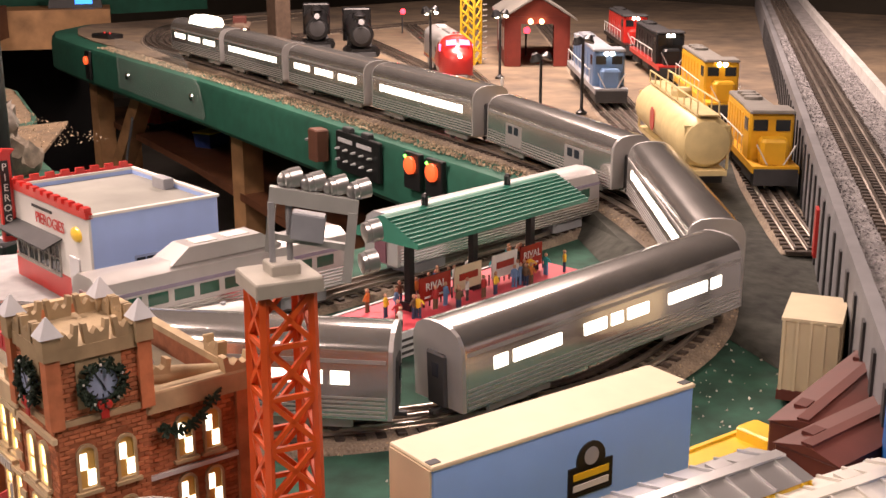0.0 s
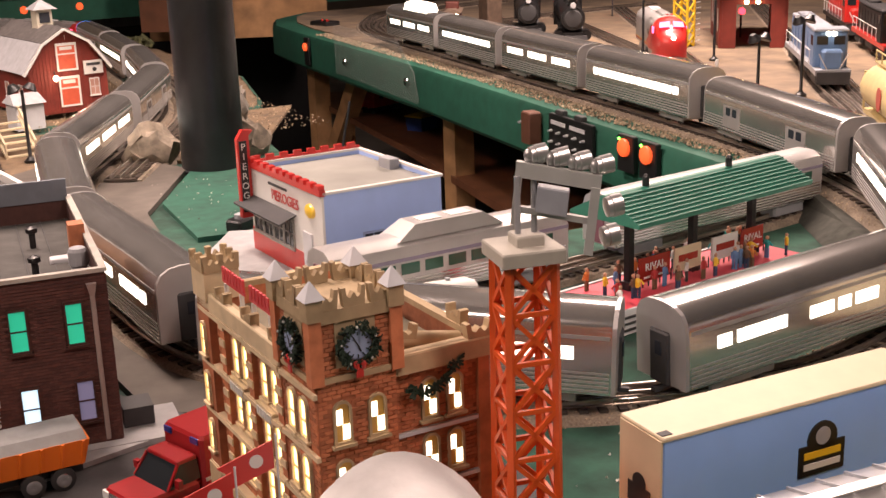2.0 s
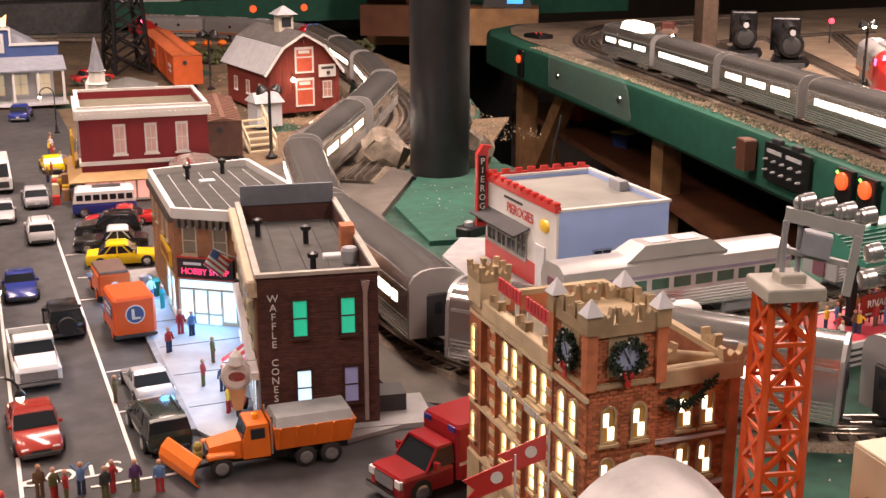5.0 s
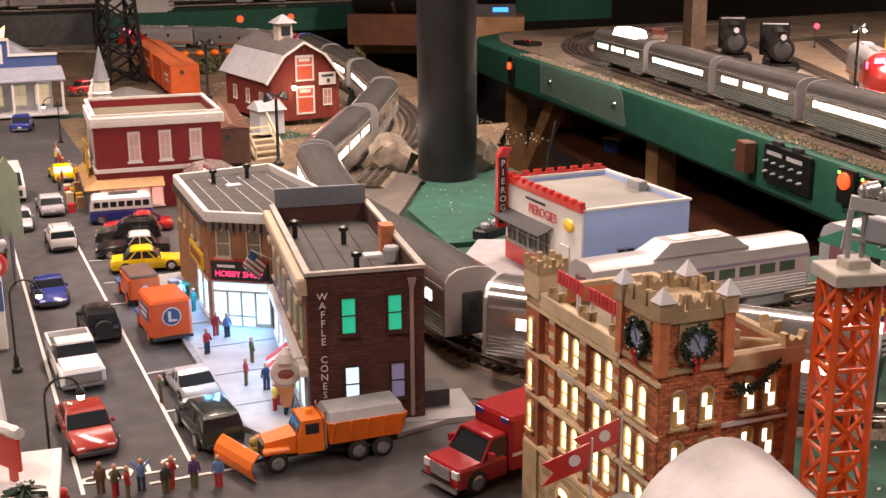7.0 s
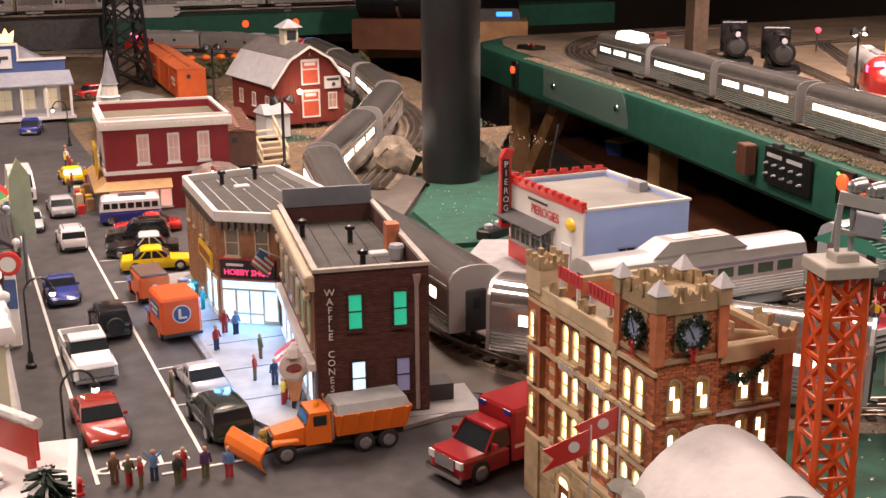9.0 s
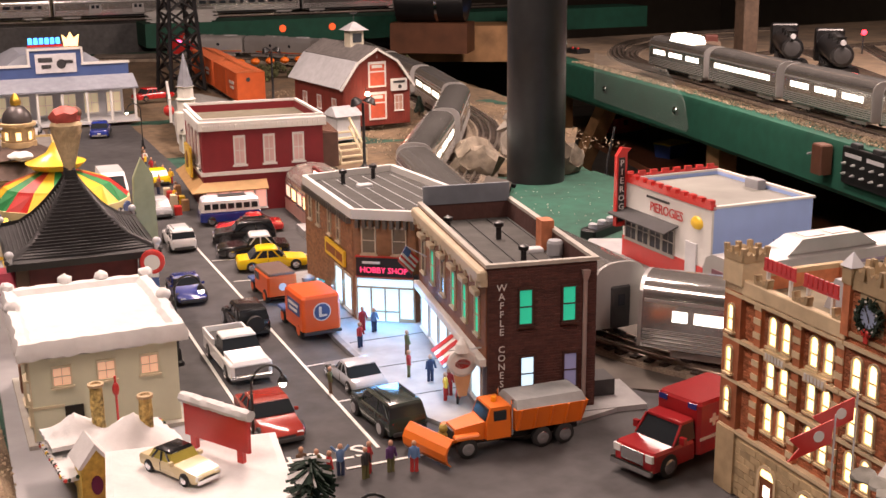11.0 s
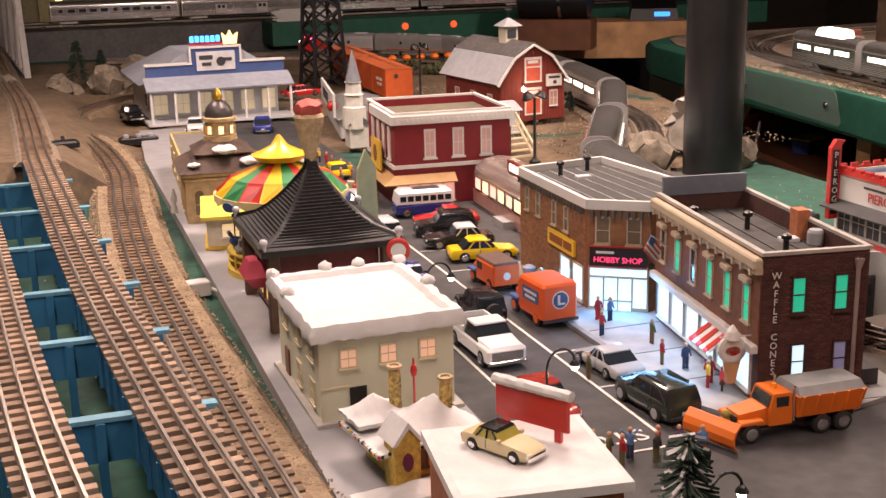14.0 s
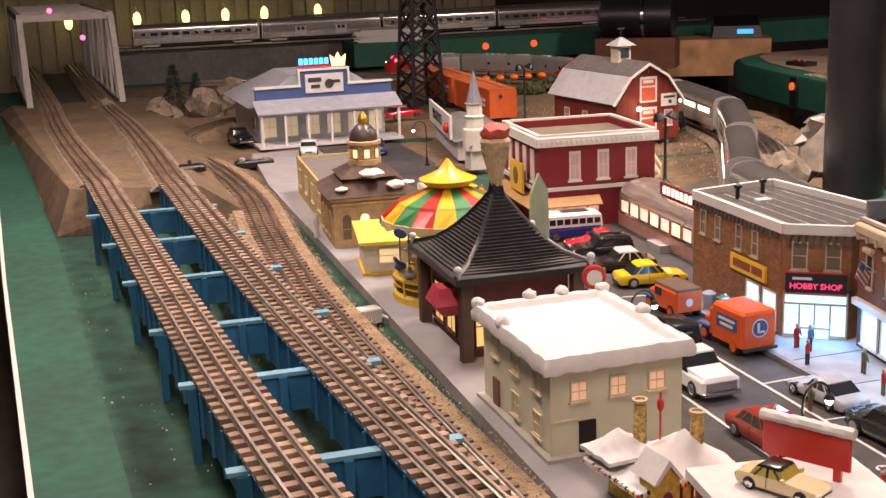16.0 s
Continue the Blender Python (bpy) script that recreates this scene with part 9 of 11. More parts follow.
# ---- freight tracks in the foreground ----
ft = {}
for k_, pts in enumerate(([(0.20, 0.605, -0.004), (0.50, 0.583, -0.004), (0.80, 0.57, -0.004), (1.15, 0.70, -0.003)], [(0.20, 0.535, -0.004), (0.50, 0.50, -0.004), (0.78, 0.475, -0.004), (1.0, 0.53, -0.004)], [(0.30, 0.49, -0.004), (0.60, 0.437, -0.004), (0.85, 0.40, -0.004)])):
    track("freight_track", "three-rail freight track in tan ballast", pts, DARKTIE, GROUT)


def box_car(name, label, x, y, z, a, L, W, H, body, roof, ribs=True, group="freight cars", lettering=True):
    t = thing(name, label, "freight car", yaw(x, y, z, a), group)
    part("body", S().box(-L / 2, L / 2, -W / 2, W / 2, 0.016, H, c=0.0015), body, t)
    part("roof", S().loft([[(-L / 2 - 0.001, -W / 2 - 0.001, H), (L / 2 + 0.001, -W / 2 - 0.001, H), (L / 2 + 0.001, W / 2 + 0.001, H), (-L / 2 - 0.001, W / 2 + 0.001, H)], [(-L / 2 - 0.001, -0.004, H + 0.006), (L / 2 + 0.001, -0.004, H + 0.006), (L / 2 + 0.001, 0.004, H + 0.006), (-L / 2 - 0.001, 0.004, H + 0.006)]]), roof, t)
    part("running_board", S().box(-L / 2, L / 2, -0.0045, 0.0045, H + 0.0065, H + 0.0082), roof, t, "roof walkway")
    n_ = max(4, int(L / 0.022))
    if ribs:
        for i in range(n_):
            xx = -L / 2 + L * (i + 0.5) / n_
            for s_ in (-1, 1):
                part("roof_rib", S().bar((xx, s_ * (W / 2), H + 0.0012), (xx, s_ * 0.005, H + 0.0068), 0.002), roof, t)
                part("side_rib", S().box(xx - 0.0009, xx + 0.0009, s_ * W / 2 - 0.001, s_ * W / 2 + 0.001, 0.018, H - 0.002), body, t)
    for s_ in (-1, 1):
        part("door", S().box(-0.026, 0.026, s_ * W / 2 - 0.0018, s_ * W / 2 + 0.0018, 0.018, H - 0.004), body, t)
        if lettering:
            part("writing", S().box(-L * 0.40, -L * 0.22, s_ * W / 2 - 0.0022, s_ * W / 2 + 0.0022, H * 0.62, H * 0.70).box(-L * 0.38, -L * 0.25, s_ * W / 2 - 0.0022, s_ * W / 2 + 0.0022, H * 0.48, H * 0.55), WHITE, t)
        part("ladder", S().box(L / 2 - 0.012, L / 2 - 0.011, s_ * W / 2 - 0.0025, s_ * W / 2 + 0.0025, 0.018, H).box(L / 2 - 0.004, L / 2 - 0.003, s_ * W / 2 - 0.0025, s_ * W / 2 + 0.0025, 0.018, H), body, t)
    for e in (-1, 1):
        part("truck", S().box(e * (L / 2 - 0.035) - 0.024, e * (L / 2 - 0.035) + 0.024, -0.024, 0.024, 0.004, 0.016, c=0.003), DARK, t)
        part("brake_wheel", S().lathe([(0.006, 0), (0.006, 0.0012)], 14, pose(e * (L / 2 + 0.001), 0.008, H * 0.8, 0, 90 * e, 0)), DARK, t)
        part("roof_hatch", S().box(e * L * 0.32 - 0.008, e * L * 0.32 + 0.008, 0.008, 0.018, H + 0.003, H + 0.006), roof, t)
    return t


MAROON = mat("maroon_car", (0.11, 0.028, 0.020), 0.55, vary=0.12, scale=40)
box_car("boxcar", "silver-roofed yellow ribbed boxcar", 0.495, 0.492, 0.0, -7, 0.25, 0.055, 0.078, YELLOW, ROOFSILVER)
box_car("boxcar", "pale grey ribbed boxcar", 0.555, 0.440, 0.0, -10, 0.26, 0.055, 0.072, LIGHTGREY, mat("pale_roof", (0.62, 0.60, 0.54), 0.5, vary=0.08))
box_car("boxcar", "maroon boxcar with dark roof hatches", 0.735, 0.480, 0.0, 0, 0.16, 0.052, 0.072, MAROON, MAROON, False)
box_car("boxcar", "maroon boxcar with dark roof hatches", 0.80, 0.535, 0.0, 12, 0.20, 0.052, 0.066, MAROON, MAROON, False)
fc = thing("container_flatcar", "yellow flatcar carrying a trailer on the freight track", "freight car", yaw(0.560, 0.580, 0, -3.5), "freight cars")
part("deck", S().box(-0.19, 0.19, -0.022, 0.022, 0.020, 0.026), YELLOW, fc)
for e in (-1, 1):
    part("truck", S().box(e * 0.15 - 0.026, e * 0.15 + 0.026, -0.024, 0.024, 0.004, 0.018, c=0.003), DARK, fc)
    part("side_sill", S().box(-0.19, 0.19, e * 0.024 - 0.002, e * 0.024 + 0.002, 0.014, 0.028), YELLOW, fc)
part("end_stop", S().box(0.165, 0.190, -0.020, 0.020, 0.026, 0.036, c=0.002), YELLOW, fc)
tr = thing("semi_trailer", "pale blue sided trailer with a cream roof and dark badge", "trailer", yaw(0.507, 0.583, 0.0265, -4.3))
part("body", S().box(-0.1145, 0.1145, -0.0225, 0.0225, 0.004, 0.083, c=0.001), mat("trailer_blue", (0.26, 0.48, 0.95), 0.4, vary=0.05, scale=20), tr, "pale blue sides")
part("roof", S().box(-0.1155, 0.1155, -0.0235, 0.0235, 0.083, 0.0855, c=0.001), CREAM, tr, "cream roof")
part("end_panel", S().box(-0.1162, -0.1147, -0.0222, 0.0222, 0.004, 0.083), CREAM, tr, "cream front end")
for s_ in (-1, 1):
    part("stripe", S().box(-0.113, 0.113, s_ * 0.0228 - 0.0004, s_ * 0.0228 + 0.0004, 0.014, 0.018), RED, tr)
    sg_ = part("badge_board", S().box(-0.004, 0.036, s_ * 0.023 - 0.0006, s_ * 0.023 + 0.0006, 0.030, 0.052).lathe([(0.013, -0.0006), (0.013, 0.0006)], 18, pose(0.016, s_ * 0.023, 0.055, 90, 0, 0)), BLACK, tr, "black badge with yellow and white bars")
    part("badge_bar", S().box(0.0, 0.032, s_ * 0.0238 - 0.0004, s_ * 0.0238 + 0.0004, 0.0425, 0.0475), YELLOW, sg_)
    part("badge_bar", S().box(0.0, 0.032, s_ * 0.0238 - 0.0004, s_ * 0.0238 + 0.0004, 0.0345, 0.039), WHITE, sg_)
    part("badge_mark", S().lathe([(0.0065, -0.001), (0.0065, 0.001)], 16, pose(0.016, s_ * 0.023, 0.0575, 90, 0, 0)), GREY, sg_)
part("front_badge", S().box(-0.1168, -0.1160, -0.012, 0.012, 0.030, 0.044).lathe([(0.007, 0), (0.007, 0.0008)], 14, pose(-0.1160, 0, 0.046, 0, -90, 0)), BLACK, tr)
for x in (-0.11, 0.11):
    part("corner_patch", S().box(x - 0.004, x + 0.004, -0.020, -0.014, 0.0855, 0.0860), DARK, tr)
wheels(tr, [(-0.09, 0.018), (-0.09, -0.018), (-0.07, 0.018), (-0.07, -0.018)], 0.0055, 0.006)
rl = thing("red_marker_lamp", "small glowing red marker lamp near the freight track", "lamp", pose(0.355, 0.612, -0.011))
part("post", S().rod((0, 0, 0), (0, 0, 0.042), 0.002), DARK, rl)
part("lens", S().ball((0, 0, 0.046), 0.005, 10, 6), mat("lit_amber_red", (1.0, 0.22, 0.10), emit=9.0), rl, "", True)
lamp("marker_light", "POINT", 0.012, (0.350, 0.618, 0.036), (1.0, 0.25, 0.12), 0.005)
cr = thing("cream_container", "cream ribbed container standing beside the ramp wall", "container", yaw(0.935, 0.655, -0.006, 28))
part("body", S().box(-0.040, 0.040, -0.026, 0.026, 0.010, 0.078), CREAM, cr)
part("roof", S().box(-0.041, 0.041, -0.027, 0.027, 0.078, 0.081), CREAM, cr)
for i in range(5):
    part("rib", S().box(-0.036 + i * 0.018 - 0.0015, -0.036 + i * 0.018 + 0.0015, -0.028, -0.026, 0.010, 0.078), CREAM, cr)
    part("rib", S().box(-0.042, -0.040, -0.024 + i * 0.012 - 0.0012, -0.024 + i * 0.012 + 0.0012, 0.010, 0.078), CREAM, cr)
part("skid", S().box(-0.042, 0.042, -0.027, 0.027, 0, 0.010), MAROON, cr)

# ---- raised ramp with its grey wall ----
rp = thing("ramp", "grey viaduct ramp with slotted wall carrying a ballasted track", "viaduct", kind="structure")
d_ = Vector((0.80, 0.60, 0))
n_ = Vector((0.60, -0.80, 0))
o_ = Vector((1.131, 0.765, 0))
LO, HI = -0.95, 4.2
RW = mat("ramp_grey", (0.20, 0.20, 0.21), 0.6, vary=0.15, scale=25)


def ramp_box(sh, s0, s1, a0, a1, z0, z1):
    c = [o_ + d_ * s_ + n_ * a_ for s_, a_ in ((s0, a0), (s1, a0), (s1, a1), (s0, a1))]
    return sh.loft([[(p_.x, p_.y, z0) for p_ in c], [(p_.x, p_.y, z1) for p_ in c]][::-1])


part("wall", ramp_box(S(), -0.52, HI, 0, 0.012, -0.011, 0.122), RW, rp, "grey slotted side wall")
part("wall", ramp_box(S(), -0.52, HI, 0.150, 0.165, -0.011, 0.130), mat("ramp_white", (0.55, 0.54, 0.52), 0.6, vary=0.15), rp, "pale outer wall")
part("deck", ramp_box(S(), -0.52, HI, 0.012, 0.150, 0.085, 0.108), mat("grey_gravel", (0.24, 0.23, 0.23), 0.95, vary=0.4, scale=380, bump=0.9), rp, "grey gravel deck")
part("end_panel", ramp_box(S(), -0.62, -0.521, -0.004, 0.165, -0.011, 0.118), mat("ramp_blue", (0.02, 0.13, 0.42), 0.45, vary=0.1), rp, "bright blue end panel")
for i in range(44):
    s_ = -0.5 + i * 0.075
    part("slot", ramp_box(S(), s_, s_ + 0.012, -0.0025, -0.0003, 0.005, 0.105), DARK, rp)
rt, rline = track("ramp_track", "two-rail dark track on grey gravel", [tuple(o_ + d_ * s_ + n_ * 0.070 + Vector((0, 0, 0.113))) for s_ in (-0.5, 0.3, 1.2, 2.4, 4.1)], DARKTIE)
grains(rt, lambda r_: o_ + d_ * r_.uniform(-0.5, 2.2) + n_ * r_.uniform(0.014, 0.148) + Vector((0, 0, 0.1085)), GREYBALLAST, 7000, 0.0022, 6)
yc = thing("ramp_sign", "small red sign on the ramp wall", "sign", Matrix.Translation(o_ + d_ * 0.13 - n_ * 0.006) @ pose(0, 0, 0.03, 0, 0, 36.9))
part("panel", S().box(-0.012, 0.012, -0.002, 0.002, 0, 0.06), RED, yc)
part("panel_mark", S().box(-0.006, 0.006, -0.003, -0.002, 0.018, 0.042), WHITE, yc)

# ---- yard tracks and engines ----
YT = [[(1.30, 0.90, 0.012), (1.50, 1.10, 0.022), (1.90, 1.49, 0.036), (2.4, 2.05, 0.038), (3.2, 2.95, 0.038)], [(1.30, 1.10, 0.018), (1.55, 1.33, 0.034), (1.95, 1.80, 0.038), (2.6, 2.55, 0.038)], [(1.70, 1.55, 0.038), (1.95, 1.86, 0.038), (2.5, 2.48, 0.038), (3.2, 3.3, 0.038)], [(1.68, 1.86, 0.038), (2.1, 2.5, 0.038), (2.8, 3.6, 0.038)], [(1.72, 2.00, 0.038), (1.95, 2.4, 0.038), (2.5, 3.6, 0.038)], [(1.72, 2.5, 0.038), (1.98, 2.95, 0.038), (2.3, 3.7, 0.038)], [(1.72, 2.58, 0.038), (1.86, 2.92, 0.038), (2.1, 3.6, 0.038)], [(1.70, 3.05, 0.038), (1.85, 3.3, 0.038), (2.1, 3.75, 0.038)]]
YT += [[(1.57, 2.62, 0.038), (1.665, 2.95, 0.038), (1.80, 3.22, 0.038), (2.02, 3.42, 0.038), (2.4, 3.58, 0.038), (3.0, 3.66, 0.038)], [(1.66, 3.05, 0.038), (1.80, 3.60, 0.038), (2.00, 3.92, 0.038), (2.30, 4.14, 0.038), (2.7, 4.24, 0.038)]]
YL = []
for pts in YT:
    t_, l_ = track("yard_track", "three-rail yard track on brown ground", pts, DARKTIE, GROUT, bank=0.036, gh=0.007)
    YL.append(l_)


def hood_diesel(label, x, y, z, a, L, body, top, accent, front_lit=True):
    """A hood-type diesel: walkway frame, long hood, cab, short nose; nose along +x."""
    t = thing("diesel_locomotive", label, "locomotive", yaw(x, y, z, a) @ Matrix.Diagonal((1, 1.22, 1.25, 1)), "yard diesels")
    part("frame", S().box(-L / 2, L / 2, -0.029, 0.029, 0.020, 0.029), accent, t)
    part("long_hood", S().box(-L / 2 + 0.02, L / 2 - 0.10, -0.019, 0.019, 0.0295, 0.082, c=0.003), body, t)
    part("hood_top", S().box(-L / 2 + 0.02, L / 2 - 0.10, -0.0192, 0.0192, 0.0815, 0.086, c=0.002), top, t)
    part("cab", S().box(L / 2 - 0.10, L / 2 - 0.050, -0.028, 0.028, 0.0295, 0.088, c=0.003), body, t)
    part("cab_roof", S().box(L / 2 - 0.104, L / 2 - 0.044, -0.0285, 0.0285, 0.088, 0.092, c=0.002), top, t)
    part("nose", S().box(L / 2 - 0.050, L / 2 - 0.014, -0.017, 0.017, 0.0295, 0.060, c=0.004), body, t)
    for s_ in (-1, 1):
        part("windshield", S().box(L / 2 - 0.0502, L / 2 - 0.0490, s_ * 0.014 - 0.009, s_ * 0.014 + 0.009, 0.066, 0.080), CARGLASS, t)
        part("side_window", S().box(L / 2 - 0.090, L / 2 - 0.062, s_ * 0.028 - 0.0006, s_ * 0.028 + 0.0006, 0.064, 0.080), CARGLASS, t)
        part("handrail", S().rod((-L / 2 + 0.01, s_ * 0.028, 0.052), (L / 2 - 0.102, s_ * 0.028, 0.052), 0.0009), WHITE, t)
        for i in range(7):
            xx = -L / 2 + 0.012 + i * (L - 0.12) / 6
            part("stanchion", S().rod((xx, s_ * 0.028, 0.029), (xx, s_ * 0.028, 0.052), 0.0008), WHITE, t)
        for i in range(8):
            xx = -L / 2 + 0.035 + i * (L - 0.16) / 7
            part("hood_door", S().box(xx - 0.009, xx + 0.009, s_ * 0.0192 - 0.0006, s_ * 0.0192 + 0.0006, 0.034, 0.074), body, t)
        part("nose_rail", S().bar((L / 2 - 0.006, s_ * 0.010, 0.03), (L / 2 - 0.006, s_ * 0.024, 0.055), 0.0016), WHITE, t)
    for i in range(3):
        part("roof_fan", S().lathe([(0.013, 0.086), (0.013, 0.090), (0.004, 0.091)], 14, pose(-L / 2 + 0.06 + i * 0.032, 0, 0)), top, t)
    for e in (-1, 1):
        part("truck", S().box(e * (L / 2 - 0.075) - 0.045, e * (L / 2 - 0.075) + 0.045, -0.025, 0.025, 0.004, 0.019, c=0.004), DARK, t)
    part("fuel_tank", S().box(-0.05, 0.05, -0.024, 0.024, 0.006, 0.0195, c=0.004), DARK, t)
    part("pilot", S().box(L / 2, L / 2 + 0.004, -0.027, 0.027, 0.006, 0.026), DARK, t)
    if front_lit:
        for s_ in (-1, 1):
            part("headlight", S().ball((L / 2 - 0.048, s_ * 0.005, 0.084), 0.004, 10, 6), BULB, t, "bright headlight", True)
    return t


UPY, UPG = mat("armour_yellow", (0.72, 0.40, 0.02), 0.4, vary=0.06), mat("harbour_grey", (0.22, 0.21, 0.19), 0.5, vary=0.12)
hood_diesel("yellow and grey road diesel beside the ramp wall", 1.628, 1.222, 0.028, 226, 0.34, UPY, UPG, UPY, False)
hood_diesel("yellow and grey road diesel with red lit headlights", 2.04, 1.645, 0.042, 228, 0.42, UPY, UPG, UPY)
hood_diesel("pale blue and silver road diesel leaving the red shed", 2.03, 1.955, 0.044, 230.5, 0.52, mat("heritage_blue", (0.14, 0.24, 0.42), 0.4), mat("pale_silver", (0.40, 0.43, 0.48), 0.4, 0.3), GREY)
hood_diesel("black and red road diesel in the yard", 2.42, 2.10, 0.044, 230, 0.46, BLACK, DARK, RED)
hood_diesel("red and black road diesel in the yard", 2.74, 2.49, 0.044, 230, 0.46, RED, DARK, BLACK)
tc = thing("tank_car", "cream tank car with walkway rails and red badge", "freight car", yaw(1.545, 1.315, 0.034, 231) @ Matrix.Diagonal((1.0, 1.15, 1.1, 1)), "freight cars")
CT = mat("tank_cream", (0.66, 0.54, 0.27), 0.45, vary=0.1)
part("tank", S().lathe([(0.012, -0.20), (0.030, -0.195), (0.037, -0.18), (0.037, 0.18), (0.030, 0.195), (0.012, 0.20)], 22, pose(0, 0, 0.062, 0, 90, 0)), CT, tc, "", True)
part("frame", S().box(-0.205, 0.205, -0.026, 0.026, 0.018, 0.025), CT, tc)
for e in (-1, 1):
    part("truck", S().box(e * 0.15 - 0.034, e * 0.15 + 0.034, -0.026, 0.026, 0.004, 0.018, c=0.004), DARK, tc)
    part("end_cage", S().box(e * 0.19 - 0.002, e * 0.19 + 0.002, -0.030, -0.027, 0.025, 0.085).box(e * 0.19 - 0.002, e * 0.19 + 0.002, 0.027, 0.030, 0.025, 0.085).box(e * 0.19 - 0.002, e * 0.19 + 0.002, -0.030, 0.030, 0.083, 0.086), CT, tc)
    part("badge", S().lathe([(0.018, 0), (0.018, 0.0008)], 18, pose(-0.02, e * 0.037, 0.064, -90 * e, 0, 0)), RED, tc, "round red badge")
    part("walk_rail", S().rod((-0.19, e * 0.014, 0.118), (0.19, e * 0.014, 0.118), 0.0013), CT, tc)
    for i in range(9):
        part("rail_post", S().rod((-0.19 + i * 0.0475, e * 0.014, 0.099), (-0.19 + i * 0.0475, e * 0.014, 0.118), 0.0011), CT, tc)
part("walkway", S().box(-0.195, 0.195, -0.015, 0.015, 0.099, 0.101), CT, tc)
part("dome", S().lathe([(0.015, 0.098), (0.015, 0.110), (0.011, 0.114)], 16), CT, tc, "", True)
lf = warbonnet(0.33, True)
lf.matrix_basis = yaw(1.965, 2.40, 0.044, 238) @ Matrix.Diagonal((1.15, 1.25, 1.25, 1))
lf["label"] = "red-nosed silver diesel with glowing headlights in the yard"
lf["group"] = "yard diesels"
lamp("headlight_glow", "POINT", 0.05, (1.885, 2.31, 0.10), (1.0, 0.35, 0.4), 0.01)


def steam_engine(x, y, a):
    t = thing("steam_locomotive", "black steam locomotive facing the turntable end of the yard", "locomotive", yaw(x, y, 0.043, a) @ Matrix.Diagonal((1.2, 1.3, 1.3, 1)), "steam locomotives")
    part("boiler", S().lathe([(0.006, 0.165), (0.024, 0.163), (0.026, 0.155), (0.026, -0.06), (0.030, -0.10)], 20, pose(0, 0, 0.060, 0, 90, 0)), BLACK, t, "", True)
    part("smokebox_door", S().lathe([(0.019, 0), (0.017, 0.004), (0.006, 0.006)], 18, pose(0.165, 0, 0.060, 0, 90, 0)), DARK, t, "", True)
    part("cab", S().box(-0.15, -0.10, -0.032, 0.032, 0.025, 0.098, c=0.003), BLACK, t)
    part("chimney", S().lathe([(0.011, 0.083), (0.010, 0.094), (0.012, 0.098)], 14, pose(0.135, 0, 0)), BLACK, t)
    for xx in (0.06, -0.02):
        part("dome", S().lathe([(0.014, 0.080), (0.013, 0.094), (0.006, 0.099)], 14, pose(xx, 0, 0)), BLACK, t, "", True)
    part("frame", S().box(-0.15, 0.17, -0.020, 0.020, 0.020, 0.032), BLACK, t)
    part("pilot", S().loft([[(0.165, -0.030, 0.018), (0.18, -0.030, 0.018), (0.18, 0.030, 0.018), (0.165, 0.030, 0.018)], [(0.165, -0.028, 0.026), (0.178, -0.028, 0.026), (0.178, 0.028, 0.026), (0.165, 0.028, 0.026)]]).loft([[(0.175, -0.026, 0.004), (0.20, -0.006, 0.004), (0.20, 0.006, 0.004), (0.175, 0.026, 0.004)], [(0.172, -0.022, 0.018), (0.182, -0.010, 0.018), (0.182, 0.010, 0.018), (0.172, 0.022, 0.018)]]), DARK, t)
    part("headlamp", S().lathe([(0.006, 0), (0.006, 0.008)], 12, pose(0.166, 0, 0.088, 0, 90, 0)), LIGHTGREY, t)
    for s_ in (-1, 1):
        part("cylinder", S().lathe([(0.011, -0.022), (0.011, 0.022)], 14, pose(0.125, s_ * 0.028, 0.024, 0, 90, 0)), BLACK, t)
        part("side_rod", S().box(-0.08, 0.08, s_ * 0.027 - 0.001, s_ * 0.027 + 0.001, 0.016, 0.020), STEEL, t)
        for xx in (-0.07, -0.02, 0.03, 0.08):
            part("driver", S().lathe([(0.019, -0.002), (0.019, 0.002)], 16, pose(xx, s_ * 0.022, 0.019, 90, 0, 0)), DARK, t)
    return t


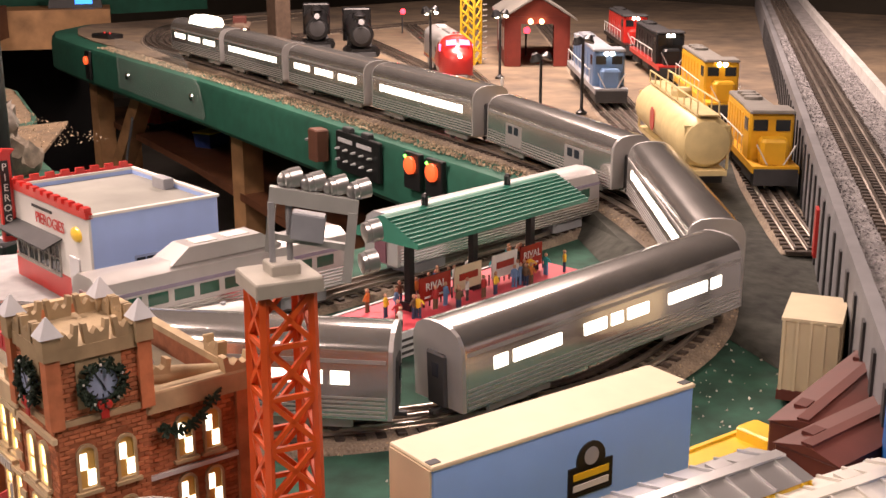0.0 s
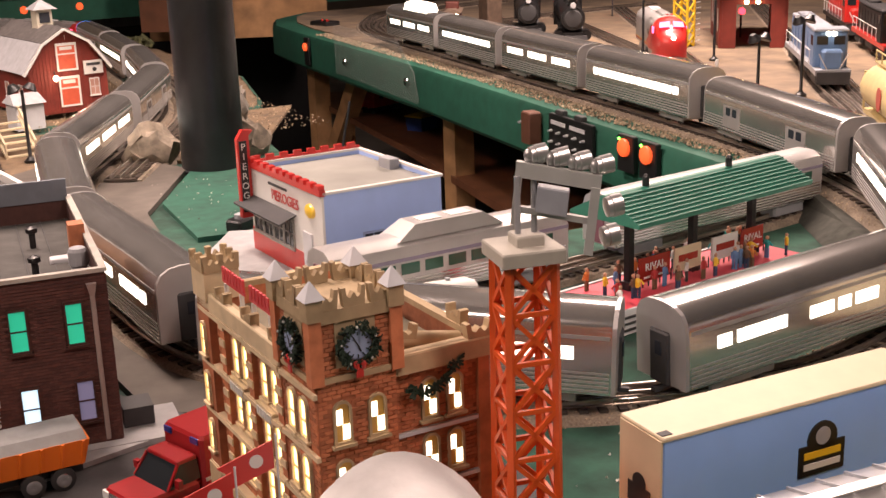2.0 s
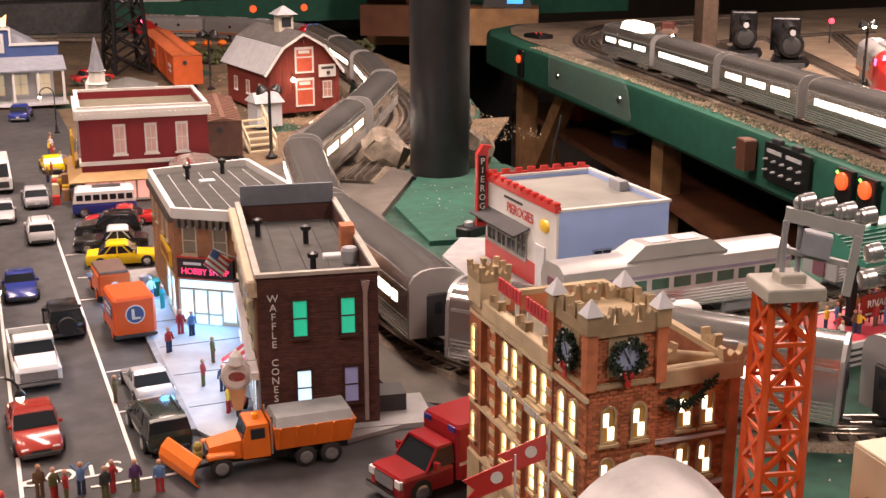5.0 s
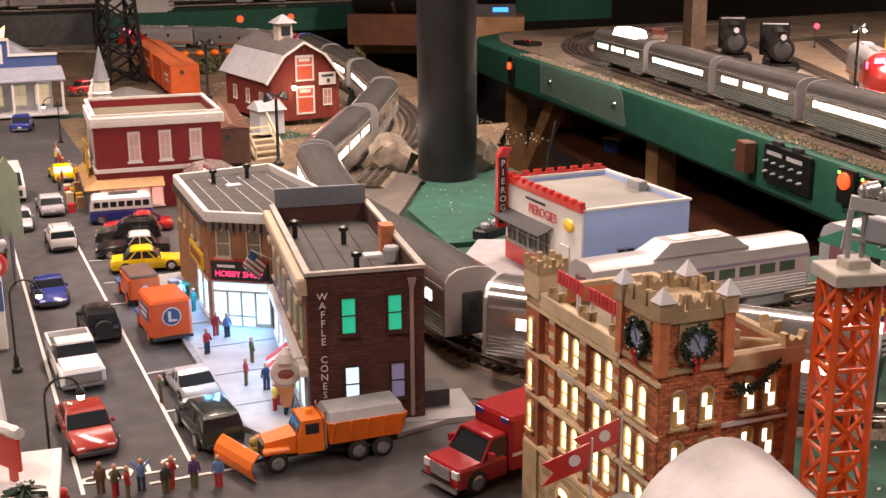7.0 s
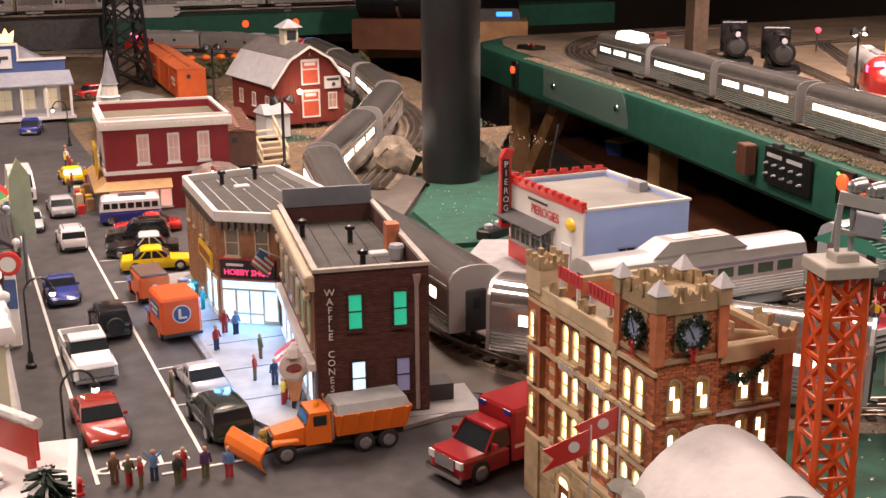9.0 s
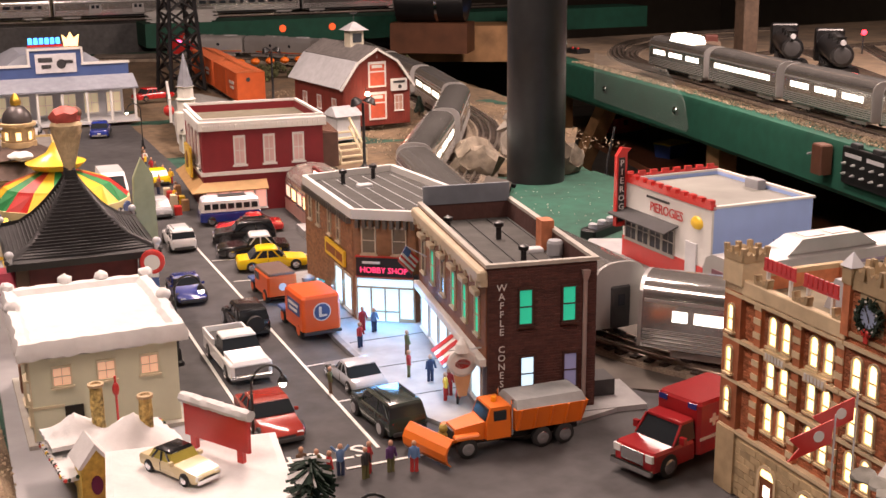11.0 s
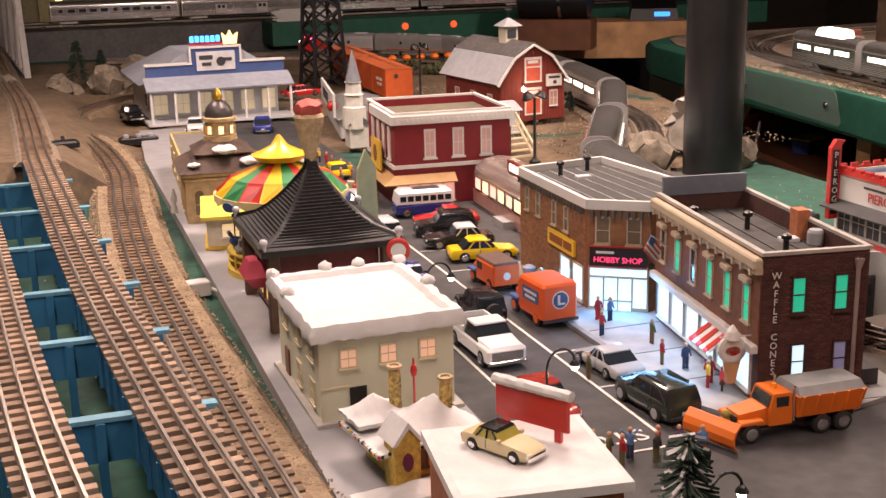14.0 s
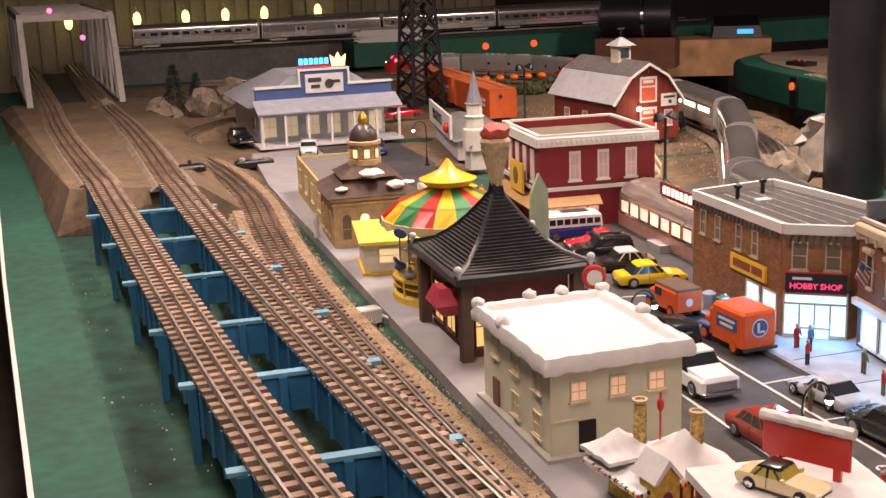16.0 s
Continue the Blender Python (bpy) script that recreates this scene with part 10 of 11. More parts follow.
steam_engine(2.04, 3.10, 236)
steam_engine(2.02, 2.86, 236)
cb = thing("caboose", "red caboose with a lit end lamp in the yard", "train car", yaw(1.87, 3.26, 0.043, 236), "cabooses")
cb2 = thing("caboose", "orange-red caboose on the lower shelf", "train car", yaw(1.93, 3.86, -0.28, 20) @ Matrix.Diagonal((1.2, 1.2, 1.2, 1)), "cabooses")
for t_, mm in ((cb, MAROON), (cb2, RED)):
    part("body", S().box(-0.07, 0.07, -0.026, 0.026, 0.020, 0.070, c=0.002), mm, t_)
    part("roof", S().loft([[(-0.09, -0.030, 0.070), (0.09, -0.030, 0.070), (0.09, 0.030, 0.070), (-0.09, 0.030, 0.070)], [(-0.09, -0.012, 0.080), (0.09, -0.012, 0.080), (0.09, 0.012, 0.080), (-0.09, 0.012, 0.080)]]), mat("caboose_roof", (0.16, 0.11, 0.08), 0.7), t_)
    part("lookout", S().box(-0.022, 0.022, -0.020, 0.020, 0.078, 0.098, c=0.002), mm, t_)
    part("platform", S().box(-0.09, 0.09, -0.024, 0.024, 0.016, 0.020), DARK, t_)
    for e in (-1, 1):
        part("end_rail", S().rod((e * 0.088, -0.022, 0.02), (e * 0.088, -0.022, 0.045), 0.0012).rod((e * 0.088, 0.022, 0.02), (e * 0.088, 0.022, 0.045), 0.0012).rod((e * 0.088, -0.022, 0.045), (e * 0.088, 0.022, 0.045), 0.0012), mm, t_)
        part("truck", S().box(e * 0.045 - 0.022, e * 0.045 + 0.022, -0.024, 0.024, 0.002, 0.016, c=0.003), DARK, t_)
        for s_ in (-1, 1):
            part("window", S().box(e * 0.035 - 0.008, e * 0.035 + 0.008, s_ * 0.026 - 0.0006, s_ * 0.026 + 0.0006, 0.045, 0.060), DARKGLASS, t_)
part("end_lamp", S().ball((0.09, 0.018, 0.062), 0.006, 10, 6), BULB, cb, "bright end lamp", True)
eh = thing("engine_shed", "red board engine shed with grey roof and lit doorway", "building", yaw(2.30, 2.42, 0.033, 50))
for s_ in (-1, 1):
    part("wall", S().box(0, 0.42, s_ * 0.085 - 0.004, s_ * 0.085 + 0.004, 0, 0.135), BARNRED, eh)
    part("front_pier", S().box(-0.004, 0.004, min(s_ * 0.045, s_ * 0.081), max(s_ * 0.045, s_ * 0.081), 0, 0.135), BARNRED, eh)
    part("roof", S().loft([[(-0.02, s_ * 0.105, 0.125), (0.44, s_ * 0.105, 0.125), (0.44, 0, 0.190), (-0.02, 0, 0.190)], [(-0.02, s_ * 0.105, 0.130), (0.44, s_ * 0.105, 0.130), (0.44, 0, 0.195), (-0.02, 0, 0.195)]][:: s_]), UPG, eh, "grey roof slope")
    for i in range(4):
        part("window", S().box(0.05 + i * 0.09, 0.085 + i * 0.09, s_ * 0.089 - 0.001, s_ * 0.089 + 0.001, 0.04, 0.10), WHITE, eh)
part("gable", S().loft([[(-0.003, -0.085, 0.1355), (-0.003, 0.085, 0.1355), (-0.003, 0, 0.186)], [(0.003, -0.085, 0.1355), (0.003, 0.085, 0.1355), (0.003, 0, 0.186)]]), BARNRED, eh)
part("lintel", S().box(-0.004, 0.004, -0.045, 0.045, 0.115, 0.135), BARNRED, eh)
part("door_lamp", S().ball((-0.012, 0.02, 0.122), 0.007, 10, 6).ball((-0.012, -0.01, 0.122), 0.007, 10, 6), mat("lit_yellow", (1.0, 0.75, 0.35), emit=9), eh, "glowing lamps over the door", True)
for x, y, h_ in ((1.796, 1.775, 0.15), (1.70, 1.80, 0.12), (1.905, 2.40, 0.17), (2.05, 2.30, 0.16)):
    yard_lamp(x, y, 0.033, h_, x > 1.9)
gn = thing("gantry", "yellow lattice gantry with white ladder in the yard", "gantry", yaw(2.20, 2.58, 0.033, 20))
for x in (-0.02, 0.02):
    for y in (-0.02, 0.02):
        part("leg", S().bar((x, y, 0), (x, y, 0.24), 0.005), YELLOW, gn)
for i in range(8):
    for y in (-0.02, 0.02):
        part("brace", S().bar((-0.02, y, i * 0.03), (0.02, y, (i + 1) * 0.03), 0.004), YELLOW, gn)
        part("brace", S().bar((y, -0.02, i * 0.03), (y, 0.02, (i + 1) * 0.03), 0.004), YELLOW, gn)
for i in range(16):
    part("rung", S().box(0.03, 0.052, -0.022, -0.020, 0.01 + i * 0.015, 0.013 + i * 0.015), WHITE, gn)
for x, y in ((2.62, 3.42), (2.72, 3.02), (2.45, 2.62), (2.35, 3.5)):
    sg2 = thing("signal_light", "glowing red yard signal light on a dark post", "signal", pose(x, y, 0.033), "red signal lights")
    part("post", S().rod((0, 0, 0), (0, 0, 0.07), 0.003), DARK, sg2)
    part("lens", S().ball((0, -0.004, 0.075), 0.010, 10, 6), LITRED, sg2, "", True)
lamp("yard_red_glow", "POINT", 0.10, (2.55, 2.95, 0.13), (1.0, 0.12, 0.18), 0.02)
wp = thing("wooden_post", "square dark wooden post rising from the yard", "post", pose(2.06, 3.34, 0.031))
part("post", S().box(-0.028, 0.028, -0.028, 0.028, 0, 1.46, c=0.003), mat("post_brown", (0.12, 0.08, 0.055), 0.7, vary=0.25), wp)
sw = thing("tall_figure_post", "tiny white marker post in the yard", "marker", pose(1.90, 2.13, 0.033))
part("post", S().lathe([(0.004, 0), (0.003, 0.014), (0.005, 0.022), (0.003, 0.032)], 8), WHITE, sw, "", True)

# ---- things on the yard table's fascia ----
def fascia_x(y):
    return float(np.interp(y, [1.38, 1.7, 2.3, 2.8, 3.3, 3.9, 4.2], [1.245, 1.295, 1.392, 1.472, 1.535, 1.615, 1.665]))


cp = thing("control_panel", "black control panel with switches on the fascia", "control panel", yaw(fascia_x(1.92) - 0.002, 1.92, 0, -99))
part("panel", S().box(-0.085, 0.095, -0.010, 0, -0.055, 0.022, c=0.002), BLACK, cp)
for i in range(10):
    part("switch", S().lathe([(0.003, 0), (0.003, 0.005), (0.0015, 0.010)], 8, pose(-0.07 + (i % 5) * 0.034, -0.010, -0.012 - (i // 5) * 0.022, 90, 0, 0)), LIGHTGREY, cp)
for i in range(2):
    part("label_strip", S().box(-0.072 + i * 0.080, -0.012 + i * 0.080, -0.0115, -0.010, 0.002, 0.010), LIGHTGREY, cp)
    part("connector", S().box(-0.06 + i * 0.08, -0.03 + i * 0.08, -0.008, 0.006, 0.0222, 0.032, c=0.002), DARK, cp)
for i, y in enumerate((1.70, 1.625)):
    bo = thing("button_box", "black box with an orange lit push button on the fascia", "push button", yaw(fascia_x(y) - 0.002, y, 0, -96), "push button boxes")
    part("box", S().box(-0.026, 0.026, -0.012, 0, -0.040, 0.026, c=0.002), BLACK, bo)
    part("button", S().lathe([(0.016, 0), (0.016, 0.006), (0.012, 0.009), (0.004, 0.010)], 18, pose(0, -0.012, 0.004, 90, 0, 0)), LITORANGE, bo, "glowing orange button", True)
    part("indicator", S().ball((-0.018, -0.013, 0.018), 0.003, 8, 5), mat("lit_led_green", (0.2, 1.0, 0.1), emit=4), bo, "green indicator")
bk = thing("bracket_box", "brown bracket box with a lever on the fascia", "bracket", yaw(fascia_x(2.07) - 0.004, 2.07, 0, -99))
part("box", S().box(-0.020, 0.020, -0.030, 0, -0.05, 0.015, c=0.003), mat("bracket_brown", (0.12, 0.05, 0.03), 0.5), bk)
part("lever", S().rod((-0.02, -0.015, -0.005), (-0.05, -0.02, -0.015), 0.003), GREY, bk)
px = thing("clear_guard", "clear plastic guard plate bolted to the fascia", "guard plate", yaw(fascia_x(3.09) - 0.004, 3.09, 0, -97.3))
glass = bpy.data.materials.new("clear_plastic")
glass.use_nodes = True
gb = glass.node_tree.nodes["Principled BSDF"]
gb.inputs["Base Color"].default_value, gb.inputs["Roughness"].default_value, gb.inputs["Alpha"].default_value = (0.8, 0.85, 0.83, 1), 0.05, 0.07
part("plate", S().loft([[(x, -0.004, z) for x, z in ((-0.34, -0.062), (0.32, -0.070), (0.33, -0.060), (0.30, 0.012), (0.18, 0.085), (-0.34, 0.085))], [(x, -0.001, z) for x, z in ((-0.34, -0.062), (0.32, -0.070), (0.33, -0.060), (0.30, 0.012), (0.18, 0.085), (-0.34, 0.085))]]), glass, px)
for x in (-0.25, 0.25):
    part("bolt", S().lathe([(0.010, 0), (0.010, 0.003), (0.006, 0.006)], 14, pose(x, -0.004, -0.020, 90, 0, 0)), CHROME, px, "round steel bolt head", True)
sb = thing("switch_box", "small black switch box with red lamps on the table corner", "switch box", yaw(1.76, 3.95, 0.029, -80))
part("box", S().box(-0.05, 0.05, -0.03, 0.03, 0, 0.018, c=0.003), BLACK, sb)
for x in (-0.015, 0.015):
    part("lamp", S().ball((x, 0, 0.019), 0.005, 8, 5), RED, sb)
sb2 = thing("push_switch", "black switch plate with a red button on the fascia", "switch", yaw(fascia_x(3.72) - 0.004, 3.72, 0, -97))
part("plate", S().box(-0.025, 0.025, -0.008, 0, -0.07, 0.02, c=0.002), BLACK, sb2)
part("button", S().lathe([(0.013, 0), (0.013, 0.008), (0.006, 0.011)], 16, pose(0, -0.008, -0.01, 90, 0, 0)), LITORANGE, sb2, "red button", True)
grains(yard, lambda r_: Vector((fascia_x(1.4 + 2.3 * (u_ := r_.random())) + 0.02 + 0.05 * r_.random(), 1.4 + 2.3 * u_, 0.0300)), BALLAST, 3500, 0.0028, 12)

# ---- freight cars and odds and ends behind the shops ----
box_car("boxcar", "dark brown wooden boxcar behind the crimson shop", 0.310, 2.47, -0.006, 82, 0.33, 0.070, 0.085, mat("brown_wood_car", (0.11, 0.055, 0.04), 0.7, vary=0.2), mat("brown_car_roof", (0.20, 0.105, 0.075), 0.7, vary=0.15), True)
box_car("boxcar", "orange boxcar on the back siding", 0.400, 3.50, -0.002, 88, 0.36, 0.080, 0.095, mat("car_orange", (0.55, 0.10, 0.02), 0.55, vary=0.1), mat("car_orange_roof", (0.50, 0.13, 0.04), 0.6, vary=0.12))
box_car("boxcar", "orange boxcar on the back siding", 0.415, 3.90, -0.002, 88, 0.36, 0.080, 0.095, MATS["car_orange"], MATS["car_orange_roof"])
track("back_siding", "three-rail siding behind the shops", [(0.29, 2.2, -0.004), (0.33, 2.6, -0.004), (0.38, 3.2, -0.004), (0.42, 4.1, -0.004)], DARKTIE, GROUT)
wf = thing("loading_stairs", "cream wooden loading stairs beside the boxcar", "stairs", yaw(0.385, 2.40, -0.006, 10))
for i in range(6):
    part("tread", S().box(-0.03, 0.03, i * 0.012, i * 0.012 + 0.012, i * 0.011, i * 0.011 + 0.003), CREAM, wf)
for s_ in (-1, 1):
    part("rail", S().bar((s_ * 0.03, 0, 0.025), (s_ * 0.03, 0.072, 0.085), 0.004), CREAM, wf)
    part("stringer", S().bar((s_ * 0.03, 0, 0.004), (s_ * 0.03, 0.072, 0.066), 0.005), CREAM, wf)
    for i in range(4):
        part("baluster", S().bar((s_ * 0.03, i * 0.022, i * 0.019), (s_ * 0.03, i * 0.022, i * 0.019 + 0.028), 0.003), CREAM, wf)
ck2 = thing("grey_tractor_shed", "small pale grey lean-to beside the barn door", "shed", yaw(0.46, 2.70, -0.002, 8))
part("wall", S().box(-0.03, 0.03, -0.03, 0.03, 0, 0.055), LIGHTGREY, ck2)
part("roof", S().loft([[(-0.036, -0.036, 0.055), (0.036, -0.036, 0.055), (0.036, 0.036, 0.055), (-0.036, 0.036, 0.055)], [(-0.03, -0.005, 0.075), (0.03, -0.005, 0.075), (0.03, 0.005, 0.075), (-0.03, 0.005, 0.075)]]), pale, ck2)
for x, y, r_ in ((0.575, 2.19, 0.050), (0.730, 2.135, 0.048), (0.60, 2.30, 0.035), (0.76, 2.24, 0.04), (-0.50, 3.95, 0.05), (-0.36, 4.0, 0.06), (-0.25, 4.12, 0.07), (-0.66, 4.2, 0.04)):
    solid("rock", S().ball((0, 0, 0), r_, 16, 10, 0.9, 0.55), mat("grey_rock", (0.24, 0.20, 0.15), 0.9, vary=0.35, scale=60, bump=0.8), "rough grey-brown scenery rock", "rock", smooth=True, m=pose(x, y, r_ * 0.42 - 0.012, 0, 0, x * 400), group="scenery rocks")


def bush(x, y, z, r_, seed, mats_):
    t = thing("bush", "low dusty green scenery bush", "bush", pose(x, y, z), "scenery bushes")
    sh = S()
    rr_ = random.Random(seed)
    for i in range(60):
        a = rr_.uniform(0, 6.283)
        q = r_ * rr_.uniform(0, 1) ** 0.5
        sh.ball((q * math.cos(a), q * math.sin(a), r_ * 0.7 * rr_.uniform(0.1, 1) * (1 - (q / r_) ** 2 * 0.6)), r_ * rr_.uniform(0.10, 0.22), 6, 4, 1, 0.6)
    part("foliage", sh, mats_, t)
    part("stem", S().rod((0, 0, -0.01), (0, 0, r_ * 0.4), r_ * 0.08), BROWN_, t)


OLV = mat("olive_foliage", (0.07, 0.075, 0.03), 0.9, island=0.45)
for i in range(15):
    bush(0.48 + i * 0.045 + rq.uniform(-.02, .02), 4.05 + rq.uniform(-.12, .12), 0.0, rq.uniform(0.035, 0.06), i, OLV)
for i in range(6):
    pu_ = thing("pumpkin", "tiny orange pumpkin on the hedge", "pumpkin", pose(0.52 + i * 0.05, 3.98, 0.055), "pumpkins")
    part("fruit", S().ball((0, 0, 0), 0.016, 10, 6, 0.7), ORANGE, pu_, "", True)
    part("stalk", S().rod((0, 0, 0.009), (0.002, 0, 0.016), 0.002), BROWN_, pu_)
sw2 = thing("track_switch", "small black track switch machine beside the turnout", "switch machine", yaw(-0.535, 2.62, 0.052, 10))
part("box", S().box(-0.03, 0.03, -0.018, 0.018, 0, 0.014, c=0.004), BLACK, sw2)
part("lamp", S().lathe([(0.004, 0.014), (0.004, 0.024)], 10), DARK, sw2)
for x, y, a in ((0.545, 1.64, 30), (-0.36, 2.95, 5)):
    jk = thing("junk_engine", "small black toy engine part lying on the board", "toy part", yaw(x, y, -0.004, a))
    part("block", S().box(-0.045, 0.045, -0.014, 0.014, 0, 0.016, c=0.003), BLACK, jk)
    for i in range(3):
        part("cap", S().lathe([(0.007, 0.016), (0.007, 0.022), (0.003, 0.024)], 12, pose(-0.028 + i * 0.028, 0, 0)), GREY, jk)

# ---- truss bridge and back shelves ----
tb = thing("truss_bridge", "pale grey girder truss bridge over the far tracks", "bridge", yaw(-0.745, 4.38, -0.011, 4))
TG = mat("truss_grey", (0.38, 0.36, 0.34), 0.55, vary=0.12)
for s_ in (-1, 1):
    x = s_ * 0.150
    part("bottom_chord", S().box(x - 0.008, x + 0.008, 0, 1.4, 0.0, 0.03), TG, tb)
    part("top_chord", S().box(x - 0.008, x + 0.008, 0.14, 1.26, 0.30, 0.325), TG, tb)
    part("portal_post", S().bar((x, 0, 0.01), (x, 0.14, 0.31), 0.020), TG, tb)
    part("portal_post", S().bar((x, 1.4, 0.01), (x, 1.26, 0.31), 0.020), TG, tb)
    for i in range(6):
        y0 = 0.14 + i * 0.187
        part("upright", S().box(x - 0.005, x + 0.005, y0 - 0.007, y0 + 0.007, 0.03, 0.30), TG, tb)
        part("diagonal", S().bar((x, y0, 0.30 if i % 2 else 0.03), (x, y0 + 0.187, 0.03 if i % 2 else 0.30), 0.010), TG, tb)
for i in range(7):
    part("top_strut", S().box(-0.15, 0.15, 0.135 + i * 0.187, 0.150 + i * 0.187, 0.30, 0.322), TG, tb)
part("deck", S().box(-0.142, 0.142, 0, 1.4, 0.012, 0.020), DARK, tb)
for x in (-0.05, 0.05):
    part("signal_lamp", S().ball((x, 0.13, 0.335 if x < 0 else 0.24), 0.009, 10, 6), LITPINK, tb, "glowing pink signal lamp", True)
shf = thing("back_table", "grey-edged back table carrying a silver train", "table", kind="structure")
part("top", S().box(-0.62, 2.4, 5.56, 6.30, 0.060, 0.085), DARK, shf)
part("fascia", S().box(-0.62, 2.4, 5.54, 5.558, -0.06, 0.088), mat("grey_fascia", (0.12, 0.12, 0.12), 0.6, vary=0.2), shf, "dark grey edge board")
part("lower_band", S().box(-0.62, 2.4, 5.56, 5.60, -0.95, -0.062), BLACK, shf)
for y in (5.78, 6.0):
    track("back_track", "three-rail track on the back table", [(-0.6, y, 0.092), (0.5, y, 0.092), (1.5, y, 0.092), (2.38, y, 0.092)], DARKTIE)
for i in range(4):
    c_ = passenger_car(0.56, lit=False, baggage=(i == 1))
    c_.matrix_basis = yaw(-0.20 + i * 0.575, 5.78, 0.0975, 0) @ Matrix.Diagonal((1, 1.1, 1.12, 1))
    c_["label"] = "unlit silver passenger car on the back table"
    c_["group"] = "cars on the back table"
for i in range(3):
    c_ = passenger_car(0.56, lit=False)
    c_.matrix_basis = yaw(0.55 + i * 0.575, 6.0, 0.0975, 0) @ Matrix.Diagonal((1, 1.1, 1.12, 1))
    c_["label"] = "unlit silver passenger car on the back table"
    c_["group"] = "cars on the back table"
vb2 = thing("vertical_blinds", "cream vertical blinds before a dim window wall", "blinds", pose(0, 6.55, 0))
SL = mat("blind_cream", (0.30, 0.26, 0.18), 0.8, vary=0.12, spread=0.15)
for i in range(42):
    part("slat", S().box(-0.045, 0.045, -0.002, 0.002, -0.3, 1.35, yaw(-1.6 + i * 0.075, 0, 0, 14 + 6 * math.sin(i * 1.7))), SL, vb2)
part("head_rail", S().box(-1.7, 1.6, -0.03, 0.03, 1.35, 1.40), WHITE, vb2)
# light through the gaps between slats, put in as small glowing lemon shapes
for x in (-0.42, -0.18, 0.02, 0.22, 0.50, -0.75, -1.1):
    wl = thing("blind_gap_glow", "small yellow glow put in for a bright gap in the blinds", "string light", pose(x, 6.46, 0.20), "string lights")
    part("bulb", S().ball((0, 0, 0), 0.020, 8, 6, 1.8), mat("lit_lemon", (1.0, 0.85, 0.25), emit=3.0), wl, "", True)
    part("hook", S().rod((0, 0.0, 0.03), (0, 0.06, 0.06), 0.003), WHITE, wl)
gt = thing("far_green_table", "far green cloth-edged layout table", "table", kind="structure")
part("top", S().loft([[(0.42, 5.29, z0), (2.9, 5.29, z0), (2.9, 5.53, z0), (0.42, 5.53, z0)] for z0 in (0.0, 0.10)]), FASCIA, gt)
for x in (1.02, 1.25):
    part("red_button", S().lathe([(0.016, 0), (0.014, 0.008)], 14, pose(x, 5.29, 0.06, 90, 0, 0)), LITORANGE, gt)
pp_ = thing("paper_stack", "untidy stack of white papers on the back table", "papers", yaw(0.60, 5.40, 0.101, -8))
for i in range(9):
    part("sheet", S().box(-0.14 + rq.uniform(-.02, .02), 0.14 + rq.uniform(-.02, .02), -0.09, 0.09, i * 0.006, i * 0.006 + 0.005, yaw(0, 0, 0, rq.uniform(-6, 6))), WHITE, pp_)
for x, y, L_, r_ in ((1.60, 4.95, 0.34, 0.085),):
    be = thing("large_black_engine", "large black toy steam engine on a wooden stand", "locomotive", yaw(x, y, 0.06, -35))
    part("boiler", S().lathe([(r_ * 0.3, -L_ / 2), (r_, -L_ / 2 + 0.02), (r_, L_ / 2 - 0.02), (r_ * 0.3, L_ / 2)], 22, pose(0, 0, r_ + 0.03, 0, 90, 0)), BLACK, be, "", True)
    part("stand", S().box(-L_ / 2, L_ / 2, -r_, r_, -0.10, 0.028), BROWNWOOD, be, "wooden stand")
    part("band", S().lathe([(r_ + 0.002, -0.006), (r_ + 0.002, 0.006)], 22, pose(0.03, 0, r_ + 0.03, 0, 90, 0)), CHROME, be, "", True)
    part("funnel", S().lathe([(r_ * 0.3, 0), (r_ * 0.25, 0.06), (r_ * 0.4, 0.08)], 14, pose(L_ * 0.3, 0, r_ * 2 + 0.02)), BLACK, be)
rc = thing("remote_controller", "black controller box with a blue lit display", "controller", yaw(2.12, 5.02, 0.06, -25))
part("case", S().loft([[(-0.11, -0.06, 0), (0.11, -0.06, 0), (0.11, 0.08, 0), (-0.11, 0.08, 0)], [(-0.10, -0.045, 0.05), (0.10, -0.045, 0.05), (0.10, 0.07, 0.09), (-0.10, 0.07, 0.09)]]), BLACK, rc)
part("display", S().box(0.0, 0.07, -0.058, -0.053, 0.016, 0.036), LITBLUE, rc, "blue lit display")
part("stand", S().box(-0.62, 0.14, -0.14, 0.12, -0.16, -0.001), WOOD, rc, "wooden stand below")
rockbag = thing("clear_bag", "crumpled clear plastic over a rock by the column", "plastic bag", pose(0.745, 2.30, -0.01))
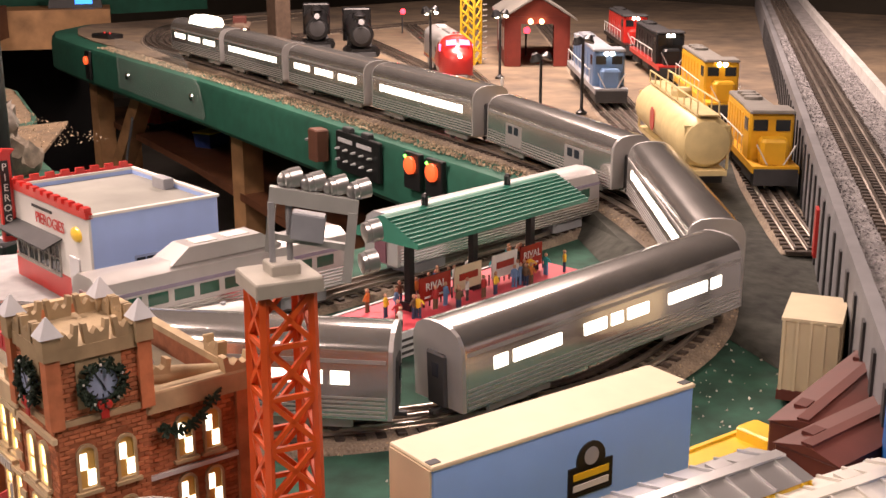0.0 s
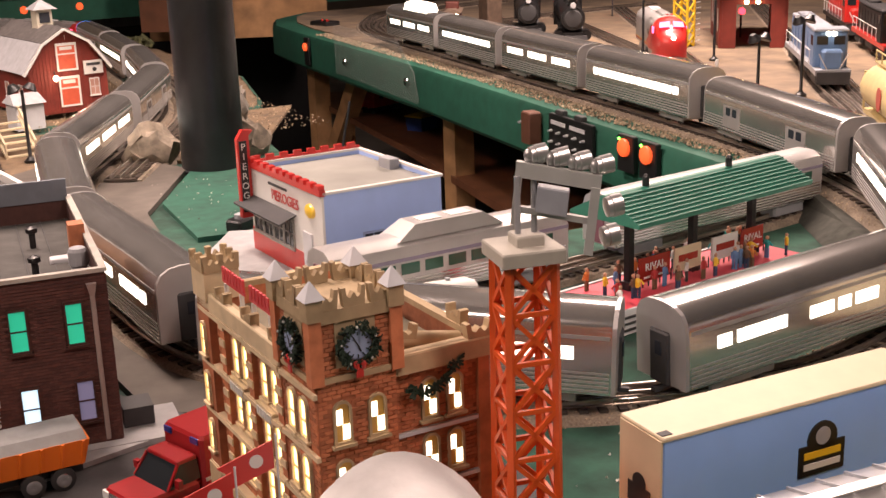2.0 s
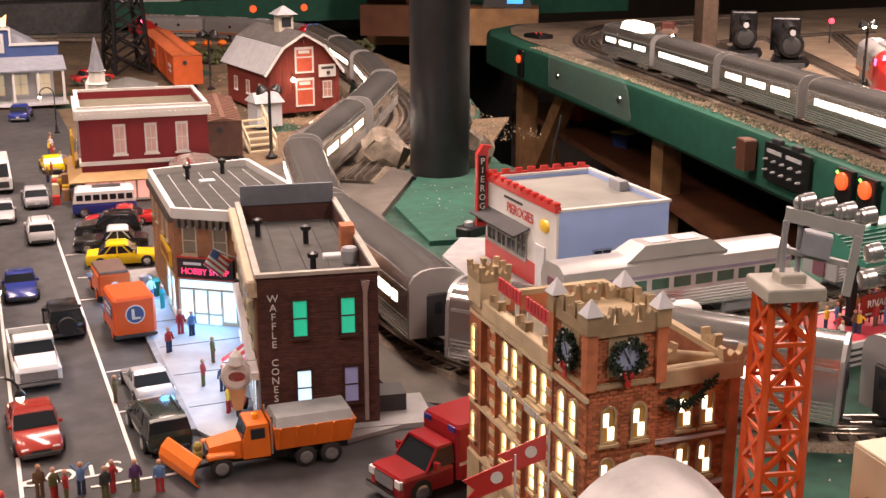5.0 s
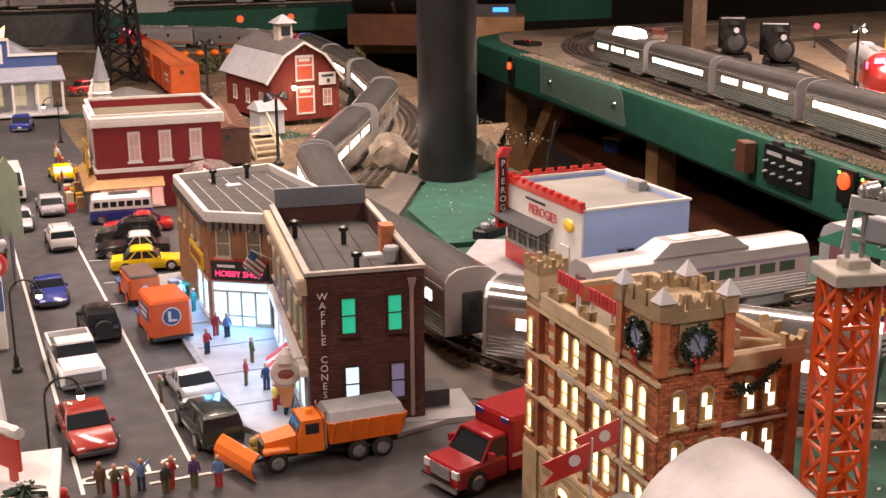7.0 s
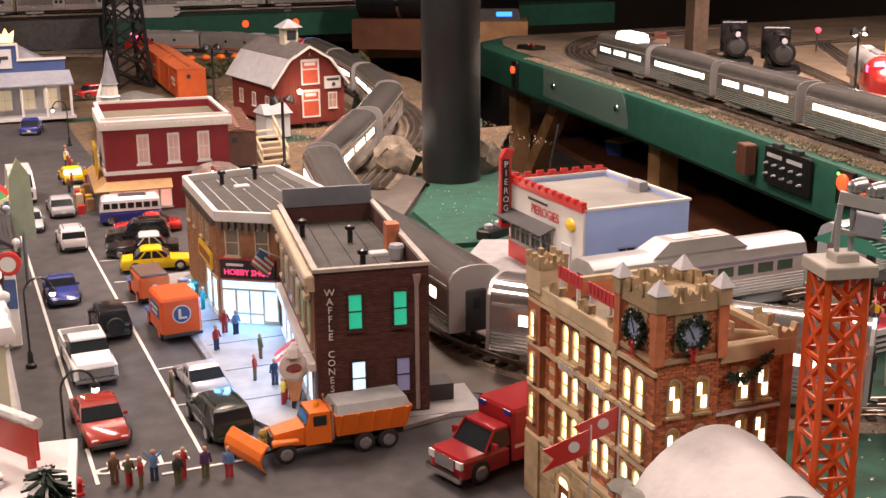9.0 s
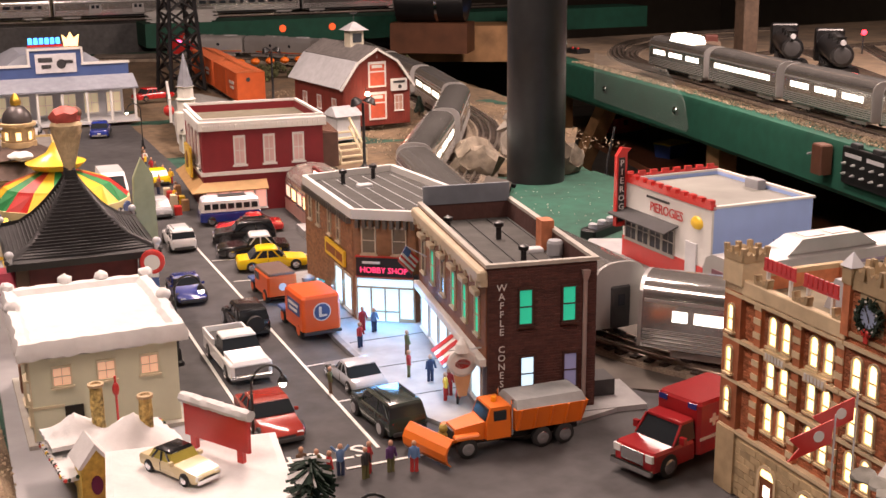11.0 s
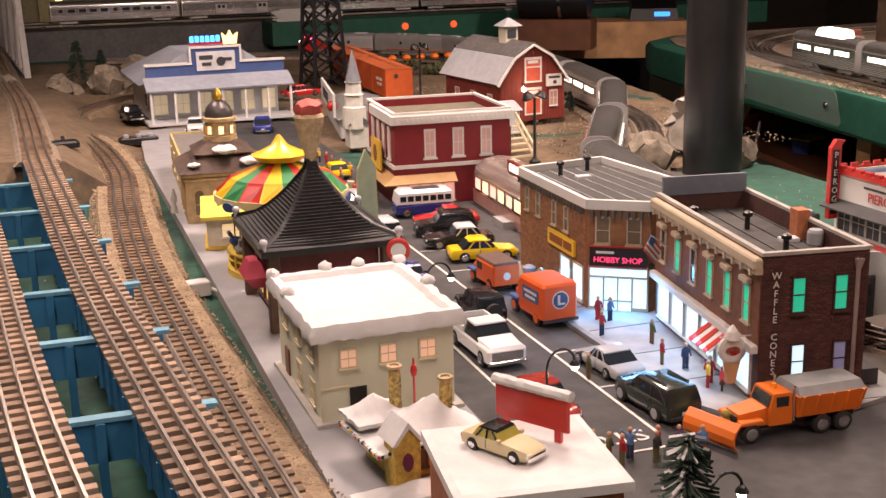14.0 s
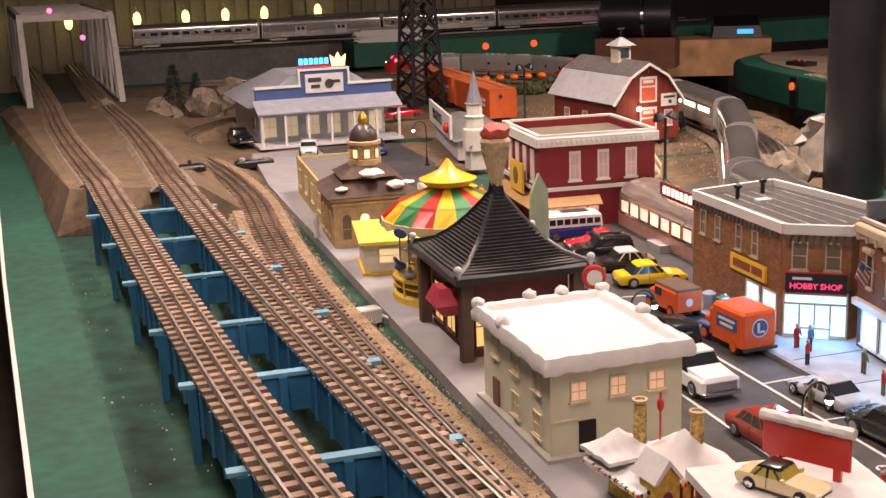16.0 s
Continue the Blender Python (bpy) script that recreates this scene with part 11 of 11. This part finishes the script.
part("film", S().ball((0, 0, 0.05), 0.060, 18, 12, 1.2, 0.7), mat("film_grey", (0.30, 0.27, 0.23), 0.25, vary=0.3, scale=40, bump=0.6), rockbag, "", True)
lb = thing("storage_tote", "dim yellow-blue storage clutter on the lower shelf", "storage box", yaw(1.86, 3.45, -0.28, 20) @ Matrix.Diagonal((0.5, 0.5, 0.5, 1)))
part("tub", S().loft([[(-0.09, -0.06, 0), (0.09, -0.06, 0), (0.09, 0.06, 0), (-0.09, 0.06, 0)], [(-0.10, -0.07, 0.09), (0.10, -0.07, 0.09), (0.10, 0.07, 0.09), (-0.10, 0.07, 0.09)]]), mat("tote_blue", (0.03, 0.06, 0.25), 0.5), lb)
part("lid", S().box(-0.105, 0.105, -0.075, 0.075, 0.09, 0.10, c=0.004), YELLOW, lb)
cb_ = S()
cp_ = smooth_path([(1.40, 3.05, -0.09), (1.36, 3.02, -0.25), (1.42, 3.0, -0.45), (1.38, 3.1, -0.6), (1.45, 3.2, -0.5)], 8)
for a_, b_ in zip(cp_, cp_[1:]):
    cb_.rod(a_, b_, 0.004)
solid("hanging_cable", cb_, BLACK, "black cable hanging below the yard table", "cable", smooth=True)

specks = lambda x0, x1, y0, y1, z: (lambda r_: Vector((r_.uniform(x0, x1), r_.uniform(y0, y1), z)))
DUST = mat("pale_specks", (0.55, 0.52, 0.46), 0.9, island=0.5, vary=0.1)
grains(town, specks(-0.80, -0.45, 0.8, 2.3, -0.0115), DUST, 260, 0.0016, 31, "dust_speck")
grains(town, specks(0.45, 0.95, 0.62, 0.80, -0.0115), DUST, 120, 0.0016, 32, "dust_speck")
grains(town, specks(0.80, 1.15, 0.66, 0.95, -0.0115), DUST, 140, 0.0018, 33, "dust_speck")
grains(town, specks(0.47, 0.78, 1.60, 2.0, -0.0035), DUST, 90, 0.0015, 34, "dust_speck")
grains(second, lambda r_: Vector((r_.uniform(0.45, 1.0), r_.uniform(2.3, 3.6), 0.002)), BALLAST, 2500, 0.0022, 35)
